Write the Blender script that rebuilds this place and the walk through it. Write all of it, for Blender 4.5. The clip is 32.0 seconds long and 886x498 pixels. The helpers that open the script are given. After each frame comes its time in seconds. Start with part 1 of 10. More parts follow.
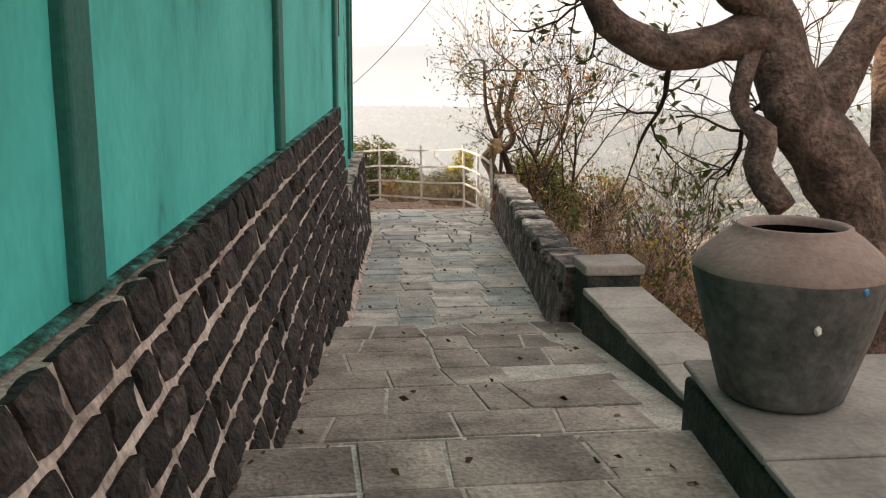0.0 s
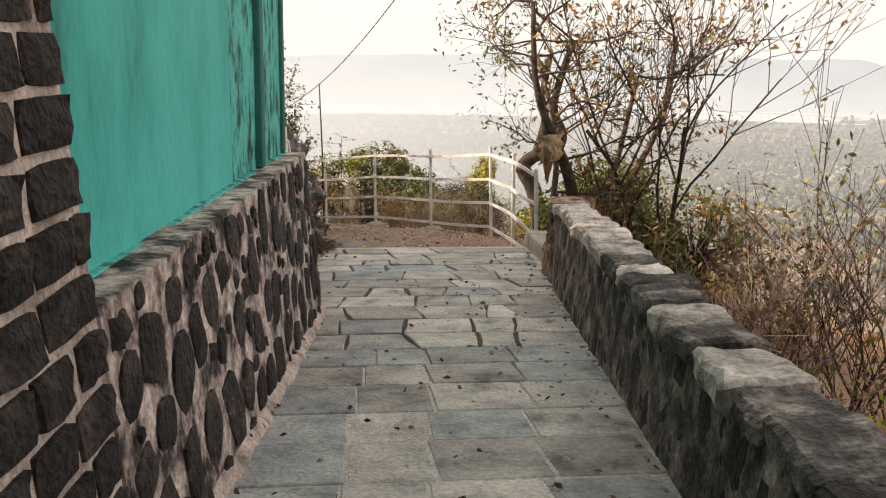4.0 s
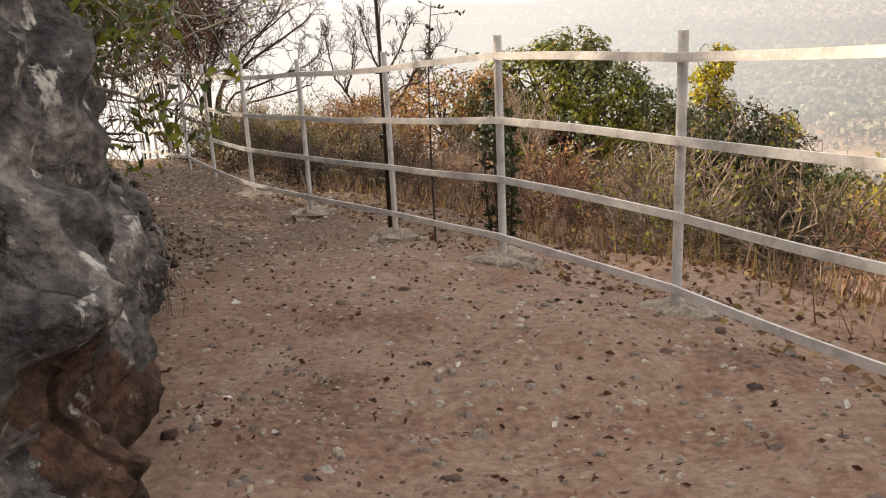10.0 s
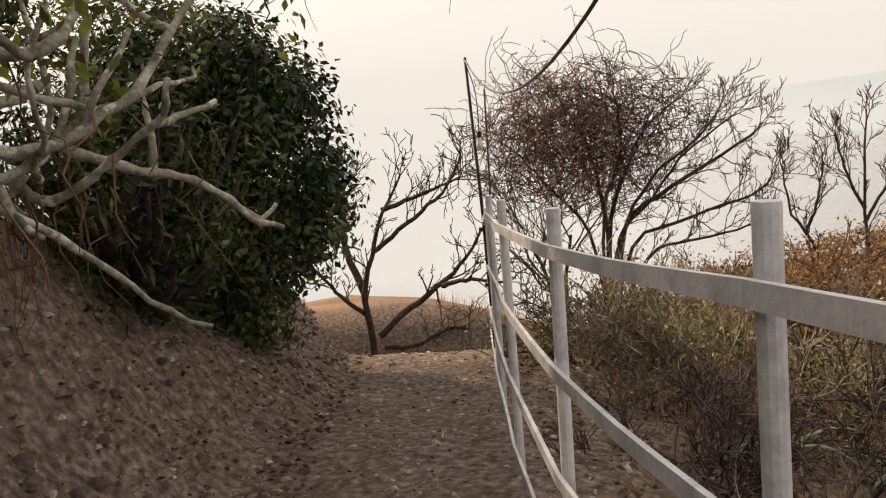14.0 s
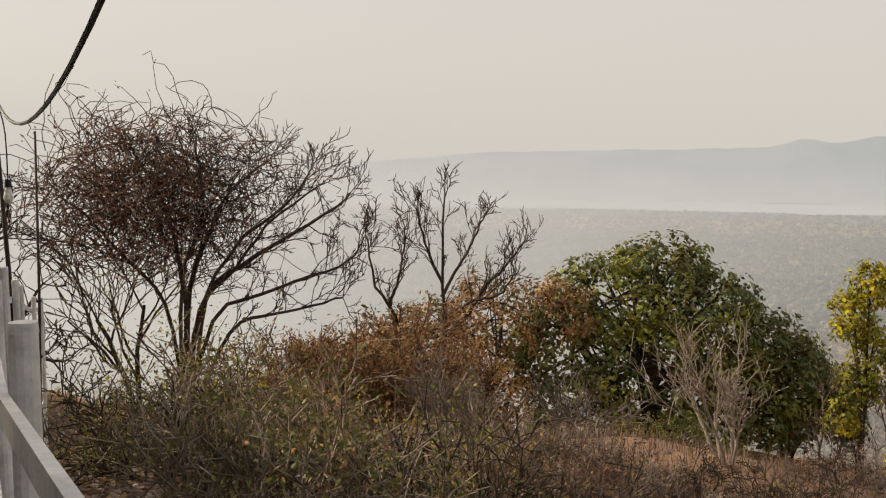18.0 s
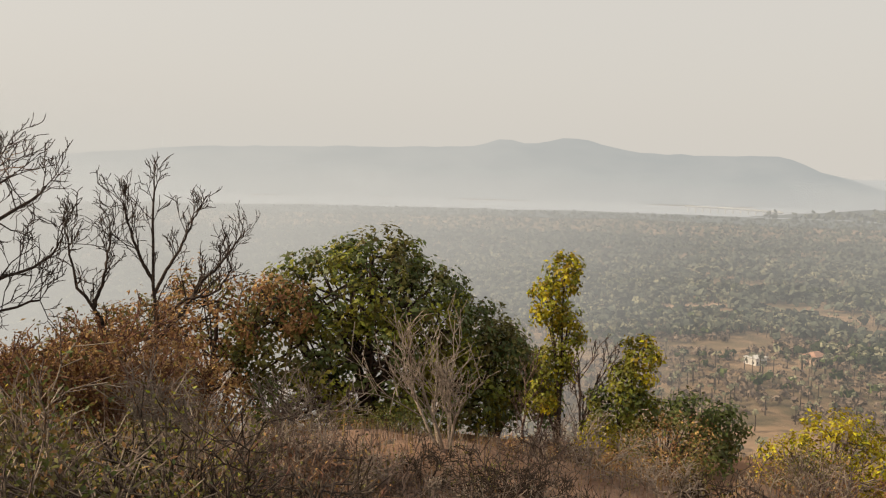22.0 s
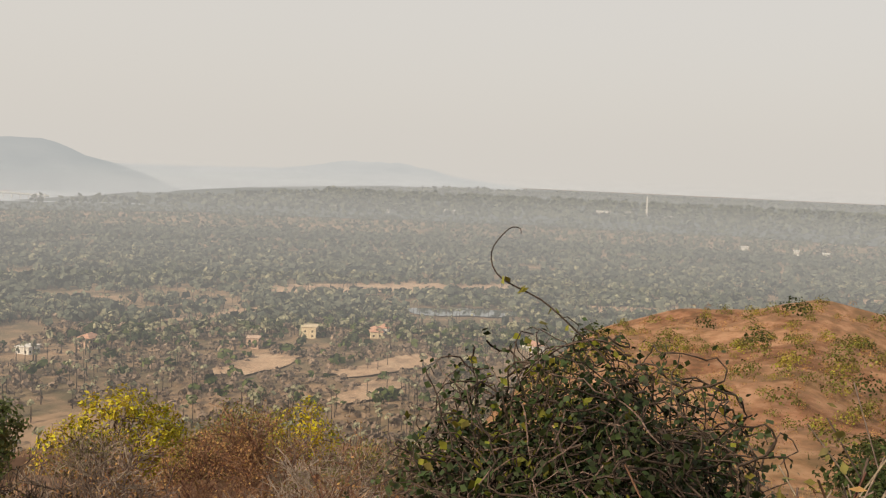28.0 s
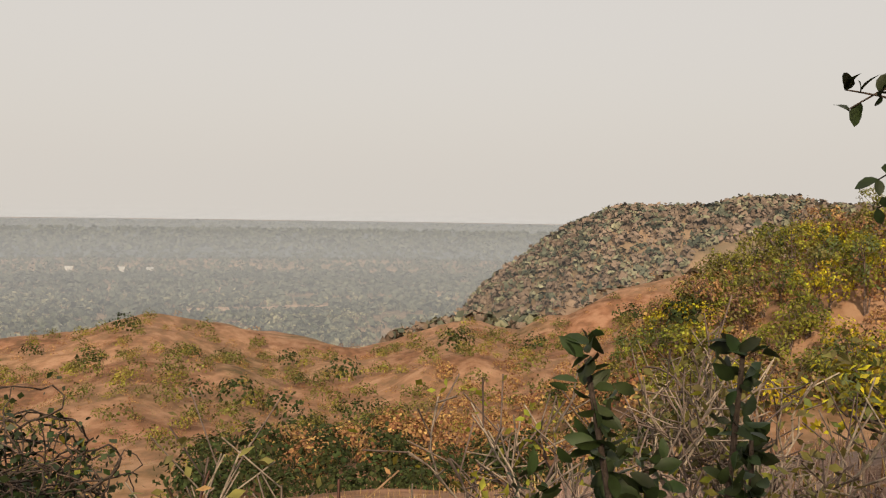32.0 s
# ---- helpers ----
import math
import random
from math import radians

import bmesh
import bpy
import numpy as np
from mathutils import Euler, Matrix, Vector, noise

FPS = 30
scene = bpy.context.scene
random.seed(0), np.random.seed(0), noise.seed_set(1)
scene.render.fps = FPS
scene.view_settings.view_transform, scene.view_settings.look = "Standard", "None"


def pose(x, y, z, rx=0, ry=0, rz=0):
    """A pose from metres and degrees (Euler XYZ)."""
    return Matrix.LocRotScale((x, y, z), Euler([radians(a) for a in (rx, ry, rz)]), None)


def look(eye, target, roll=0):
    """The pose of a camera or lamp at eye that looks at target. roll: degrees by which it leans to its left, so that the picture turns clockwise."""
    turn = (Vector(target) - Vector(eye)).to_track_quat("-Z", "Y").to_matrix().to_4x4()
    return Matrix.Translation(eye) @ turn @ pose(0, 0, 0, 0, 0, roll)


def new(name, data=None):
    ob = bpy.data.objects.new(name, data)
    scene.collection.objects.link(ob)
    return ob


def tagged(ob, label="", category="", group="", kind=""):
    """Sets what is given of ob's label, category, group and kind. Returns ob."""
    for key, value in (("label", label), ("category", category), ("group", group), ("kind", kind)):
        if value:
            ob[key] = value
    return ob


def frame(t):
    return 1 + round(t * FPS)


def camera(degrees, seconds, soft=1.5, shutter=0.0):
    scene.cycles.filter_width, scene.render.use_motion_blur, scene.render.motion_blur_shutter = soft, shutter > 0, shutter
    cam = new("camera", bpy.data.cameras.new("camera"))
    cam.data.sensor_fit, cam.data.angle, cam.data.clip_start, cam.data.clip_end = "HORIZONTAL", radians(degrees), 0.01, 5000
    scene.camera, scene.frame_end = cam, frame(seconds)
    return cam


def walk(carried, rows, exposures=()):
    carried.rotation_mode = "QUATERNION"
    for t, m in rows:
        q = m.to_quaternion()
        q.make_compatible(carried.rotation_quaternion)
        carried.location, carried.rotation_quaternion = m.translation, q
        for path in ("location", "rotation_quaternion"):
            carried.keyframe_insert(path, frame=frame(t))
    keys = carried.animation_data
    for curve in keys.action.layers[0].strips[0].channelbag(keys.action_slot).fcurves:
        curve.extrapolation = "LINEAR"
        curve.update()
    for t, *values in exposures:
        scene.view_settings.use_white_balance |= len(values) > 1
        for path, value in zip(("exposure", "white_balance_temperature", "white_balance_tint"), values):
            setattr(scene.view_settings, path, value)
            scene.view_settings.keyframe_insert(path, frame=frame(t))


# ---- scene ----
cam = camera(51.50, 32.0, 1.2)
PATH = [
    (0.0, look((-1.896, -6.464, 3.457), (-1.387, -2.577, 2.662), 0.47)),
    (0.5, look((-1.812, -5.828, 3.423), (-1.475, -1.948, 2.513), 0.13)),
    (1.0, look((-1.722, -5.222, 3.279), (-1.429, -1.332, 2.395), 0.08)),
    (1.5, look((-1.628, -4.384, 3.233), (-1.318, -0.474, 2.447), -0.86)),
    (2.0, look((-1.510, -3.614, 3.224), (-1.206, 0.310, 2.509), -0.89)),
    (2.5, look((-1.393, -2.824, 3.153), (-1.131, 1.104, 2.442), -0.91)),
    (3.0, look((-1.277, -1.983, 3.051), (-0.848, 1.918, 2.278), -0.30)),
    (3.5, look((-1.164, -1.087, 2.939), (-0.708, 2.819, 2.204), 0.75)),
    (5.5, look((-0.820, 2.699, 2.529), (-0.497, 6.565, 1.551), -0.29)),
    (6.0, look((-0.646, 3.794, 2.491), (-0.405, 7.654, 1.470), -0.23)),
    (6.5, look((-0.474, 4.844, 2.457), (-0.334, 8.712, 1.450), -0.36)),
    (7.0, look((-0.354, 5.831, 2.434), (-0.246, 9.647, 1.239), 0.15)),
    (7.5, look((-0.257, 6.908, 2.426), (-0.265, 10.722, 1.221), 0.86)),
    (8.0, look((-0.246, 7.840, 2.391), (-0.331, 11.651, 1.180), -0.01)),
    (8.5, look((-0.271, 8.767, 2.280), (-0.338, 12.505, 0.858), 0.05)),
    (9.0, look((-0.281, 9.754, 2.121), (-0.339, 13.483, 0.674), -0.82)),
    (9.5, look((-0.222, 10.635, 1.996), (-0.265, 14.364, 0.550), 0.44)),
    (10.0, look((-0.182, 11.456, 1.821), (-0.621, 15.245, 0.617), -2.03)),
    (10.5, look((-0.183, 12.338, 1.646), (-1.039, 16.113, 0.636), -3.74)),
    (11.0, look((-0.237, 13.411, 1.540), (-1.492, 17.107, 0.664), -2.94)),
    (11.5, look((-0.468, 14.440, 1.490), (-2.131, 18.003, 0.756), -3.11)),
    (12.0, look((-0.795, 15.446, 1.435), (-2.706, 18.914, 0.866), -2.98)),
    (12.5, look((-1.122, 16.330, 1.342), (-3.128, 19.733, 0.712), -3.54)),
    (13.0, look((-1.487, 17.118, 1.264), (-3.596, 20.460, 0.647), -4.10)),
    (13.5, look((-1.818, 17.838, 1.194), (-3.974, 21.152, 0.587), -3.90)),
    (15.5, look((-2.640, 19.640, 1.105), (-4.536, 23.125, 0.594), -3.38)),
    (16.0, look((-2.620, 19.710, 1.095), (-4.182, 23.353, 0.559), -2.86)),
    (16.5, look((-2.590, 19.700, 1.090), (-3.717, 23.502, 0.569), -1.49)),
    (17.0, look((-2.580, 19.720, 1.085), (-3.289, 23.629, 0.613), -0.20)),
    (17.5, look((-2.570, 19.740, 1.080), (-3.097, 23.680, 0.633), 0.44)),
    (18.0, look((-2.565, 19.770, 1.075), (-3.065, 23.722, 0.711), 0.58)),
    (18.5, look((-2.580, 19.820, 1.065), (-3.117, 23.772, 0.766), 0.33)),
    (19.0, look((-2.609, 19.894, 1.051), (-3.048, 23.858, 0.745), 0.27)),
    (19.5, look((-2.613, 19.889, 1.050), (-2.857, 23.868, 0.723), 0.31)),
    (20.0, look((-2.600, 19.886, 1.049), (-2.677, 23.870, 0.708), 0.60)),
    (20.5, look((-2.598, 19.893, 1.049), (-2.446, 23.873, 0.689), 0.96)),
    (21.0, look((-2.620, 19.898, 1.049), (-2.247, 23.865, 0.695), 1.39)),
    (21.5, look((-2.632, 19.899, 1.048), (-2.089, 23.846, 0.696), 1.50)),
    (22.0, look((-2.634, 19.895, 1.050), (-1.906, 23.811, 0.688), 1.40)),
    (22.5, look((-2.639, 19.895, 1.051), (-1.658, 23.760, 0.737), 1.72)),
    (23.0, look((-2.655, 19.885, 1.052), (-1.338, 23.652, 0.776), 2.02)),
    (23.5, look((-2.686, 19.862, 1.053), (-1.185, 23.559, 0.769), 2.32)),
    (24.0, look((-2.657, 19.870, 1.054), (-1.009, 23.500, 0.718), 2.61)),
    (24.5, look((-2.659, 19.884, 1.053), (-0.786, 23.405, 0.743), 2.85)),
    (25.0, look((-2.661, 19.899, 1.053), (-0.554, 23.285, 0.747), 3.11)),
    (25.5, look((-2.652, 19.905, 1.055), (-0.312, 23.133, 0.730), 2.94)),
    (27.5, look((-2.654, 19.914, 1.060), (0.343, 22.543, 0.728), 2.63)),
    (28.0, look((-2.656, 19.917, 1.060), (0.574, 22.254, 0.730), 2.47)),
    (28.5, look((-2.658, 19.919, 1.060), (0.786, 21.927, 0.740), 2.65)),
    (29.0, look((-2.665, 19.921, 1.059), (0.948, 21.615, 0.780), 2.85)),
    (29.5, look((-2.665, 19.923, 1.063), (1.033, 21.424, 0.796), 2.70)),
    (30.0, look((-2.670, 19.931, 1.061), (1.139, 21.131, 0.836), 2.52)),
    (30.5, look((-2.660, 19.933, 1.060), (1.264, 20.679, 0.853), 2.44)),
    (31.0, look((-2.652, 19.935, 1.061), (1.325, 20.314, 0.858), 1.94)),
    (31.5, look((-2.652, 19.932, 1.063), (1.342, 20.037, 0.887), 1.20)),
    (32.0, look((-2.668, 19.939, 1.064), (1.316, 19.625, 0.897), 0.91)),
]
walk(cam, PATH, [(0.0, 0.95, 6720, 14), (2.0, 0.85, 6720, 14), (3.0, 0.75, 6720, 14), (6.0, 1.00, 6720, 14), (8.0, 0.93, 6720, 14), (9.0, 1.35, 6720, 14), (10.0, 0.95, 6720, 14), (11.0, 0.60, 6720, 14), (12.0, 0.58, 6720, 14), (13.0, 0.58, 6720, 14), (16.0, 0.15, 6660, 12), (19.0, 0.03, 6640, 11), (23.0, 0.05, 6600, 10), (28.0, 0.05, 6560, 11), (32.0, 0.05, 6640, 12)])

# ---- light ----
world = bpy.data.worlds.new("hazy_sky")
scene.world = world
world.use_nodes = True
wn = world.node_tree
wn.nodes.clear()
w_out = wn.nodes.new("ShaderNodeOutputWorld")
w_bg = wn.nodes.new("ShaderNodeBackground")
w_sky = wn.nodes.new("ShaderNodeTexSky")
w_sky.sky_type = "NISHITA"
w_sky.sun_disc = False
SUN_YAW, SUN_EL = 80.0, 29.0
SUN_DIR = Vector((-math.sin(radians(SUN_YAW)) * math.cos(radians(SUN_EL)),
                  math.cos(radians(SUN_YAW)) * math.cos(radians(SUN_EL)), math.sin(radians(SUN_EL))))
w_sky.sun_elevation = radians(SUN_EL)
w_sky.sun_rotation = radians(-SUN_YAW)
w_sky.air_density = 1.0
w_sky.dust_density = 8.0
w_sky.ozone_density = 1.0
w_mix = wn.nodes.new("ShaderNodeMix")
w_mix.data_type = "RGBA"
w_mix.inputs["Factor"].default_value = 0.80
w_mix.inputs["B"].default_value = (7.4, 7.05, 6.45, 1)     # haze that fills the whole sky
wn.links.new(w_sky.outputs["Color"], w_mix.inputs["A"])
wn.links.new(w_mix.outputs["Result"], w_bg.inputs["Color"])
w_bg.inputs["Strength"].default_value = 0.105
wn.links.new(w_bg.outputs["Background"], w_out.inputs["Surface"])

sun_data = bpy.data.lights.new("sun", "SUN")
sun_data.energy = 4.9
sun_data.angle = radians(2.5)
sun_data.color = (1.0, 0.80, 0.56)
sun = new("sun", sun_data)
sun.matrix_world = Matrix.Translation((-40, 20, 40)) @ SUN_DIR.to_track_quat("Z", "Y").to_matrix().to_4x4()

# ---- materials ----


def mat(name, cols, scale=3.0, rough=0.8, bump=0.3, fine=40.0, metal=0.0, rnd=0.0, island=0.0, spec=0.3,
        stretch=(1, 1, 1), contrast=(0.3, 0.7), speck=0.35, trans=0.0, dist=0.02, drip=None):
    """Procedural surface: broad patches between the colours, fine grain over them, relief, and change from piece to piece."""
    m = bpy.data.materials.new(name)
    m.use_nodes = True
    nt = m.node_tree
    n, l = nt.nodes, nt.links
    b = n["Principled BSDF"]
    geo = n.new("ShaderNodeNewGeometry")
    mp = n.new("ShaderNodeMapping")
    mp.inputs["Scale"].default_value = stretch
    l.new(geo.outputs["Position"], mp.inputs["Vector"])
    n1 = n.new("ShaderNodeTexNoise")
    n1.inputs["Scale"].default_value = scale
    n1.inputs["Detail"].default_value = 6
    n1.inputs["Roughness"].default_value = 0.62
    l.new(mp.outputs["Vector"], n1.inputs["Vector"])
    ramp = n.new("ShaderNodeValToRGB")
    e = ramp.color_ramp.elements
    e[0].position, e[1].position = contrast
    e[0].color, e[1].color = (*cols[0], 1), (*cols[-1], 1)
    for i, c in enumerate(cols[1:-1]):
        x = e.new(contrast[0] + (contrast[1] - contrast[0]) * (i + 1) / (len(cols) - 1))
        x.color = (*c, 1)
    l.new(n1.outputs["Fac"], ramp.inputs["Fac"])
    n2 = n.new("ShaderNodeTexNoise")
    n2.inputs["Scale"].default_value = fine
    n2.inputs["Detail"].default_value = 4
    l.new(mp.outputs["Vector"], n2.inputs["Vector"])
    mr = n.new("ShaderNodeMapRange")
    mr.inputs["From Min"].default_value, mr.inputs["From Max"].default_value = 0.3, 0.7
    mr.inputs["To Min"].default_value, mr.inputs["To Max"].default_value = 1 - speck, 1 + speck
    l.new(n2.outputs["Fac"], mr.inputs["Value"])
    val = mr.outputs["Result"]
    for src, amount in (("obj", rnd), ("isl", island)):
        if amount:
            if src == "obj":
                o = n.new("ShaderNodeObjectInfo").outputs["Random"]
            else:
                o = geo.outputs["Random Per Island"]
            r2 = n.new("ShaderNodeMapRange")
            r2.inputs["To Min"].default_value, r2.inputs["To Max"].default_value = 1 - amount, 1 + amount
            l.new(o, r2.inputs["Value"])
            mu = n.new("ShaderNodeMath")
            mu.operation = "MULTIPLY"
            l.new(val, mu.inputs[0])
            l.new(r2.outputs["Result"], mu.inputs[1])
            val = mu.outputs[0]
    hs = n.new("ShaderNodeHueSaturation")
    l.new(ramp.outputs["Color"], hs.inputs["Color"])
    l.new(val, hs.inputs["Value"])
    if island:
        r3 = n.new("ShaderNodeMapRange")
        r3.inputs["To Min"].default_value, r3.inputs["To Max"].default_value = 0.5 - 0.06 * island, 0.5 + 0.06 * island
        l.new(geo.outputs["Random Per Island"], r3.inputs["Value"])
        l.new(r3.outputs["Result"], hs.inputs["Hue"])
    colour = hs.outputs["Color"]
    if drip:                                      # streaks or flecks of another colour: colour, scale, stretch, threshold
        md = n.new("ShaderNodeMapping")
        md.inputs["Scale"].default_value = drip[2]
        l.new(geo.outputs["Position"], md.inputs["Vector"])
        nd = n.new("ShaderNodeTexNoise")
        nd.inputs["Scale"].default_value = drip[1]
        nd.inputs["Detail"].default_value = 5
        nd.inputs["Roughness"].default_value = 0.65
        l.new(md.outputs["Vector"], nd.inputs["Vector"])
        rd = n.new("ShaderNodeMapRange")
        rd.inputs["From Min"].default_value, rd.inputs["From Max"].default_value = drip[3], drip[3] + 0.07
        l.new(nd.outputs["Fac"], rd.inputs["Value"])
        mxd = n.new("ShaderNodeMix")
        mxd.data_type = "RGBA"
        l.new(rd.outputs["Result"], mxd.inputs["Factor"])
        l.new(colour, mxd.inputs["A"])
        mxd.inputs["B"].default_value = (*drip[0], 1)
        colour = mxd.outputs["Result"]
    l.new(colour, b.inputs["Base Color"])
    b.inputs["Roughness"].default_value = rough
    b.inputs["Metallic"].default_value = metal
    b.inputs["Specular IOR Level"].default_value = spec
    if bump:
        bp = n.new("ShaderNodeBump")
        bp.inputs["Strength"].default_value = bump
        bp.inputs["Distance"].default_value = dist
        ad = n.new("ShaderNodeMath")
        l.new(n1.outputs["Fac"], ad.inputs[0])
        l.new(n2.outputs["Fac"], ad.inputs[1])
        l.new(ad.outputs[0], bp.inputs["Height"])
        l.new(bp.outputs["Normal"], b.inputs["Normal"])
    if trans:
        tr = n.new("ShaderNodeBsdfTranslucent")
        l.new(hs.outputs["Color"], tr.inputs["Color"])
        mx = n.new("ShaderNodeMixShader")
        mx.inputs[0].default_value = trans
        l.new(b.outputs[0], mx.inputs[1])
        l.new(tr.outputs[0], mx.inputs[2])
        l.new(mx.outputs[0], n["Material Output"].inputs["Surface"])
    return m


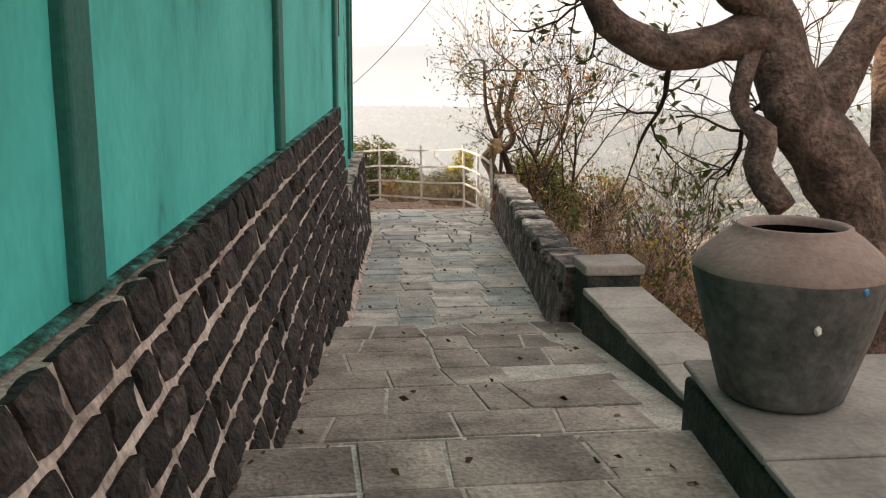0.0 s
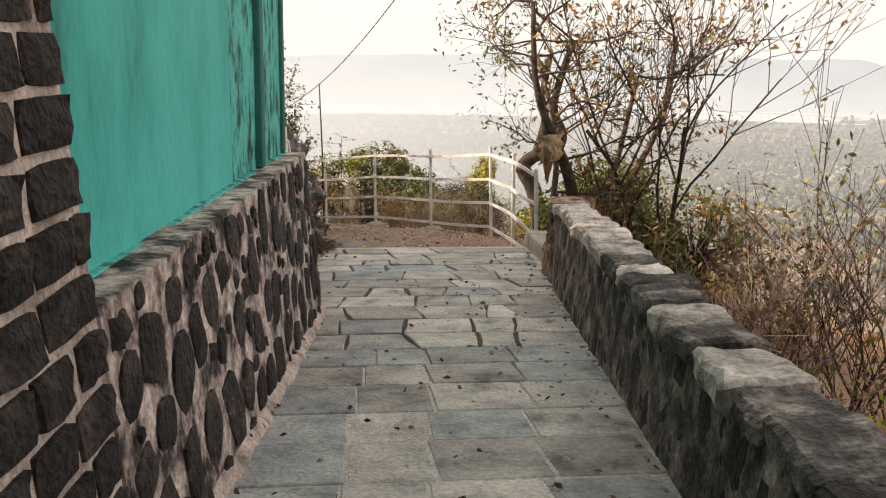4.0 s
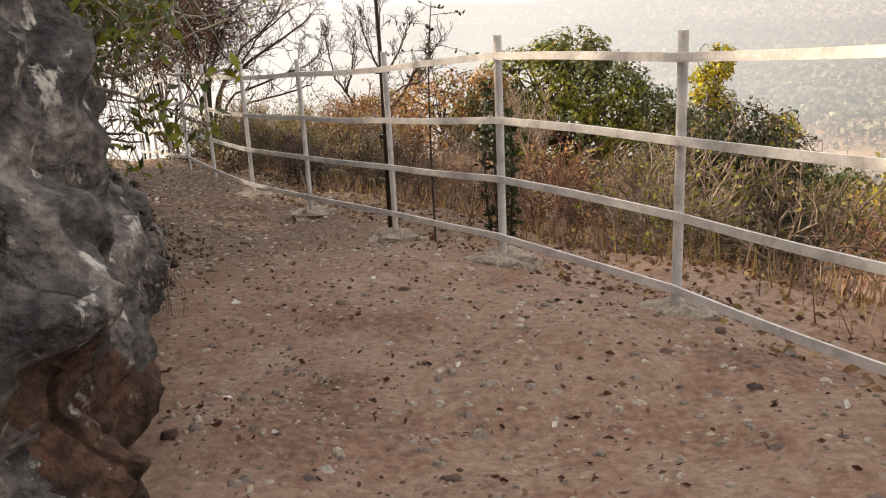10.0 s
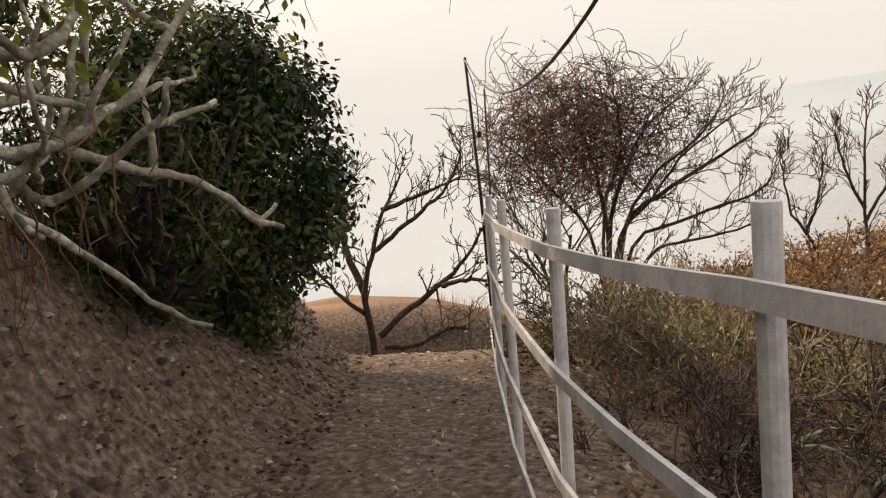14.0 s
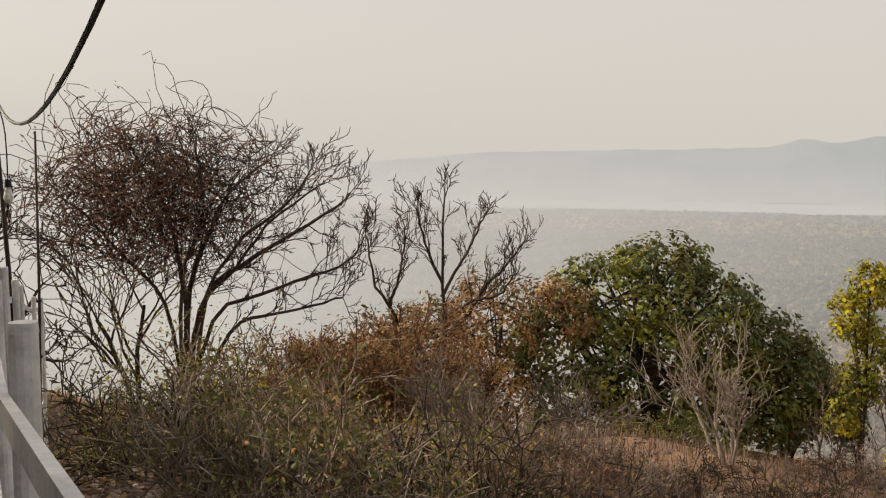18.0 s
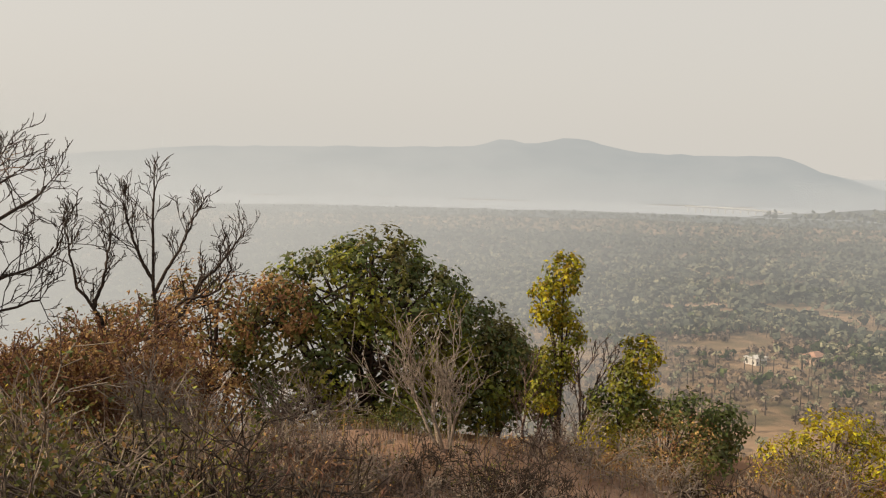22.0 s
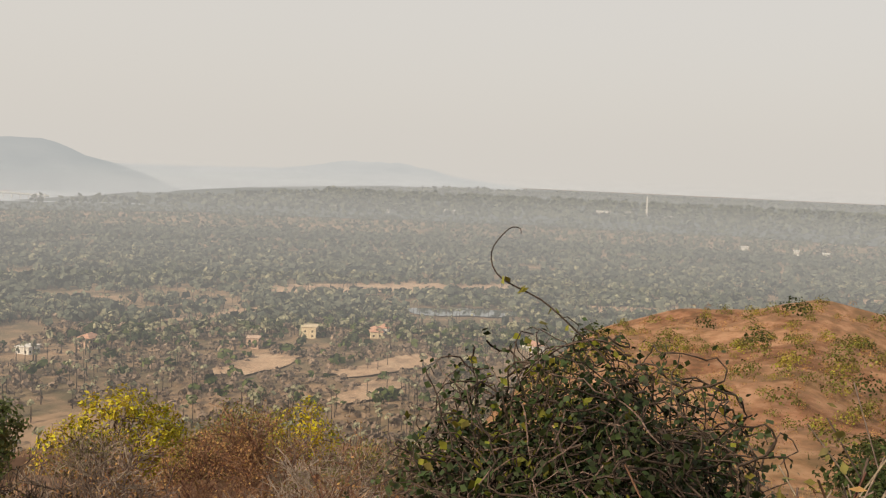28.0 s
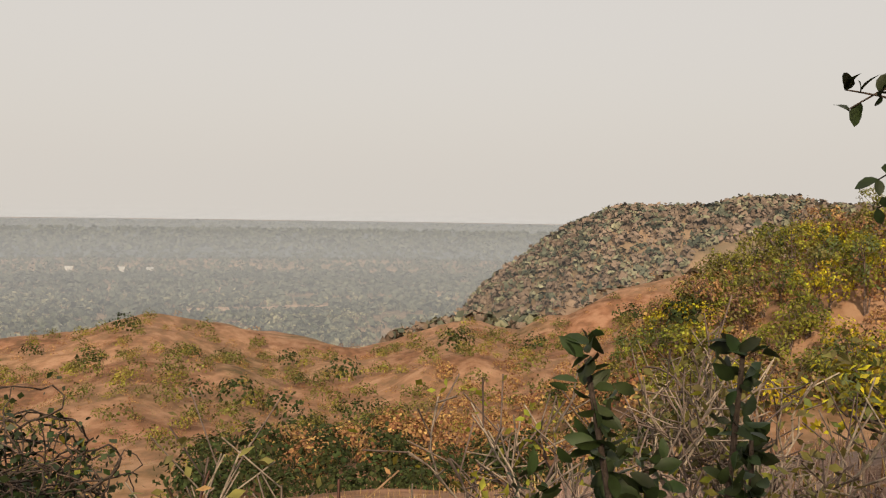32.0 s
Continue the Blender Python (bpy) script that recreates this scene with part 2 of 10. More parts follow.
M = dict(
    teal=mat("teal_paint", [(0.012, 0.10, 0.085), (0.04, 0.37, 0.335), (0.058, 0.46, 0.42), (0.07, 0.50, 0.455), (0.10, 0.54, 0.485)], 2.0, 0.75, 0.25, 30, speck=0.07,
             stretch=(1, 1, 0.5), contrast=(0.25, 0.75)),
    teal_worn=mat("worn_teal_paint", [(0.012, 0.03, 0.027), (0.03, 0.17, 0.15), (0.06, 0.40, 0.355), (0.09, 0.47, 0.42)], 9, 0.8, 0.5, 40,
                  speck=0.2, stretch=(1, 1, 0.55), contrast=(0.38, 0.56)),
    teal_moss=mat("moss_stained_teal_paint", [(0.014, 0.02, 0.016), (0.025, 0.07, 0.055), (0.05, 0.22, 0.19), (0.09, 0.33, 0.28)], 9, 0.9, 0.8, 50, speck=0.5, contrast=(0.36, 0.66)),
    teal_dark=mat("dark_teal_paint", [(0.012, 0.10, 0.085), (0.018, 0.14, 0.115)], 2, 0.7, 0.2, 40, speck=0.15),
    black_stone=mat("dark_basalt", [(0.007, 0.006, 0.0058), (0.024, 0.0185, 0.017), (0.075, 0.057, 0.05)], 9, 0.8, 1.0, 40, rnd=0.5, speck=0.6, dist=0.03),
    grey_stone=mat("weathered_basalt", [(0.016, 0.015, 0.015), (0.055, 0.05, 0.047), (0.24, 0.21, 0.185)], 6, 0.9, 1.0, 45, rnd=0.5, speck=0.5),
    mortar=mat("pale_mortar", [(0.17, 0.135, 0.115), (0.48, 0.39, 0.34), (0.66, 0.57, 0.51)], 6, 0.95, 0.8, 50, speck=0.3),
    mortar_dirty=mat("stained_mortar", [(0.04, 0.036, 0.036), (0.30, 0.25, 0.225), (0.60, 0.53, 0.47)], 4.5, 0.95, 0.9, 40, speck=0.4),
    rubble_mortar=mat("blotched_mortar", [(0.014, 0.013, 0.014), (0.07, 0.06, 0.058), (0.30, 0.235, 0.21), (0.46, 0.375, 0.335), (0.60, 0.52, 0.47)], 6.5, 0.95, 0.9, 36, speck=0.4, contrast=(0.36, 0.64)),
    # brown mortar, with the shade of the low wall's side in its colour
    mortar_dark=mat("dark_shaded_mortar", [(0.018, 0.016, 0.015), (0.085, 0.072, 0.064), (0.21, 0.17, 0.148), (0.42, 0.35, 0.30)], 6.0, 0.95, 0.9, 40, speck=0.45, contrast=(0.34, 0.70)),
    rust_stone=mat("rust_brown_stone", [(0.05, 0.03, 0.022), (0.18, 0.10, 0.062), (0.30, 0.19, 0.13), (0.52, 0.43, 0.36)], 8.0, 0.9, 1.0, 34, speck=0.4, stretch=(1, 1, 0.5), contrast=(0.34, 0.68)),
    slab=mat("grey_flagstone", [(0.15, 0.145, 0.135), (0.34, 0.326, 0.30), (0.455, 0.43, 0.39), (0.55, 0.52, 0.465)], 3.6, 0.8, 0.7, 45, rnd=0.28, speck=0.25),
    slab_warm=mat("buff_flagstone", [(0.15, 0.145, 0.135), (0.34, 0.335, 0.31), (0.44, 0.425, 0.38), (0.55, 0.525, 0.46)], 4.0, 0.8, 0.7, 45, rnd=0.25, speck=0.25),
    slab_dark=mat("stained_brown_flagstone", [(0.13, 0.11, 0.098), (0.295, 0.252, 0.222), (0.45, 0.395, 0.345)], 2.6, 0.85, 0.7, 50, rnd=0.3, speck=0.3),
    slab_blue=mat("blue_grey_flagstone", [(0.15, 0.162, 0.16), (0.31, 0.33, 0.322), (0.42, 0.44, 0.425)], 4.0, 0.75, 0.7, 45, rnd=0.2, speck=0.25),
    slab_wet=mat("damp_blue_flagstone", [(0.05, 0.06, 0.065), (0.2, 0.24, 0.25), (0.3, 0.34, 0.34)], 6.0, 0.45, 0.4, 60, speck=0.2),
    joint=mat("dark_joint", [(0.025, 0.022, 0.02), (0.10, 0.09, 0.08)], 5, 0.95, 0.6, 60),
    joint_pale=mat("sandy_joint", [(0.30, 0.28, 0.25), (0.60, 0.57, 0.52)], 5, 0.95, 0.6, 60),
    concrete=mat("weathered_concrete", [(0.14, 0.13, 0.115), (0.34, 0.315, 0.275), (0.5, 0.46, 0.4)], 2.6, 0.9, 0.5, 45, speck=0.25),
    earth_cement=mat("earthy_cement", [(0.09, 0.075, 0.065), (0.19, 0.16, 0.14), (0.32, 0.28, 0.25)], 3.5, 0.95, 0.8, 40, speck=0.35),
    nosing=mat("chalky_step_edge", [(0.30, 0.31, 0.29), (0.46, 0.47, 0.44), (0.56, 0.56, 0.52)], 2.5, 0.85, 0.3, 40, speck=0.12, stretch=(0.4, 3, 1)),
    ledge_top=mat("smooth_grey_ledge", [(0.19, 0.17, 0.155), (0.33, 0.30, 0.275), (0.43, 0.40, 0.365)], 2.2, 0.85, 0.3, 45, rnd=0.2, speck=0.15),
    coping=mat("pale_coping", [(0.05, 0.045, 0.042), (0.40, 0.36, 0.32), (0.68, 0.63, 0.57)], 6, 0.9, 0.6, 40, rnd=0.25, speck=0.3),
    mossy=mat("black_mossy_plaster", [(0.008, 0.012, 0.01), (0.03, 0.04, 0.034), (0.08, 0.075, 0.065)], 3.5, 0.9, 0.7, 40, speck=0.4),
    tank_pale=mat("limewashed_plaster", [(0.05, 0.055, 0.06), (0.22, 0.25, 0.265), (0.42, 0.46, 0.47), (0.58, 0.61, 0.60)], 4.0, 0.85, 0.6, 30, speck=0.3, stretch=(1, 1, 0.45), contrast=(0.36, 0.64),
                  drip=((0.07, 0.07, 0.075), 5.0, (1, 1, 0.3), 0.60)),
    tank_dark=mat("streaked_black_plaster", [(0.012, 0.012, 0.014), (0.03, 0.029, 0.032), (0.06, 0.057, 0.059), (0.12, 0.11, 0.11)], 4.0, 0.85, 0.7, 24, speck=0.5,
                  stretch=(1, 1, 0.6), contrast=(0.3, 0.73), drip=((0.55, 0.54, 0.52), 8.0, (1, 1, 0.42), 0.57)),
    tank_top=mat("pale_cement_top", [(0.3, 0.29, 0.26), (0.46, 0.44, 0.40), (0.56, 0.54, 0.49)], 1.6, 0.9, 0.35, 40, speck=0.12),
    cream=mat("stained_cream_paint", [(0.2, 0.14, 0.07), (0.55, 0.47, 0.30), (0.66, 0.58, 0.40)], 2.2, 0.85, 0.4, 30, speck=0.15, contrast=(0.28, 0.6)),
    orange=mat("brick_red_paint", [(0.30, 0.06, 0.03), (0.44, 0.10, 0.05)], 3, 0.7, 0.3, 40, speck=0.15),
    rock=mat("wet_dark_rock", [(0.018, 0.017, 0.02), (0.066, 0.061, 0.063), (0.135, 0.122, 0.118), (0.26, 0.235, 0.222)], 4.2, 0.7, 1.0, 22, speck=0.55,
             contrast=(0.34, 0.68), dist=0.04, drip=((0.50, 0.48, 0.45), 9.0, (1, 1, 0.5), 0.595)),
    rock_red=mat("iron_stained_rock", [(0.024, 0.017, 0.015), (0.072, 0.042, 0.031), (0.14, 0.076, 0.05)], 5.0, 0.85, 1.0, 26, speck=0.5, dist=0.03, drip=((0.30, 0.28, 0.26), 9.0, (1, 1, 0.6), 0.62)),
    white_paint=mat("chalky_white_paint", [(0.36, 0.35, 0.35), (0.55, 0.545, 0.55), (0.66, 0.65, 0.65)], 6, 0.55, 0.2, 60, speck=0.08, rnd=0.06),
    pole=mat("black_pole", [(0.012, 0.010, 0.010), (0.05, 0.03, 0.022)], 5, 0.7, 0.3, 60),
    cable=mat("black_cable", [(0.008, 0.008, 0.008), (0.015, 0.015, 0.015)], 5, 0.5, 0.0, 60),
    pvc=mat("white_plastic_pipe", [(0.6, 0.59, 0.57), (0.75, 0.74, 0.72)], 5, 0.4, 0.0, 60, speck=0.05),
    clay=mat("greyed_terracotta", [(0.055, 0.058, 0.055), (0.105, 0.105, 0.10), (0.19, 0.175, 0.16)], 4, 0.8, 0.4, 30, speck=0.3),
    clay_rim=mat("bare_terracotta", [(0.20, 0.145, 0.125), (0.30, 0.225, 0.20)], 5, 0.75, 0.2, 50, speck=0.12),
    # near-black that stands in for the shade inside openings
    shade_in=mat("shade_inside", [(0.012, 0.009, 0.008), (0.03, 0.022, 0.02)], 5, 0.9, 0.0),
    brass=mat("old_brass", [(0.25, 0.22, 0.18), (0.5, 0.46, 0.4)], 30, 0.35, 0.1, 60, metal=1.0),
    iron=mat("rusty_iron", [(0.03, 0.02, 0.018), (0.1, 0.05, 0.04)], 30, 0.7, 0.3, 60),
    red_cloth=mat("faded_red_cloth", [(0.35, 0.09, 0.07), (0.5, 0.2, 0.16)], 20, 0.95, 0.2, 90),
    tan_cloth=mat("dusty_ochre_cloth", [(0.16, 0.10, 0.06), (0.38, 0.27, 0.16), (0.5, 0.38, 0.25)], 9, 0.95, 0.4, 90),
    broom=mat("palm_rib_broom", [(0.10, 0.055, 0.035), (0.24, 0.14, 0.09)], 20, 0.9, 0.2, 60, island=0.4),
    bark=mat("brown_bark", [(0.045, 0.032, 0.026), (0.12, 0.085, 0.07), (0.24, 0.17, 0.145)], 6, 0.9, 1.0, 30, speck=0.45, dist=0.04),
    bark_dark=mat("dark_bark", [(0.022, 0.017, 0.014), (0.055, 0.04, 0.032), (0.1, 0.075, 0.06)], 8, 0.95, 0.8, 40, speck=0.4),
    bark_grey=mat("bleached_wood", [(0.13, 0.105, 0.085), (0.27, 0.22, 0.18), (0.36, 0.3, 0.25)], 8, 0.9, 0.6, 40, speck=0.3),
    vine=mat("rusty_vine", [(0.075, 0.038, 0.026), (0.22, 0.12, 0.08)], 1.2, 0.95, 0.0, 40, island=0.5),
    twig_red=mat("rusty_twigs", [(0.10, 0.052, 0.036), (0.23, 0.13, 0.085)], 3, 0.95, 0.0, 40, island=0.4),
    twig_pink=mat("pinkish_bare_twigs", [(0.17, 0.115, 0.09), (0.38, 0.28, 0.23)], 3, 0.95, 0.0, 40, island=0.4),
    twig_dry=mat("dry_grey_twigs", [(0.12, 0.092, 0.075), (0.28, 0.22, 0.18)], 3, 0.95, 0.0, 40, island=0.5),
    cactus=mat("grey_spurge_stem", [(0.09, 0.088, 0.06), (0.25, 0.235, 0.18), (0.46, 0.425, 0.36)], 6, 0.85, 0.5, 40, speck=0.35, drip=((0.60, 0.57, 0.51), 9.0, (1, 1, 1), 0.56)),
    leaf_green=mat("dark_green_leaf", [(0.045, 0.066, 0.016), (0.125, 0.148, 0.036)], 1.2, 0.55, 0.0, 20, island=0.35, trans=0.3, spec=0.4),
    leaf_olive=mat("olive_leaf", [(0.07, 0.07, 0.02), (0.20, 0.172, 0.05)], 0.8, 0.6, 0.0, 20, island=0.35, trans=0.25),
    leaf_yellow=mat("yellow_leaf", [(0.22, 0.20, 0.012), (0.50, 0.38, 0.02)], 0.8, 0.6, 0.0, 20, island=0.45, trans=0.35),
    leaf_lime=mat("lime_leaf", [(0.09, 0.105, 0.014), (0.28, 0.26, 0.03)], 0.8, 0.6, 0.0, 20, island=0.5, trans=0.35),
    leaf_dry=mat("dry_brown_leaf", [(0.12, 0.065, 0.035), (0.27, 0.165, 0.09)], 1.5, 0.8, 0.0, 20, island=0.6, trans=0.2),
    leaf_rust=mat("rusty_foliage", [(0.19, 0.10, 0.042), (0.38, 0.22, 0.095)], 1.0, 0.8, 0.0, 20, island=0.4, trans=0.2),
    leaf_dark=mat("glossy_dark_leaf", [(0.014, 0.026, 0.008), (0.038, 0.055, 0.015)], 2.0, 0.55, 0.0, 20, island=0.4, trans=0.12, spec=0.3),
    straw=mat("dry_grass", [(0.2, 0.12, 0.05), (0.42, 0.27, 0.13)], 1.0, 0.9, 0.0, 30, island=0.5, trans=0.25),
    grass_green=mat("grey_green_blades", [(0.07, 0.09, 0.065), (0.19, 0.22, 0.16)], 1.0, 0.7, 0.0, 30, island=0.5, trans=0.1),
    crust=mat("dark_stony_crust", [(0.03, 0.027, 0.027), (0.10, 0.085, 0.078), (0.25, 0.21, 0.185)], 5, 0.95, 0.4, 40, island=0.6),
    earth_lump=mat("dark_earth_clod", [(0.07, 0.05, 0.04), (0.18, 0.13, 0.105)], 5, 0.95, 0.3, 40, island=0.5),
    pebble=mat("pale_pebble", [(0.17, 0.145, 0.12), (0.36, 0.31, 0.27)], 9, 0.95, 0.2, 60, island=0.5),
    litter=mat("fallen_leaf", [(0.06, 0.035, 0.022), (0.19, 0.11, 0.07)], 9, 0.95, 0.0, 60, island=0.6),
    white_bit=mat("pale_scrap", [(0.5, 0.48, 0.45), (0.7, 0.68, 0.64)], 9, 0.8, 0.0, 60, island=0.2),
    petal=mat("yellow_petal", [(0.7, 0.55, 0.03), (0.8, 0.66, 0.08)], 9, 0.7, 0.0, 60),
)

# ---- mesh helpers ----


def link_mesh(name, verts, faces, material, parent=None, smooth=False, label=""):
    me = bpy.data.meshes.new(name)
    me.from_pydata([tuple(v) for v in verts], [], [tuple(f) for f in faces])
    me.materials.append(material)
    if smooth:
        me.polygons.foreach_set("use_smooth", [True] * len(me.polygons))
    ob = new(name, me)
    if parent:
        ob.parent = parent
    if label:
        tagged(ob, label)
    return ob


def quads_mesh(name, V, Q, material, parent=None, smooth=False):
    """A large mesh from arrays of vertices and of quads."""
    me = bpy.data.meshes.new(name)
    V = np.asarray(V, np.float32)
    Q = np.asarray(Q, np.int32)
    k = Q.shape[1]
    me.vertices.add(len(V))
    me.vertices.foreach_set("co", V.ravel())
    me.loops.add(Q.size)
    me.loops.foreach_set("vertex_index", Q.ravel())
    me.polygons.add(len(Q))
    me.polygons.foreach_set("loop_start", np.arange(0, Q.size, k, dtype=np.int32))
    me.update(calc_edges=True)
    me.materials.append(material)
    if smooth:
        me.polygons.foreach_set("use_smooth", np.ones(len(Q), bool))
    ob = new(name, me)
    if parent:
        ob.parent = parent
    return ob


def part(name, bm, material, parent=None, label="", smooth=False):
    me = bpy.data.meshes.new(name)
    bm.to_mesh(me)
    bm.free()
    me.materials.append(material)
    if smooth:
        me.polygons.foreach_set("use_smooth", [True] * len(me.polygons))
    ob = new(name, me)
    if parent:
        ob.parent = parent
    if label:
        tagged(ob, label)
    return ob


def empty(name, loc=(0, 0, 0), **tags):
    ob = new(name)
    ob.location = loc
    return tagged(ob, **tags)


def hull(pts, bevel=0.01, seg=2):
    """A bevelled solid from eight corners: four below, four above, in the same order round."""
    bm = bmesh.new()
    v = [bm.verts.new(p) for p in pts]
    for f in ((3, 2, 1, 0), (4, 5, 6, 7), (0, 1, 5, 4), (1, 2, 6, 5), (2, 3, 7, 6), (3, 0, 4, 7)):
        bm.faces.new([v[i] for i in f])
    bmesh.ops.recalc_face_normals(bm, faces=bm.faces)
    if bevel:
        bmesh.ops.bevel(bm, geom=list(bm.edges), offset=bevel, segments=seg, affect="EDGES", profile=0.5)
    return bm


def block(x0, x1, y0, y1, z0, z1, bevel=0.01, seg=2):
    return hull([(x0, y0, z0), (x1, y0, z0), (x1, y1, z0), (x0, y1, z0), (x0, y0, z1), (x1, y0, z1), (x1, y1, z1), (x0, y1, z1)], bevel, seg)


def roughen(bm, cuts, amount, scale, seed=0.0):
    bmesh.ops.subdivide_edges(bm, edges=list(bm.edges), cuts=cuts, use_grid_fill=True)
    bm.normal_update()
    for v in bm.verts:
        v.co += noise.noise_vector(v.co * scale + Vector((seed, seed * 0.7, 3.1))) * amount
    return bm


def tubes(P, R, sides=6):
    """Tubes along N lines of k points each. P: N, k, 3. R: N, k. Returns vertices and quads."""
    P = np.asarray(P, float)
    R = np.asarray(R, float)
    N, k = R.shape
    T = np.gradient(P, axis=1)
    T /= np.linalg.norm(T, axis=2, keepdims=True) + 1e-9
    ref = np.eye(3)[np.argmin(np.abs(T).max(axis=1), axis=1)][:, None]
    A = np.cross(T, np.broadcast_to(ref, T.shape))
    A /= np.linalg.norm(A, axis=2, keepdims=True) + 1e-9
    B = np.cross(T, A)
    a = np.linspace(0, 2 * np.pi, sides, endpoint=False)
    V = P[:, :, None] + R[:, :, None, None] * (A[:, :, None] * np.cos(a)[None, None, :, None] + B[:, :, None] * np.sin(a)[None, None, :, None])
    i = np.arange(k - 1)[:, None] * sides
    j = np.arange(sides)[None]
    q = np.stack([i + j, i + (j + 1) % sides, i + sides + (j + 1) % sides, i + sides + j], -1).reshape(-1, 4)
    Q = (q[None] + (np.arange(N) * k * sides)[:, None, None]).reshape(-1, 4)
    return V.reshape(-1, 3), Q


def tube_bm(pts, radii, sides=10):
    """One capped tube as a bmesh."""
    V, Q = tubes([pts], [radii], sides)
    bm = bmesh.new()
    v = [bm.verts.new(p) for p in V]
    for q in Q:
        bm.faces.new([v[i] for i in q])
    bm.faces.new(v[:sides][::-1])
    bm.faces.new(v[-sides:])
    bmesh.ops.recalc_face_normals(bm, faces=bm.faces)
    return bm


def lathe(profile, seg=48):
    bm = bmesh.new()
    rings = [[bm.verts.new((r * math.cos(2 * math.pi * i / seg), r * math.sin(2 * math.pi * i / seg), z)) for i in range(seg)] for r, z in profile]
    for a, b in zip(rings, rings[1:]):
        for i in range(seg):
            bm.faces.new((a[i], a[(i + 1) % seg], b[(i + 1) % seg], b[i]))
    return bm, rings


def spline(pts, n):
    """n points on a smooth curve through pts."""
    p = np.asarray(pts, float)
    t = np.linspace(0, len(p) - 1, n)
    out = []
    for u in t:
        i = min(int(u), len(p) - 2)
        f = u - i
        a, b, c, d = p[max(i - 1, 0)], p[i], p[i + 1], p[min(i + 2, len(p) - 1)]
        out.append(0.5 * (2 * b + (c - a) * f + (2 * a - 5 * b + 4 * c - d) * f * f + (3 * b - a - 3 * c + d) * f ** 3))
    return np.array(out)


def vnoise(x, y, seed=0):
    """Smooth value noise on arrays."""
    xi, yi = np.floor(x).astype(np.int64), np.floor(y).astype(np.int64)
    fx, fy = x - xi, y - yi
    fx, fy = fx * fx * (3 - 2 * fx), fy * fy * (3 - 2 * fy)

    def h(a, b):
        v = (a * 374761393 + b * 668265263 + seed * 974711) & 0xFFFFFFFF
        v = ((v ^ (v >> 13)) * 1274126177) & 0xFFFFFFFF
        return ((v ^ (v >> 16)) & 0xFFFF) / 65535.0
    return (h(xi, yi) * (1 - fx) + h(xi + 1, yi) * fx) * (1 - fy) + (h(xi, yi + 1) * (1 - fx) + h(xi + 1, yi + 1) * fx) * fy


def sstep(a, b, x):
    t = np.clip((x - a) / (b - a), 0, 1)
    return t * t * (3 - 2 * t)


# ---- plan ----
FENCE = np.array([(1.35, 10.98, 0.50), (1.25, 12.1, 0.40), (1.32, 14.34, 0.19), (0.5, 16.0, 0.0), (-0.45, 17.26, -0.1), (-1.4, 18.68, -0.33),
                  (-2.42, 19.87, -0.49), (-3.40, 21.13, -0.66), (-4.34, 22.52, -0.79), (-5.24, 23.95, -0.92), (-6.15, 25.5, -1.2), (-7.05, 27.0, -1.45),
                  (-7.85, 28.45, -1.78), (-8.75, 30.1, -2.05)])
EDGE = np.vstack([[(-0.9, -12, 2.1), (-0.3, -0.5, 1.5), (0.75, 8.2, 0.85)], FENCE, [(-10.8, 32.6, -2.6), (-16, 36, -3.2), (-24, 42, -5)]])


def floor_z(y):
    return np.where(y < -3.48, 2.17 - 0.03 * (y + 3.48), np.where(y < -0.44, 2.02 - 0.105 * (y + 3.48), 1.56 - 0.072 * (y + 0.44)))


def x_left(y):
    return -1.265 + 0.084 * (y - 5.8) - (0.17 if y < -0.44 else 0) if y < 6.4 else -1.25 - 0.075 * min(y - 6.4, 4)


def x_right(y):
    return 0.17 + 0.13 * (y - 3.43) if y < 8.2 else 0.79 + 0.12 * (y - 8.2)


def edge_frame(x, y):
    """Signed distance from the outer edge of the path (right: positive) and the edge's height there."""
    best = np.full(x.shape, 1e9)
    s = np.zeros(x.shape)
    z = np.zeros(x.shape)
    for a, b in zip(EDGE, EDGE[1:]):
        d = b[:2] - a[:2]
        L2 = d @ d
        t = np.clip(((x - a[0]) * d[0] + (y - a[1]) * d[1]) / L2, 0, 1)
        px, py = a[0] + t * d[0], a[1] + t * d[1]
        dist = np.hypot(x - px, y - py)
        side = np.sign((x - a[0]) * d[1] - (y - a[1]) * d[0])
        m = dist < best
        best = np.where(m, dist, best)
        s = np.where(m, dist * side, s)
        z = np.where(m, a[2] + t * (b[2] - a[2]), z)
    return s, z


VIEW = (-2.65, 19.9)


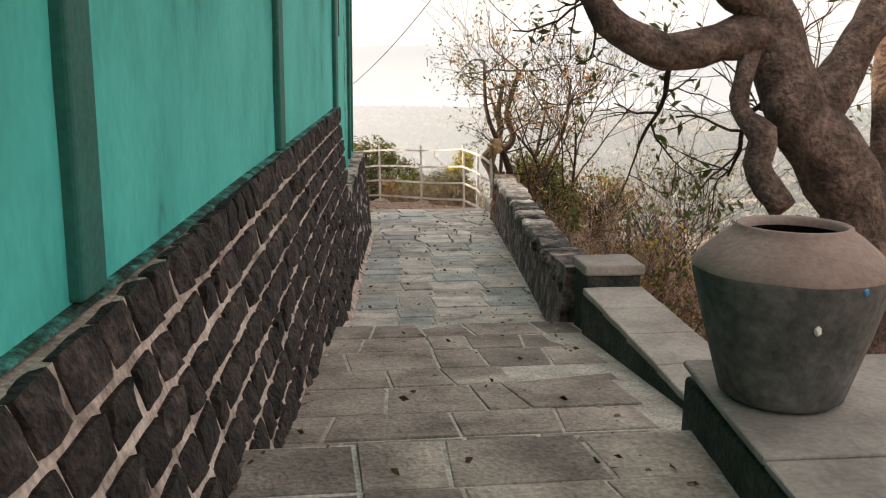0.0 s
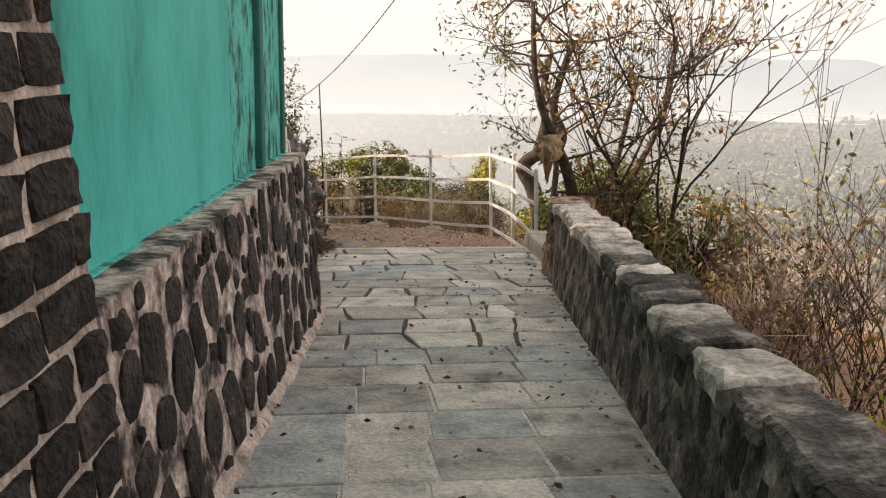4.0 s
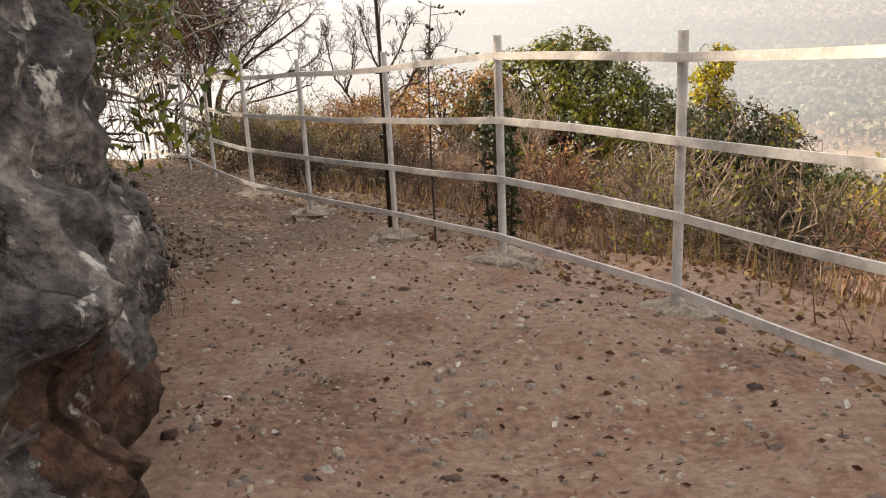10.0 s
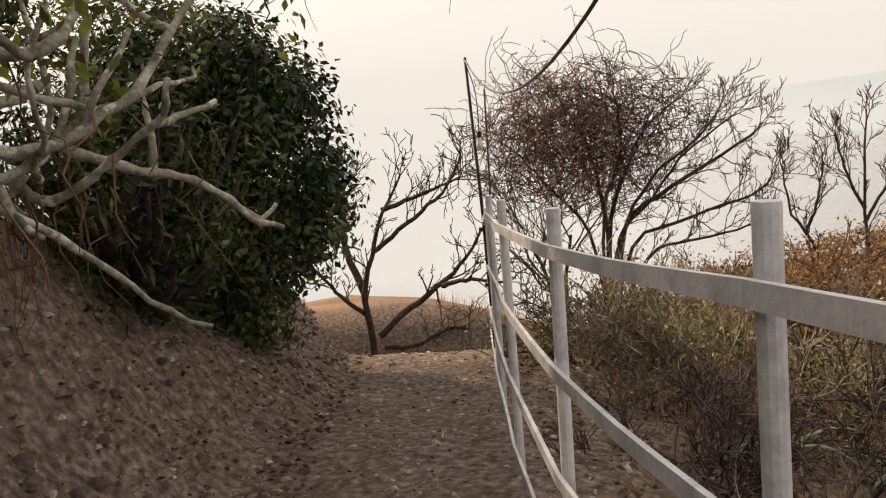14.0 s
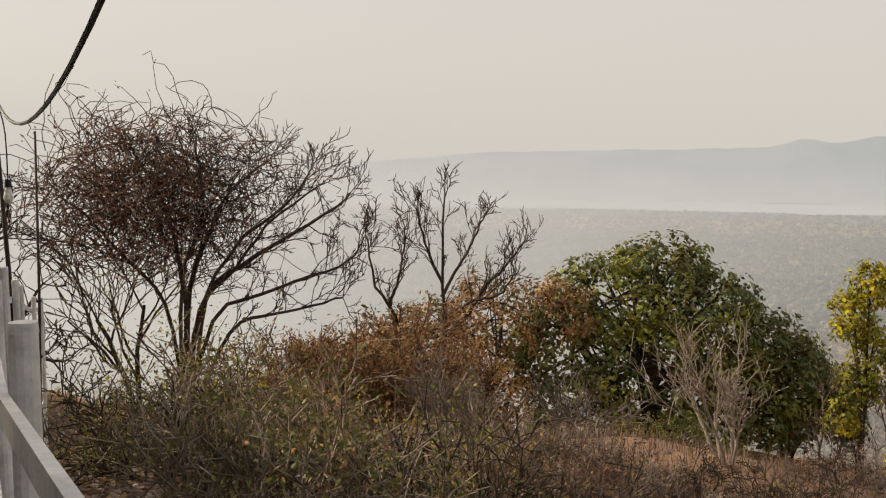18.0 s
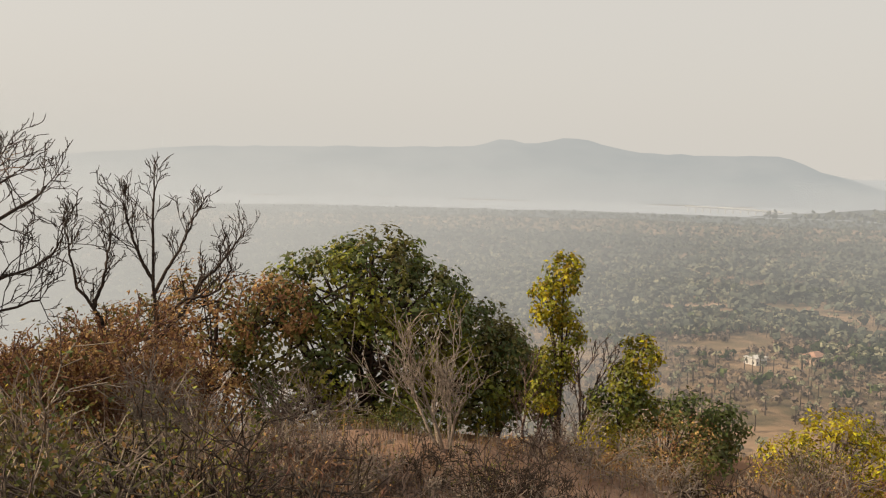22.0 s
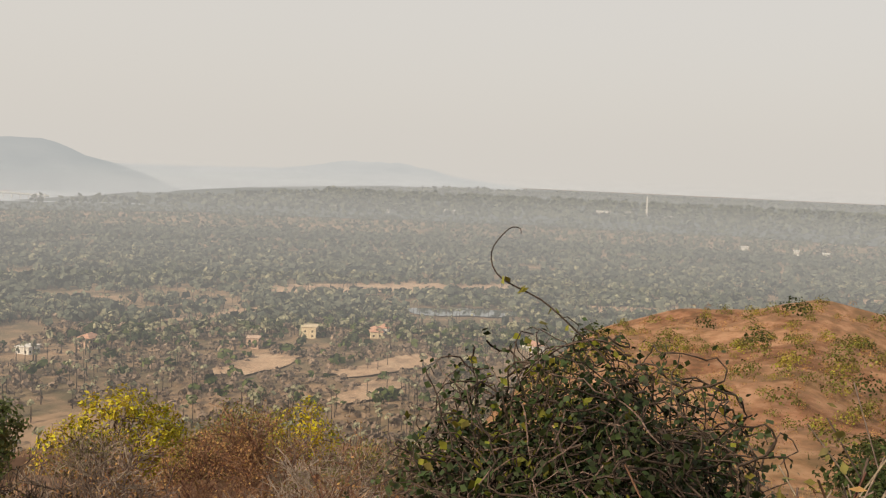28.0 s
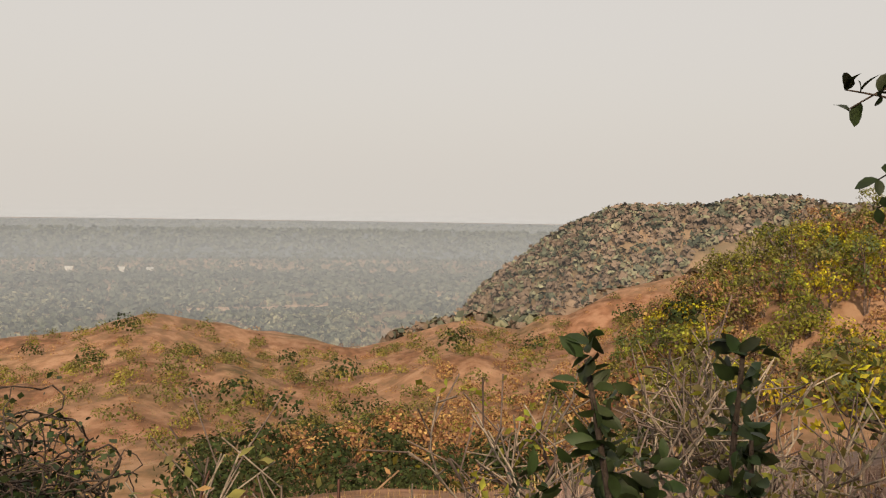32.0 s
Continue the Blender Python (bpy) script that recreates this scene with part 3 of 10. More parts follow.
def ground(x, y):
    """Height of the ground sheet."""
    x, y = np.asarray(x, float), np.asarray(y, float)
    s, z0 = edge_frame(x, y)
    r = np.hypot(x - VIEW[0], y - VIEW[1])
    yaw = np.degrees(np.arctan2(-(x - VIEW[0]), y - VIEW[1]))
    # close by: the path, the bank on its left, the slope on its right
    t = -s
    wide = np.interp(y, [15.5, 18, 20, 23, 26, 28.5], [2.7, 2.2, 1.85, 1.25, 1.25, 2.6])
    rise = np.interp(y, [18, 20, 22, 26], [2.3, 2.1, 1.25, 0.9])
    bank = sstep(wide, wide + 1.5, t) * rise + np.clip(t - wide - 1.0, 0, 12) * 0.13
    bank = np.where(y < 11.0, 0.0, bank * sstep(11.0, 17.0, y))
    sp = np.clip(s, 0, None)
    steep = sstep(-42, -60, yaw)
    fall = 0.16 * np.minimum(sp, 1.2) + 0.36 * np.clip(sp - 1.2, 0, 7) + (0.20 + 0.15 * steep) * np.clip(sp - 8.2, 0, 30)
    fall = fall * (1 + 0.9 * sstep(9.5, 6.0, y)) + 0.75 * np.clip(sp - 1.3, 0, 14) * sstep(11.0, 6.5, y)
    near = z0 + np.where(s < 0, 0.03 * np.minimum(t, 2) + bank, -fall)
    near = near + np.where(y < 10.45, -0.25 * sstep(10.6, 10.3, y), 0)
    near = near + (vnoise(x * 0.7, y * 0.7, 1) - 0.5) * 0.16 * (1 + sp * 0.12) + (vnoise(x * 2.7, y * 2.7, 2) - 0.5) * 0.06
    near = np.maximum(near, -10.0 - 0.1 * vnoise(x * 0.5, y * 0.5, 9))
    # sandy mound below the terrace
    crest = 1.05 + 12.5 * np.tan(np.radians(np.interp(yaw, [-40, -34, -25.9, -19, -14, -6.6, 0, 5.8, 12, 20, 26], [-30, -21.5, -18.9, -18.0, -17.2, -16.3, -16.7, -17.5, -18.9, -22, -30])))
    mound = crest - np.where(r < 12.5, 0.075, 0.05) * (r - 12.5) ** 2 + (vnoise(x * 1.3, y * 1.3, 12) - 0.5) * 0.16
    near = np.where((r > 7) & (r < 22) & (np.abs(yaw) < 45), np.maximum(near * sstep(11, 15, np.abs(r - 12.5) + 10) + np.minimum(near, mound) * (1 - sstep(11, 15, np.abs(r - 12.5) + 10)), mound), near)
    cap = crest - 0.42 * (r - 12.5) + 8 * sstep(6, 15, yaw) + 8 * sstep(-28, -36, yaw)
    near = np.where((r > 12.5) & (r < 23) & (np.abs(yaw) < 45), np.minimum(near, cap), near)
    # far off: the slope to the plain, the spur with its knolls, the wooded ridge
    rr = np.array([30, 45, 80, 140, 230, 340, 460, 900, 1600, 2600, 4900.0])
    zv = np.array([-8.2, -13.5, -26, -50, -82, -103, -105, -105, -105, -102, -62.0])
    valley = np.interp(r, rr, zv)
    cy = np.array([-180, -150, -120, -110.6, -108.9, -105.6, -102.2, -98.7, -96.6, -93.7, -88.8, -84.6, -81.7, -76.7, -72.6, -69.7, -66.4, -64, -60, -54])
    ce = np.array([-1.5, -1.0, -1.9, -3.4, -3.25, -4.6, -6.4, -7.2, -6.5, -7.0, -8.0, -7.5, -6.7, -6.0, -6.9, -7.7, -8.4, -9.3, -12.0, -19])
    el = np.tan(np.radians(np.interp(yaw, cy, ce)))
    zc = 1.05 + 165 * el
    front = np.interp(r, [0, 22, 58], [0, -7.5, -16.5]) + (zc + 16.5) * np.clip((r - 58) / 107, 0, 1) ** 0.9
    dip = -2.5 * np.sin(np.pi * np.clip((r - 50) / 115, 0, 1))
    front = front + np.interp(yaw, [-150, -121, -117, -113, -110, -107, -104, -101], [12, 15.0, 14.0, 12.3, 11.0, 6.2, 1.5, 0]) * np.exp(-((r - 78) / 30.0) ** 2)        # near shoulder
    gully = np.sin(np.pi * np.clip((r - 45) / 120, 0, 1)) * ((vnoise(x * 0.035, y * 0.035, 15) - 0.5) * 8.0 + (vnoise(x * 0.11, y * 0.11, 16) - 0.5) * 2.4)
    dip = dip + gully - 1.2 * (gully != 0)
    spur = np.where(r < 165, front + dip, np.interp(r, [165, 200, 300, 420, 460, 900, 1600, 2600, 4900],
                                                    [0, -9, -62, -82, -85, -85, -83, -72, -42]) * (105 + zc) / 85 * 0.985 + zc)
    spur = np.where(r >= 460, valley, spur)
    ridge_yaw = np.array([-180, -150, -130, -120, -113.0, -110.5, -105.5, -102.1, -99.7, -96.9, -91])
    ridge_el = np.array([0.6, 0.8, 0.4, 0.1, 0.8, 0.35, 0.3, -1.1, -2.9, -5.2, -13])
    zr = 1.05 + 380 * np.tan(np.radians(np.interp(yaw, ridge_yaw, ridge_el)))
    ridge = np.where(yaw < -91, (zr + 105) * np.exp(-((r - 380) / 130.0) ** 2) - 105, -105)
    spur = np.maximum(spur, np.where(yaw < -91, ridge, -200))
    w = sstep(-48, -60, yaw)
    far = valley * (1 - w) + spur * w
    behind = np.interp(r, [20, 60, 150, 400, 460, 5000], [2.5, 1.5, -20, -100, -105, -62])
    wb = np.maximum(sstep(52, 75, yaw), sstep(-168, -179, yaw))
    far = far * (1 - wb) + behind * wb
    rough = (vnoise(x * 0.05, y * 0.05, 3) - 0.5) * np.clip(r * 0.03, 0, 5) * np.clip((600 - r) / 300, 0.1, 1)
    rough = rough + (vnoise(x * 0.16, y * 0.16, 4) - 0.5) * np.clip(r * 0.012, 0, 2.0) * np.clip((600 - r) / 300, 0, 1)
    b = sstep(22, 42, r)
    return near * (1 - b) + (far + rough) * b


def gz(x, y):
    return float(ground(np.array([x]), np.array([y]))[0])

# ---- ground ----


def ground_material():
    m = bpy.data.materials.new("soil_and_fields")
    m.use_nodes = True
    n, l = m.node_tree.nodes, m.node_tree.links
    b = n["Principled BSDF"]
    b.inputs["Roughness"].default_value = 0.95
    b.inputs["Specular IOR Level"].default_value = 0.15
    geo = n.new("ShaderNodeNewGeometry")
    pos = geo.outputs["Position"]

    def tex(scale, detail=6, rough=0.6):
        t = n.new("ShaderNodeTexNoise")
        t.inputs["Scale"].default_value = scale
        t.inputs["Detail"].default_value = detail
        t.inputs["Roughness"].default_value = rough
        l.new(pos, t.inputs["Vector"])
        return t.outputs["Fac"]

    def ramp(fac, stops):
        r = n.new("ShaderNodeValToRGB")
        e = r.color_ramp.elements
        e[0].position, e[0].color = stops[0][0], (*stops[0][1], 1)
        e[1].position, e[1].color = stops[-1][0], (*stops[-1][1], 1)
        for p, c in stops[1:-1]:
            e.new(p).color = (*c, 1)
        l.new(fac, r.inputs["Fac"])
        return r.outputs["Color"]

    def mix(fac, a, c):
        x = n.new("ShaderNodeMix")
        x.data_type = "RGBA"
        l.new(fac, x.inputs["Factor"])
        l.new(a, x.inputs["A"])
        l.new(c, x.inputs["B"])
        return x.outputs["Result"]

    def away(cx, cy, r0, r1):
        """0 within r0 of a place in the plan, 1 beyond r1."""
        s = n.new("ShaderNodeVectorMath")
        s.operation = "SUBTRACT"
        l.new(pos, s.inputs[0])
        s.inputs[1].default_value = (cx, cy, 0)
        f = n.new("ShaderNodeVectorMath")
        f.operation = "MULTIPLY"
        l.new(s.outputs[0], f.inputs[0])
        f.inputs[1].default_value = (1, 1, 0)
        g = n.new("ShaderNodeVectorMath")
        g.operation = "LENGTH"
        l.new(f.outputs[0], g.inputs[0])
        w = n.new("ShaderNodeMapRange")
        w.inputs["From Min"].default_value, w.inputs["From Max"].default_value = r0, r1
        l.new(g.outputs["Value"], w.inputs["Value"])
        return w.outputs["Result"]

    path = mix(tex(4.5, 9, 0.72), ramp(tex(0.8), [(0.36, (0.10, 0.05, 0.036)), (0.45, (0.21, 0.115, 0.083)), (0.52, (0.29, 0.205, 0.16)), (0.60, (0.22, 0.13, 0.095)), (0.68, (0.40, 0.315, 0.26))]),
               ramp(tex(22, 8, 0.7), [(0.36, (0.11, 0.07, 0.053)), (0.5, (0.25, 0.175, 0.135)), (0.66, (0.40, 0.315, 0.255))]))
    slope = mix(tex(9, 6), ramp(tex(0.7), [(0.3, (0.09, 0.055, 0.038)), (0.5, (0.24, 0.135, 0.08)), (0.68, (0.40, 0.25, 0.16))]),
                ramp(tex(30, 4), [(0.35, (0.07, 0.045, 0.03)), (0.6, (0.25, 0.15, 0.095))]))
    spur = mix(tex(1.7, 8, 0.75), ramp(tex(0.045, 8), [(0.36, (0.11, 0.085, 0.04)), (0.44, (0.23, 0.14, 0.08)), (0.52, (0.32, 0.185, 0.115)), (0.58, (0.14, 0.066, 0.038)), (0.66, (0.28, 0.13, 0.075))]),
               ramp(tex(0.4, 8), [(0.4, (0.10, 0.065, 0.034)), (0.5, (0.23, 0.12, 0.064)), (0.62, (0.37, 0.23, 0.145))]))
    plain = mix(tex(0.03, 8, 0.7), ramp(tex(0.008, 6), [(0.38, (0.09, 0.075, 0.045)), (0.52, (0.17, 0.13, 0.082)), (0.64, (0.34, 0.235, 0.155))]),
                ramp(tex(0.06, 6), [(0.38, (0.075, 0.07, 0.042)), (0.6, (0.29, 0.195, 0.125))]))
    c = mix(away(-4, 20, 11.5, 16), path, slope)
    # dark soil by the bank, with the bank's shade mixed into its colour
    shaded_humus = ramp(tex(16, 6), [(0.34, (0.062, 0.046, 0.037)), (0.52, (0.155, 0.113, 0.09)), (0.7, (0.30, 0.225, 0.18))])
    c = mix(away(-5.8, 22.4, 4.2, 7.0), shaded_humus, c)
    # patch darkened for the shadow on the slope below the fence
    c = mix(away(-3.4, 25.2, 3.6, 6.0), shaded_humus, c)
    # path end coloured darker as if in shade
    c = mix(away(-11.5, 31, 3.2, 5.5), shaded_humus, c)
    sand = mix(tex(7, 8, 0.7), ramp(tex(1.1), [(0.35, (0.17, 0.09, 0.058)), (0.5, (0.33, 0.21, 0.145)), (0.66, (0.45, 0.31, 0.225))]), ramp(tex(26, 4), [(0.38, (0.12, 0.07, 0.048)), (0.6, (0.38, 0.255, 0.18))]))
    c = mix(away(-1.0, 32.6, 1.8, 4.6), sand, c)
    c = mix(away(-2.6, 20, 16, 34), c, spur)
    c = mix(away(-2.6, 20, 190, 330), c, plain)
    l.new(c, b.inputs["Base Color"])
    bp = n.new("ShaderNodeBump")
    bp.inputs["Strength"].default_value = 0.35
    bp.inputs["Distance"].default_value = 0.03
    ad = n.new("ShaderNodeMath")
    l.new(tex(9, 6), ad.inputs[0])
    l.new(tex(24, 8, 0.7), ad.inputs[1])
    l.new(ad.outputs[0], bp.inputs["Height"])
    l.new(bp.outputs["Normal"], b.inputs["Normal"])
    return m


def build_ground():
    rings = [0.12 * i for i in range(1, 131)]
    while rings[-1] < 4900:
        rings.append(rings[-1] * 1.033 + 0.02)
    rings = np.array(rings)
    na = 420
    a = np.linspace(0, 2 * np.pi, na, endpoint=False)
    X = -1.6 + rings[:, None] * np.sin(a)[None]
    Y = 17.0 + rings[:, None] * np.cos(a)[None]
    Z = ground(X, Y)
    V = np.vstack([[(-1.6, 17.0, gz(-1.6, 17.0))], np.stack([X, Y, Z], -1).reshape(-1, 3)])
    i = np.arange(len(rings) - 1)[:, None] * na + 1
    j = np.arange(na)[None]
    Q = np.stack([i + j, i + na + j, i + na + (j + 1) % na, i + (j + 1) % na], -1).reshape(-1, 4)
    ob = quads_mesh("ground", V, Q, ground_material(), smooth=True)
    cap = link_mesh("ground_cap", [V[0]] + [V[1 + k] for k in range(0, na, 7)], [(0, 1 + k, 1 + (k + 1) % 60) for k in range(60)],
                    ob.data.materials[0], ob, True)
    return tagged(ob, "brown soil of the hill path falling to a wide wooded plain", "ground", kind="structure")


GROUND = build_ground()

# ---- distance: river, far hills ----


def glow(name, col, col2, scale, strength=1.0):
    """Plain glowing backdrop of the distance, its haze painted into the emission colour."""
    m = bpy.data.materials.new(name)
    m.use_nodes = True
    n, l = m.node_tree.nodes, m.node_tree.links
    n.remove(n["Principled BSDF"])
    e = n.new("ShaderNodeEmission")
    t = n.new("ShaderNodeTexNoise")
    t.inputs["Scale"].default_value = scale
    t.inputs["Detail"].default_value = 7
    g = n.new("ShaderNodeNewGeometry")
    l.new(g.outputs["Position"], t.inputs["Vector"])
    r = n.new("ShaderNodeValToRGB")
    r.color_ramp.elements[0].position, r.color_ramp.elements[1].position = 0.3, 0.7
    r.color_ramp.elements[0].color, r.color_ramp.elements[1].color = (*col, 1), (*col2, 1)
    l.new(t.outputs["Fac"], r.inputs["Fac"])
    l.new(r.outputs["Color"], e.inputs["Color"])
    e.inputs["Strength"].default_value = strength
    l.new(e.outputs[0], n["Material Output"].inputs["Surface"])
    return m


def far_hill(name, r, yaws, els, foot, material, label):
    """A far ridge as a solid form: crest by angle of view from the hill, foot below."""
    y = np.linspace(yaws[0], yaws[-1], 160)
    order = np.argsort(yaws)
    e = np.interp(y, np.array(yaws)[order], np.array(els)[order])
    e = e + (vnoise(y * 1.7, y * 0, 7) - 0.5) * 0.10 * (e > 0.05) + (vnoise(y * 6, y * 0, 8) - 0.5) * 0.04
    V, Q = [], []
    for k, (dr, f) in enumerate(((0, 0), (120, 0.45), (260, 0.8), (380, 1.0), (560, 0.4), (700, 0))):
        R = r + dr
        zt = 1.05 + (r + 380) * np.tan(np.radians(e))
        z = foot + (zt - foot) * f
        V.append(np.stack([VIEW[0] - R * np.sin(np.radians(y)), VIEW[1] + R * np.cos(np.radians(y)), z], -1))
    m = len(y)
    for k in range(5):
        i = np.arange(m - 1) + k * m
        Q.append(np.stack([i, i + 1, i + m + 1, i + m], -1))
    ob = quads_mesh(name, np.vstack(V), np.vstack(Q), material, smooth=True)
    return tagged(ob, label, "hills", kind="structure")


# emission colours that already hold the daylight and haze of the distance
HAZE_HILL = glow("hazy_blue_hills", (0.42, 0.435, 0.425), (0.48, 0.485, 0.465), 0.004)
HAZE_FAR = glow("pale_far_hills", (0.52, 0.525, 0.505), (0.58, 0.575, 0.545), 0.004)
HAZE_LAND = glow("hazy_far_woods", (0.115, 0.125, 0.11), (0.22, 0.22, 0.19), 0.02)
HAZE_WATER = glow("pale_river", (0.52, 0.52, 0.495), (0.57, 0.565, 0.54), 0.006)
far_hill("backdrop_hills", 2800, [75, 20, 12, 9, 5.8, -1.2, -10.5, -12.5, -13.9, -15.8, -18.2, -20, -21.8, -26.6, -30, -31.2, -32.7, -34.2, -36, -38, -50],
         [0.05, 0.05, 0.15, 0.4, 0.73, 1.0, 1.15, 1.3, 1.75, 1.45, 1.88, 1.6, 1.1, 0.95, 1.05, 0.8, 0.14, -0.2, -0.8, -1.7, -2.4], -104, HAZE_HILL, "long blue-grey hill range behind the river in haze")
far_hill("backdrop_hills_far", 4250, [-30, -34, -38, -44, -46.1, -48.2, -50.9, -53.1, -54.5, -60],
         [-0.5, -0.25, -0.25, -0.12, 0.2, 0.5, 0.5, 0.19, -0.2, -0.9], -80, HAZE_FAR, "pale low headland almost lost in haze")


def far_band(name, r0, r1, yaw0, yaw1, lift, material, label, cat, wave=0.0, taper=0.0):
    y = np.linspace(yaw0, yaw1, 120)
    R = np.linspace(r0, r1, 6)
    YY, RR = np.meshgrid(y, R)
    if taper:
        RR = r0 + (RR - r0) * np.clip((yaw0 - YY) / taper, 0.01, 1)
    RR = RR + (vnoise(YY * 0.6 + 9, RR * 0.01, 5) - 0.5) * wave
    X = VIEW[0] - RR * np.sin(np.radians(YY))
    Y = VIEW[1] + RR * np.cos(np.radians(YY))
    Z = ground(X, Y) + lift
    i = np.arange(5)[:, None] * 120
    j = np.arange(119)[None]
    Q = np.stack([i + j, i + j + 1, i + 120 + j + 1, i + 120 + j], -1).reshape(-1, 4)
    ob = quads_mesh(name, np.stack([X, Y, Z], -1).reshape(-1, 3), Q, material)
    return tagged(ob, label, cat, kind="structure")


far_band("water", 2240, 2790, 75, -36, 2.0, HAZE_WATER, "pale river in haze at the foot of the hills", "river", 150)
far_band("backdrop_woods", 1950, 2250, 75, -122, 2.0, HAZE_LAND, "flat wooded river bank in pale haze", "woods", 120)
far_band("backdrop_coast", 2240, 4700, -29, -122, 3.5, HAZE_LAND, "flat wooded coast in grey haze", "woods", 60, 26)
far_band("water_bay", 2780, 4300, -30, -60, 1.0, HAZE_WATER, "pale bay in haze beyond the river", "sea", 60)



def haze():
    """Glowing see-through sheets that imitate haze over the plain, one behind another, and the glare towards the sun.
    """
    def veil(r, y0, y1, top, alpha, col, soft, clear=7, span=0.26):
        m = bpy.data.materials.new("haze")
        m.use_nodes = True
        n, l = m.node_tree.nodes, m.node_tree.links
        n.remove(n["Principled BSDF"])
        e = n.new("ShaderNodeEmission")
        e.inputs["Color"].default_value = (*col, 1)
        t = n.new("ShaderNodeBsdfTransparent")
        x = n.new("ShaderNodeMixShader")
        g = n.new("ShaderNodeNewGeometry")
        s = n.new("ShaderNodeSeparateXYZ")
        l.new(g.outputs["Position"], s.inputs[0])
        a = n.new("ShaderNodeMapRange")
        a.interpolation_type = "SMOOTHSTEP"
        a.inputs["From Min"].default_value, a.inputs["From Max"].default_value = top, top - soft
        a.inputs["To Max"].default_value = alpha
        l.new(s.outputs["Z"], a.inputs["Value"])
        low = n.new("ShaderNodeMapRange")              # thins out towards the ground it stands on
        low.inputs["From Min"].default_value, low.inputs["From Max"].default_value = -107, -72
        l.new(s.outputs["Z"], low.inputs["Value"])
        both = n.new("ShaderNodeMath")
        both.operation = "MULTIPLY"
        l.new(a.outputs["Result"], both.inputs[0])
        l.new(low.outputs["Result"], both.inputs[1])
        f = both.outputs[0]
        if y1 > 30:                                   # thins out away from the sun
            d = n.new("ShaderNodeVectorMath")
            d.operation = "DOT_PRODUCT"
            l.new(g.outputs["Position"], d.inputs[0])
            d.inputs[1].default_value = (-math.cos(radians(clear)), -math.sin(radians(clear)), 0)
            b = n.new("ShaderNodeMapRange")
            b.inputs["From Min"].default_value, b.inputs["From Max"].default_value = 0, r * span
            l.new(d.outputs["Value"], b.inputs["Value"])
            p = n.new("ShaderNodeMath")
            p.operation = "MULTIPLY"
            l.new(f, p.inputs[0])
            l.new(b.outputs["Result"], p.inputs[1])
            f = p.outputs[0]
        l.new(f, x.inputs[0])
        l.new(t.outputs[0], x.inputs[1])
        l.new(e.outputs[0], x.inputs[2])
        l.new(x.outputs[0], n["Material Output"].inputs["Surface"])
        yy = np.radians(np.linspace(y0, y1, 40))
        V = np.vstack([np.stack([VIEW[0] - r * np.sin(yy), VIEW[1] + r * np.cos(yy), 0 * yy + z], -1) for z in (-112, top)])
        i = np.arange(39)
        ob = quads_mesh("backdrop_haze_sheet", V, np.stack([i, i + 1, i + 41, i + 40], -1), m)
        tagged(ob, "glowing see-through sheet that stands in for haze over the plain", "haze", kind="structure")
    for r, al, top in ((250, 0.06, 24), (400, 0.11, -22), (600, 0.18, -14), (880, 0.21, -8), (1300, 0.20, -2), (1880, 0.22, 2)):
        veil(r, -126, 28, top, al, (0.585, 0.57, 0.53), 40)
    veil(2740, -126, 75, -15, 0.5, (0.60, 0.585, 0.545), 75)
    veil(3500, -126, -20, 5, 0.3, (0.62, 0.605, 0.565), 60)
    # two stronger sheets put the pale glare towards the sun into their emission
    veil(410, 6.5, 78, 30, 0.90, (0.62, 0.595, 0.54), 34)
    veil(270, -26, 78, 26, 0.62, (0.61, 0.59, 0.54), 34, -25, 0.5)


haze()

# ---- pavement ----
PAVE = empty("pavement", (0, 0, 0), label="path of grey flagstones stepping down between two stone walls", category="pavement", kind="structure")


def build_bed():
    ys = [-9, -3.49, -3.47, -0.45, -0.43, 2, 4, 5.1, 6.4, 8.2, 10.55]
    V, Q = [], []
    for y in ys:
        z = float(floor_z(np.array(y))) - (0.004 if y < 4.5 else 0.016)
        xl, xr = x_left(y) - 0.5, x_right(y) + (0.40 if y < -0.44 else 0.12)
        V += [(xl, y, z), (xr, y, z), (xr, y, z - 0.6), (xl, y, z - 0.6)]
    for k in range(len(ys) - 1):
        a = 4 * k
        for j in range(4):
            Q.append((a + j, a + (j + 1) % 4, a + 4 + (j + 1) % 4, a + 4 + j))
    Q += [(0, 3, 2, 1), (len(V) - 4, len(V) - 3, len(V) - 2, len(V) - 1)]
    link_mesh("bed", V, Q, M["joint_pale"], PAVE, label="sandy mortar bed")


build_bed()


def slab_piece(c, lift, thick, material, rng, name="flagstone"):
    """One flagstone from its outline c (anticlockwise), with a worn edge."""
    c = np.asarray(c, float)
    k = len(c)
    cen = c.mean(0)
    ins = cen + (c - cen) * (1 - 0.008 / np.linalg.norm(c - cen, axis=1))[:, None]
    z = floor_z(c[:, 1]) + lift
    zt = z + rng.uniform(-0.003, 0.003, k)
    V = np.vstack([np.column_stack([c, z - thick]), np.column_stack([c, zt - 0.006]), np.column_stack([ins, zt])])
    F = []
    for j in range(k):
        n = (j + 1) % k
        F += [(j, n, k + n, k + j), (k + j, k + n, 2 * k + n, 2 * k + j)]
    F.append(tuple(range(2 * k, 3 * k)))
    return link_mesh(name, V, F, material, PAVE)


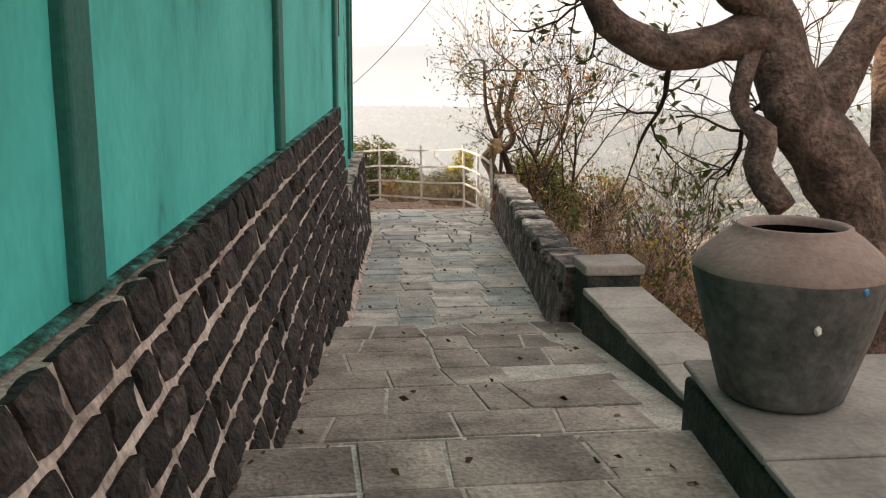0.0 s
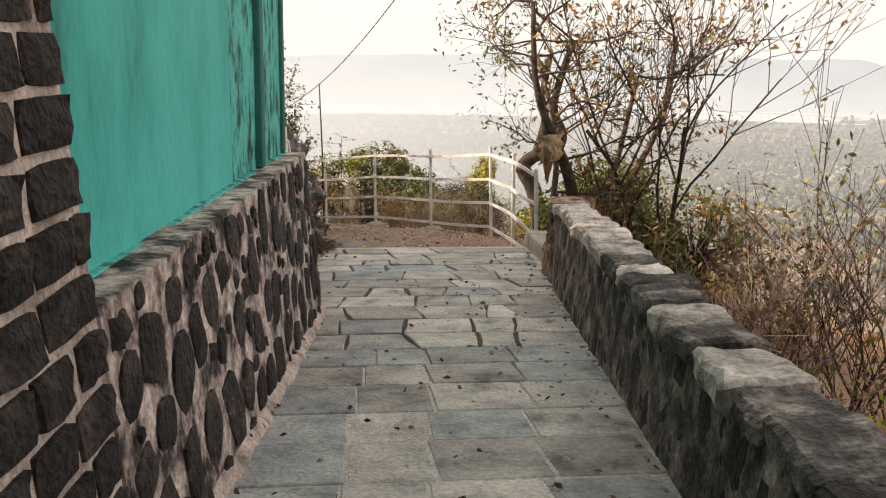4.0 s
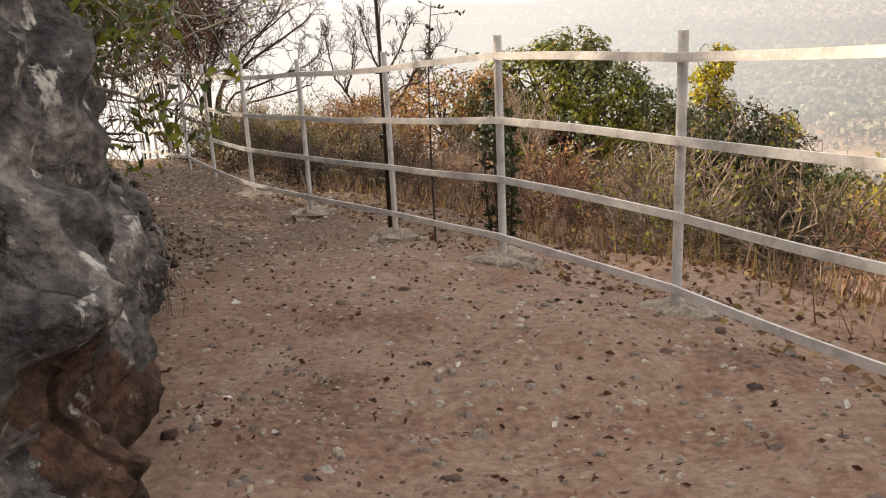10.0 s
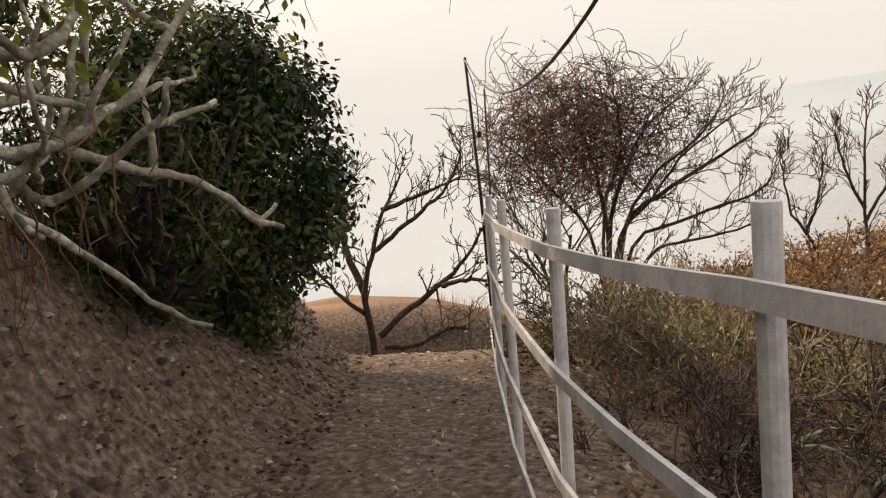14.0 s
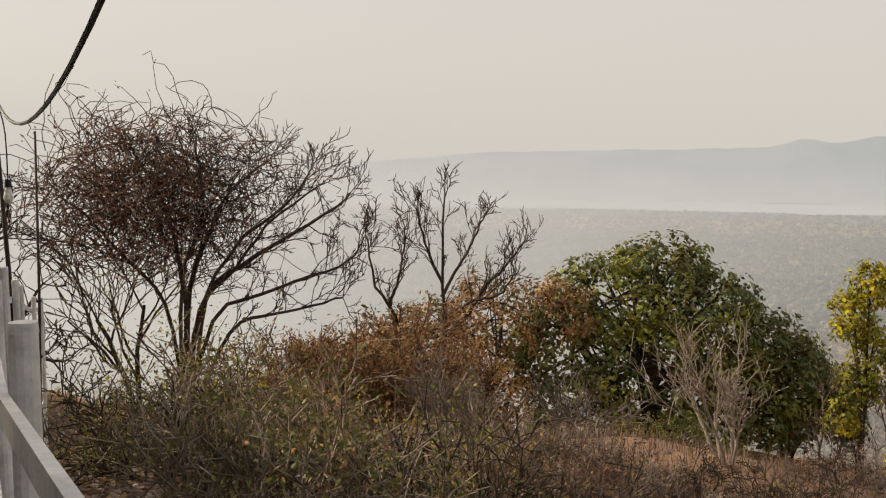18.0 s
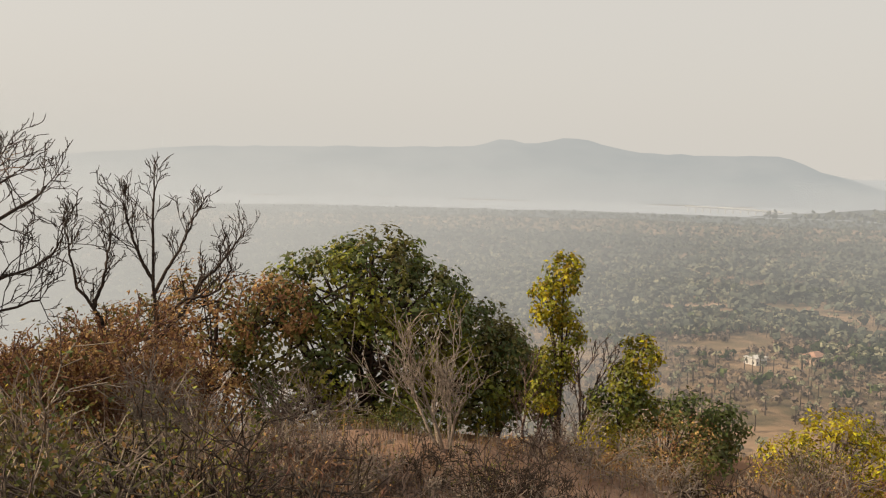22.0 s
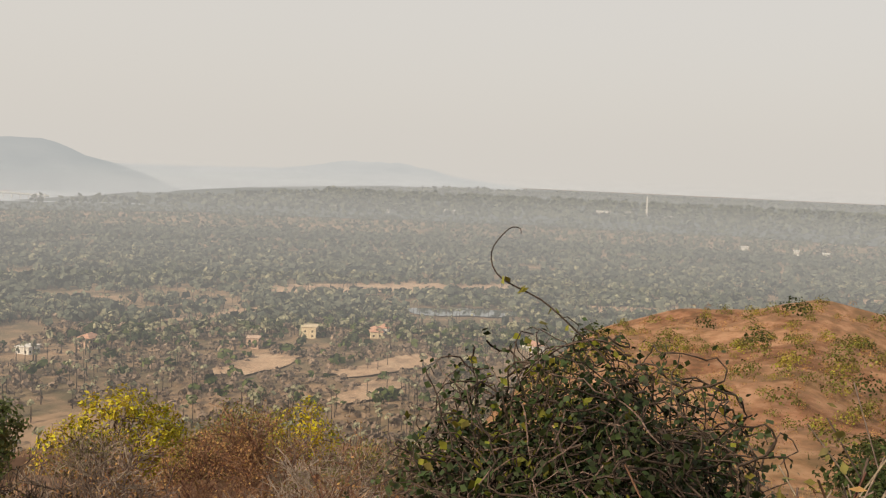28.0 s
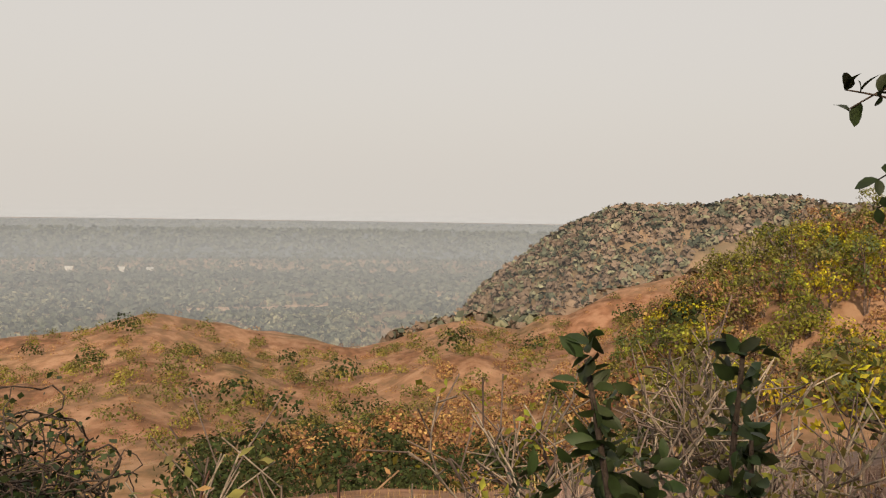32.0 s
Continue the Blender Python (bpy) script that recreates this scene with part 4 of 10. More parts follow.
def build_pavement():
    rng = np.random.default_rng(4)
    bands = [(-8.6, -3.49, 0.42, 0), (-3.46, -0.45, 0.42, 0), (-0.42, 5.2, 0.42, 0), (5.2, 10.3, 0.46, 1)]
    for y0, y1, dep, rustic in bands:
        n = max(1, round((y1 - y0) / dep))
        cuts = np.linspace(y0, y1, n + 1)
        cuts[1:-1] += rng.uniform(-0.045, 0.045, n - 1)
        for r in range(n):
            a, b = cuts[r], cuts[r + 1]
            xl, xr = x_left((a + b) / 2) - (0.05 if not rustic else 0.1), x_right((a + b) / 2) + (0.13 if a < -0.5 else 0.03)
            m = 4 if (xr - xl) < 1.75 else 5
            u = np.linspace(xl, xr, m + 1)
            if y0 == -0.42:                           # upper stretch: stones in columns down the path
                m = 4
                u = xl + (xr - xl) * np.array([0, 0.26, 0.455, 0.73, 1.0])
                u[1:-1] += rng.uniform(-0.022, 0.022, 3)
            else:
                u[1:-1] += rng.uniform(-0.14, 0.14, m - 1)
            if rustic:
                u[1:-1] += rng.uniform(-0.06, 0.06, m - 1)
            g = 0.007 if not rustic else 0.010
            sl = rng.uniform(-0.03, 0.03, m + 1) * (1 + 0.4 * rustic)
            sl[0] = sl[-1] = 0
            sl *= 0.25 if y0 == -0.42 else 1
            for i in range(m):
                c = [(u[i] + g + sl[i], a + g), (u[i + 1] - g + sl[i + 1], a + g), (u[i + 1] - g - sl[i + 1], b - g), (u[i] + g - sl[i], b - g)]
                if rustic:
                    c = [(p + rng.uniform(-0.012, 0.012), q + rng.uniform(-0.012, 0.012)) for p, q in c]
                    mids = []
                    for p, q in zip(c, c[1:] + c[:1]):
                        mids += [p, ((p[0] + q[0]) / 2 + rng.uniform(-0.014, 0.014), (p[1] + q[1]) / 2 + rng.uniform(-0.013, 0.013))]
                    c = mids
                wet = rustic and xl + 0.15 < c[0][0] < -0.5 and 8.0 < a < 9.1
                mat_ = M["slab_dark"] if a < -0.5 else M["slab_wet"] if wet else (rng.choice([M["slab_warm"], M["slab_warm"], M["slab_warm"], M["slab"], M["slab_warm"], M["slab_blue"], M["slab"]]) if rustic else rng.choice([M["slab"], M["slab"], M["slab_blue"]]))
                slab_piece(c, rng.uniform(-0.004, 0.006), 0.06, mat_, rng)
    # dark bedding under the rough stones at the lower end
    V = [(x_left(5.2) - 0.1, 5.2, float(floor_z(np.array(5.2))) - 0.008), (x_right(5.2), 5.2, float(floor_z(np.array(5.2))) - 0.008),
         (x_right(10.5), 10.32, float(floor_z(np.array(10.32))) - 0.008), (x_left(10.3) - 0.1, 10.32, float(floor_z(np.array(10.32))) - 0.008)]
    link_mesh("joint_bed", V, [(0, 1, 2, 3)], M["joint"], PAVE, label="dark earth in wide joints")
    # step edges and the pale nosing at the end
    bm = hull([(-1.62, 10.31, 0.2), (0.98, 10.3, 0.2), (0.98, 10.86, 0.2), (-1.40, 11.10, 0.2),
               (-1.62, 10.31, 0.655), (0.98, 10.3, 0.655), (0.98, 10.86, 0.635), (-1.40, 11.10, 0.640)], 0.015)
    roughen(bm, 6, 0.010, 6)
    part("nosing", bm, M["nosing"], PAVE, "pale worn concrete edge of the last step")


build_pavement()


def wall_foot():
    """Rough pale fillet of cement where the flagstones meet the house wall."""
    y = -5.6
    k = 0
    while y < 6.3:
        y1 = min(y + 0.6, 6.4)
        if y < -0.44 < y1:
            y1 = -0.44
        z0, z1 = float(floor_z(np.array(y + 0.001))), float(floor_z(np.array(y1 - 0.001)))
        a, b = x_left(y + 0.001), x_left(y1 - 0.001)
        bm = hull([(a - 0.1, y, z0 - 0.05), (a + 0.05, y, z0 - 0.05), (b + 0.05, y1, z1 - 0.05), (b - 0.1, y1, z1 - 0.05),
                   (a - 0.1, y, z0 + 0.10), (a + 0.0, y, z0 + 0.035), (b + 0.0, y1, z1 + 0.035), (b - 0.1, y1, z1 + 0.10)], 0.012, 1)
        roughen(bm, 3, 0.022, 8, k)
        part("fillet", bm, M["mortar"], PAVE, "rough pale cement fillet" if k == 0 else "")
        y, k = y1, k + 1


wall_foot()

# ---- stone walls ----


def pillow(seed, round_):
    """A rough-faced stone in a unit square, face towards +z, sides drawn back."""
    rng = np.random.default_rng(seed)
    grid = (-1, -0.93, -0.35, 0.35, 0.93, 1)
    n = len(grid)
    tilt = rng.uniform(-0.22, 0.22, 2)
    cut = 1 - rng.uniform(0.1, 1.0, 4) * (0.10 + 0.42 * round_)
    slip = rng.uniform(-1, 1, 4) * (0.05 + 0.10 * round_)
    V, F = [], []
    for i in range(n):
        for j in range(n):
            u, v = grid[i], grid[j]
            e = max(abs(u), abs(v))
            c = cut[(u > 0) + 2 * (v > 0)]
            k = 1 - (1 - c) * (u * v) ** 2 * 0.8
            uu, vv = u * k + slip[0] * v + slip[1] * v * v * 0.5, v * k + slip[2] * u + slip[3] * u * u * 0.5
            h = 0.62 + tilt[0] * u + tilt[1] * v + rng.uniform(-0.2, 0.2) - 0.25 * (e > 0.8)
            w = 0.035 * (1 + round_)
            V.append(((uu + rng.uniform(-w, w)) * 0.5, (vv + rng.uniform(-w, w)) * 0.5, h if e < 1 else -0.6))
    for i in range(n - 1):
        for j in range(n - 1):
            a = i * n + j
            F.append((a, a + n, a + n + 1, a + 1))
    return V, F


def stone_meshes(name, material, round_, count=10):
    out = []
    for s in range(count):
        V, F = pillow(s + int(round_ * 100), round_)
        me = bpy.data.meshes.new(name)
        me.from_pydata(V, [], F)
        me.materials.append(material)
        me.polygons.foreach_set("use_smooth", [round_ > 0.5] * len(me.polygons))
        out.append(me)
    return out


def put_stone(name, me, parent, o, u, v, n, w, h, d, turn=0.0):
    """A stone on a wall: at o, along u, up v, facing n, of that width, height and depth."""
    if turn:
        u, v = u * math.cos(turn) + v * math.sin(turn), v * math.cos(turn) - u * math.sin(turn)
    ob = new(name, me)
    ob.parent = parent
    ob.matrix_basis = Matrix(((u.x * w, v.x * h, n.x * d, o.x), (u.y * w, v.y * h, n.y * d, o.y), (u.z * w, v.z * h, n.z * d, o.z), (0, 0, 0, 1)))
    return ob


BLOCKS = stone_meshes("stone_block", M["black_stone"], 0.06)
RUBBLE = stone_meshes("rubble_stone", M["black_stone"], 0.9)


def z_top(y):
    """Height of the top of the black plinth, which climbs a little along the path."""
    return 3.05 + 0.033 * (min(y, 2.06) - 2.06)


def x_top(y):
    return -1.73 + (0.12 if y < 2.08 else 0.075) * (y - 2.08)


def wall_point(y, z):
    """A point of the leaning stone face beside the path."""
    zf = 1.52 - 0.085 * (y + 0.44)
    t = (z - zf) / (3.0 - zf)
    return Vector((-1.265 + 0.084 * (y - 5.8) + (x_top(y) + 1.265 - 0.084 * (y - 5.8)) * t, y, z))


HOUSE = empty("wall_house", (0, 0, 0), label="tall teal-painted house wall on a leaning plinth of black stone blocks", category="wall", kind="structure")


def face_strip(name, ys, z0f, z1f, depth, material, label):
    """The mortar body of a leaning wall, drawn back from its stones."""
    V, Q = [], []
    for y in ys:
        a, b = wall_point(y, z0f(y)), wall_point(y, z1f(y))
        V += [a + Vector((-depth, 0, 0)), b + Vector((-depth, 0, 0)), b + Vector((-0.8, 0, 0)), a + Vector((-0.8, 0, 0))]
    for k in range(len(ys) - 1):
        a = 4 * k
        for j in range(4):
            Q.append((a + j, a + 4 + j, a + 4 + (j + 1) % 4, a + (j + 1) % 4))
    m = len(V)
    Q += [(0, 1, 2, 3), (m - 1, m - 2, m - 3, m - 4)]
    ob = link_mesh(name, V, Q, material, HOUSE, label=label)
    return ob


face_strip("plinth_mortar", list(np.linspace(-9, 2.06, 30)), lambda y: float(floor_z(np.array(y))) - 0.3, lambda y: z_top(y) - 0.012, 0.021, M["mortar"], "pale mortar between black blocks")
face_strip("rubble_mortar", list(np.linspace(2.062, 6.45, 12)), lambda y: float(floor_z(np.array(y))) - 0.3, lambda y: 2.24, 0.012, M["rubble_mortar"], "blotched pinkish mortar of the rubble plinth")


def build_blocks():
    rng = np.random.default_rng(7)
    rows = 11
    for r in range(rows):
        y = -5.6 + rng.uniform(-0.2, 0)
        while y < 2.0:
            w = rng.uniform(0.15, 0.27)
            if y + w > 1.98:
                w = 2.06 - y
            ym = y + w / 2
            zf = float(floor_z(np.array(ym)))
            z0 = z_top(ym) - 0.012 - (r + 1) * 0.139
            if z0 + 0.08 > zf:
                o = wall_point(ym, z0 + 0.078)
                u = (wall_point(ym + 0.5, z0 + 0.086) - wall_point(ym - 0.5, z0 + 0.053))
                u.normalize()
                v = (wall_point(ym, z0 + 0.139) - wall_point(ym, z0)).normalized()
                nrm = u.cross(v).normalized()
                if nrm.x < 0:
                    nrm = -nrm
                put_stone("stone_block", BLOCKS[rng.integers(10)], HOUSE, o - nrm * 0.020 + v * (0.010 if r == 0 else 0), u, v, nrm, w - 0.022, 0.147 if r == 0 else 0.124, rng.uniform(0.030, 0.046), rng.uniform(-0.016, 0.016))
            y += w
    # the plinth behind the walker, out of sight at close range
    for r in range(9):
        y = -8.9
        while y < -5.9:
            w = rng.uniform(0.3, 0.4)
            o = wall_point(y, z_top(y) - 0.02 - r * 0.139 - 0.07)
            put_stone("stone_block", BLOCKS[rng.integers(10)], HOUSE, o - Vector((0.03, 0, 0)), Vector((0.1, 0.995, 0)), Vector((-0.2, 0, 0.98)), Vector((0.975, -0.1, 0.2)), w - 0.03, 0.122, 0.035)
            y += w


def wall_rubble(parent, pointf, y0, y1, z0f, z1f, meshes, rng, size, depth, upright=1.2, apart=0.46):
    """Scatter rubble stones over a wall face in rough courses."""
    placed = []
    tries = 4200
    for k in range(tries):
        y, t = rng.uniform(y0, y1), rng.uniform(0.02, 0.98)
        z = z0f(y) + (z1f(y) - z0f(y)) * t
        w = size[1] - (size[1] - size[0]) * (k / tries) ** 0.6 * rng.uniform(0.8, 1.15)
        h = w * rng.uniform(0.8, upright)
        if any(abs(y - a) < (w + c) * apart and abs(z - b) < (h + d) * apart for a, b, c, d in placed):
            continue
        if z + h / 2 > z1f(y) + 0.02 or z - h / 2 < z0f(y) - 0.05 or y - w / 2 < y0 or y + w / 2 > y1:
            continue
        placed.append((y, z, w, h))
        o = pointf(y, z)
        u = (pointf(y + 0.3, z) - pointf(y - 0.3, z)).normalized()
        v = (pointf(y, z + 0.1) - pointf(y, z - 0.1)).normalized()
        nrm = u.cross(v).normalized()
        if (nrm.x < 0) == (parent is HOUSE):
            nrm = -nrm
        put_stone("rubble_stone", meshes[rng.integers(10)], parent, o - nrm * 0.012, u, v, nrm, w, h, rng.uniform(0.014, 0.028), rng.uniform(-0.5, 0.5))


build_blocks()
wall_rubble(HOUSE, wall_point, 2.1, 6.42, lambda y: float(floor_z(np.array(y))), lambda y: 2.22, RUBBLE, np.random.default_rng(12), (0.06, 0.25), 0.04, 1.5, 0.54)

# teal wall over the plinth, with its ledge and dark pilasters


def teal_wall():
    def slab_between(y0, y1, off, z0, z1, t, material, name, label, cuts=0, amount=0.006):
        a0, a1 = x_top(y0) + off, x_top(y1) + off
        d0, d1 = (z_top(y0) - 2.985, z_top(y1) - 2.985) if 2.9 < z0 < 3.1 else (0, 0)
        e0, e1 = (d0, d1) if z1 < 3.1 else (0, 0)
        bm = hull([(a0 - t, y0, z0 + d0), (a0, y0, z0 + d0), (a1, y1, z0 + d1), (a1 - t, y1, z0 + d1), (a0 - t, y0, z1 + e0), (a0, y0, z1 + e0), (a1, y1, z1 + e1), (a1 - t, y1, z1 + e1)], 0.012)
        if cuts:
            roughen(bm, cuts, amount, 3.0)
        return part(name, bm, material, HOUSE, label)

    slab_between(-9, 2.07, -0.050, 2.975, 4.9, 0.3, M["teal"], "plaster_upper", "smooth teal plaster, faintly streaked", 5)
    slab_between(2.072, 4.6, -0.10, 2.21, 4.9, 0.3, M["teal"], "plaster_lower", "teal plaster, faintly streaked", 5)
    slab_between(4.602, 6.42, -0.10, 2.21, 4.9, 0.3, M["teal_worn"], "plaster_corner", "teal plaster peeling in dark patches near the corner", 5)
    # skirt of moss-stained paint on the ledge
    slab_between(-9, 2.06, -0.006, 2.978, 2.995, 0.15, M["teal_moss"], "ledge", "mossy teal ledge over the black blocks", 7, 0.012)
    slab_between(2.075, 6.43, -0.06, 2.215, 2.245, 0.12, M["teal_worn"], "ledge", "mossy teal ledge over the rubble", 7, 0.012)
    for y in (-7.1, -4.15, -1.15, 1.86):
        slab_between(y, y + 0.17, -0.014, 3.0, 4.9, 0.06, M["teal_dark"], "pilaster", "dark teal painted pilaster strip")
    slab_between(5.32, 5.44, -0.06, 2.24, 4.9, 0.06, M["teal_dark"], "pilaster", "dark teal painted pilaster strip")
    slab_between(6.34, 6.44, -0.075, 2.24, 4.9, 0.06, M["teal_dark"], "pilaster", "dark teal corner strip")
    # no opening is cut: a dark strip paints the slot's shade
    slab_between(3.55, 3.72, -0.095, 3.72, 4.5, 0.04, M["shade_in"], "vent_slot", "narrow strip painted dark for the shade of a vent slot")
    part("house_core", block(-9, -2.6, -9, 6.8, 0.5, 4.9, 0.02), M["teal"], HOUSE)
    part("eave", block(-9.3, -1.3, -9.2, 7.0, 4.9, 5.05, 0.02), M["concrete"], HOUSE, "concrete eave slab")


teal_wall()

# ---- right-hand walls of the path ----


def right_wall():
    w = empty("wall_low", (0, 0, 0), label="knee-high rubble wall of dark stone with rough pale coping", category="wall", kind="structure")

    def top(y):
        return float(floor_z(np.array(y))) + 0.44 + 0.033 * (y + 0.4)

    def face(y, z):
        zf = float(floor_z(np.array(y)))
        return Vector((x_right(y) + 0.04 + 0.10 * (z - zf), y, z))
    V, Q = [], []
    ys = [-0.5, 1.5, 3.5, 5.5, 8.2]
    for y in ys:
        zf, zt = float(floor_z(np.array(y))) - 0.25, top(y) - 0.05
        a, b = face(y, zf), face(y, zt)
        V += [a, b, b + Vector((0.28, 0, 0)), a + Vector((0.42, 0, -0.9))]
    for k in range(len(ys) - 1):
        for j in range(4):
            Q.append((4 * k + j, 4 * k + (j + 1) % 4, 4 * k + 4 + (j + 1) % 4, 4 * k + 4 + j))
    Q += [(3, 2, 1, 0), (len(V) - 4, len(V) - 3, len(V) - 2, len(V) - 1)]
    link_mesh("wall_core", V, Q, M["mortar_dark"], w, label="brown mortar darkened for the shade on the wall's side")
    rng = np.random.default_rng(22)
    wall_rubble(w, face, -0.45, 8.15, lambda y: float(floor_z(np.array(y))), lambda y: top(y) - 0.06, RUBBLE, rng, (0.06, 0.26), 0.05, 1.2, 0.43)
    y = -0.42
    i = 0
    while y < 7.95:
        L = min(rng.uniform(0.22, 0.5), 8.02 - y)
        x0, x1 = x_right(y) + 0.02 + rng.uniform(0, 0.05), x_right(y) + 0.37 + rng.uniform(-0.05, 0.06)
        x2, x3 = x_right(y + L) + 0.02 + rng.uniform(0, 0.05), x_right(y + L) + 0.37 + rng.uniform(-0.05, 0.06)
        za, zb = top(y) + rng.uniform(-0.02, 0.02), top(y + L) + rng.uniform(-0.02, 0.02)
        bm = hull([(x0, y + 0.01, za - 0.1), (x1, y + 0.01, za - 0.1), (x3, y + L - 0.01, zb - 0.1), (x2, y + L - 0.01, zb - 0.1),
                   (x0, y + 0.004, za), (x1, y + 0.004, za), (x3, y + L - 0.004, zb), (x2, y + L - 0.004, zb)], 0.02, 1)
        roughen(bm, 4, 0.022, 11, i)
        part("coping_stone", bm, M["coping"] if (y > 4.6 or (y > 2.0 and rng.random() < 0.35)) else M["grey_stone"], w)
        y += L
        i += 1
    zf = float(floor_z(np.array(8.1)))
    for k, (z0, z1, y0, y1) in enumerate(((-0.2, 0.40, 7.98, 8.24), (0.404, top(8.1) - zf + 0.02, 8.0, 8.20))):
        a, b = face(8.1, zf + z0), face(8.1, zf + z1)
        bm = hull([(a.x - 0.03, y0, zf + z0), (a.x + 0.42, y0, zf + z0), (a.x + 0.42, y1, zf + z0), (a.x - 0.03, y1, zf + z0), (b.x - 0.03, y0, zf + z1), (b.x + 0.36, y0, zf + z1), (b.x + 0.36, y1, zf + z1), (b.x - 0.03, y1, zf + z1)], 0.03)
        roughen(bm, 8, 0.03, 13, 50 + k)
        part("end_stone", bm, M["rust_stone"], w, "rust-brown stone at the wall's end")
    return w


right_wall()


def ledge_wall():
    """Plastered ledge with a square block at its end, and the higher plinth of the urn."""
    w = empty("wall_ledge", (0, 0, 0), label="plastered ledge with black mossy side and pale worn top", category="wall", kind="structure")

    def edge(y):
        return x_right(y) + 0.07 if y < -3.35 else -0.285 + 0.03 * (y + 1.1)

    def prism(name, y0, y1, wd, za0, za1, zb, material, label, off=0.02, bevel=0.015):
        a0, a1 = edge(y0) + off, edge(y1) + off
        bm = hull([(a0, y0, zb), (a0 + wd, y0, zb), (a1 + wd, y1, zb), (a1, y1, zb), (a0, y0, za0), (a0 + wd, y0, za0), (a1 + wd, y1, za1), (a1, y1, za1)], bevel)
        roughen(bm, 2, 0.006, 5)
        return part(name, bm, material, w, label)
    prism("ledge_side", -3.34, -0.89, 0.36, 1.98, 2.03, 1.0, M["mossy"], "black mossy plaster side")
    for k, y in enumerate(np.linspace(-3.33, -0.92, 6)[:-1]):
        y1 = y + 0.479
        z = 1.98 + 0.05 * (y + 3.34) / 2.45
        prism("coping_slab", y, y1, 0.39, z + 0.03, z + 0.038, z - 0.006, M["ledge_top"], "", 0.012, 0.008)
    prism("end_block", -0.88, -0.56, 0.36, 2.12, 2.12, 1.0, M["mossy"], "square mossy end block", 0.05)
    prism("end_cap", -0.90, -0.54, 0.40, 2.19, 2.19, 2.122, M["ledge_top"], "pale cap of the end block", 0.03)
    prism("plinth_side", -6.9, -3.36, 0.95, 2.37, 2.33, 1.2, M["mossy"], "black mossy side of the urn plinth", 0.06)
    for y in (-6.85, -5.98, -5.11, -4.24):
        prism("plinth_slab", y, y + 0.86, 0.98, 2.40, 2.395, 2.372, M["ledge_top"], "", 0.045, 0.008)
    return w


ledge_wall()


def end_kerb():
    w = empty("wall_kerb", (0, 0, 0), label="low plain concrete kerb beside the last flagstones", category="wall", kind="structure")
    bm = hull([(0.93, 8.24, 0.4), (1.28, 8.24, 0.4), (1.42, 11.0, 0.4), (1.12, 11.0, 0.4), (0.93, 8.24, 1.06), (1.24, 8.24, 1.06), (1.40, 10.7, 0.93), (1.14, 10.7, 0.93)], 0.02)
    roughen(bm, 4, 0.02, 5)
    part("kerb_body", bm, M["concrete"], w)


end_kerb()

# ---- tank, cream wall, rock ----


def tank():
    w = empty("wall_tank", (0, 0, 0), label="cement water tank with limewashed corner and black streaked side", category="tank", kind="structure")

    def xf(y):
        return -1.56 - 0.062 * (y - 8.0)
    for name, y0, y1, m, lab in (("side_pale", 7.62, 8.95, "tank_pale", "pale limewashed plaster by the taps"), ("side_dark", 8.952, 14.75, "tank_dark", "black streaked plaster")):
        bm = hull([(xf(y0) - 1.9, y0, 0.2), (xf(y0) + 0.06, y0, 0.2), (xf(y1) + 0.06, y1, 0.2), (xf(y1) - 1.9, y1, 0.2),
                   (xf(y0) - 1.9, y0, 1.915), (xf(y0), y0, 1.915), (xf(y1), y1, 1.915), (xf(y1) - 1.9, y1, 1.915)], 0.02)
        roughen(bm, 4, 0.018, 3)
        part(name, bm, M[m], w, lab)
    for y0, y1, dz in ((7.6, 11.15, 0.0), (11.19, 14.8, 0.012)):
        bm = hull([(xf(y0) - 2.2, y0, 1.88), (xf(y0) + 0.02, y0, 1.88), (xf(y1) + 0.02, y1, 1.88), (xf(y1) - 2.2, y1, 1.88),
                   (xf(y0) - 2.2, y0, 1.935 + dz), (xf(y0) + 0.02, y0, 1.935 + dz), (xf(y1) + 0.02, y1, 1.935 + dz), (xf(y1) - 2.2, y1, 1.935 + dz)], 0.015)
        roughen(bm, 3, 0.006, 4)
        part("top_slab", bm, M["tank_top"], w, "smooth pale cement top")
    # rubble foot between the house and the tank
    for k in range(14):
        y = 6.5 + 1.1 * ((k * 0.37) % 1)
        z = 1.05 + 1.0 * ((k * 0.61) % 1)
        put_stone("rubble_stone", RUBBLE[k % 10], w, Vector((-1.4 - 0.13 * (y - 6.4), y, z)), Vector((-0.1, 0.995, 0)), Vector((-0.1, 0, 0.995)), Vector((0.99, 0.1, 0.1)), 0.2, 0.24, 0.04)
    bm = hull([(-2.1, 6.4, 0.4), (-1.3, 6.4, 0.4), (-1.5, 7.66, 0.4), (-2.3, 7.66, 0.4), (-2.1, 6.4, 2.1), (-1.44, 6.4, 2.1), (-1.62, 7.66, 1.95), (-2.3, 7.66, 1.95)], 0.03)
    roughen(bm, 4, 0.02, 4)
    part("foot", bm, M["mortar_dirty"], w, "stained mortar of the rubble foot")
    bm = hull([(-1.62, 7.2, 0.6), (-1.31, 7.2, 0.6), (-1.37, 7.72, 0.6), (-1.66, 7.72, 0.6), (-1.62, 7.2, 1.2), (-1.36, 7.2, 1.2), (-1.42, 7.72, 1.18), (-1.66, 7.72, 1.18)], 0.02)
    roughen(bm, 2, 0.012, 6)
    part("foot_block", bm, M["coping"], w, "buff stone block at the foot")
    return w


tank()


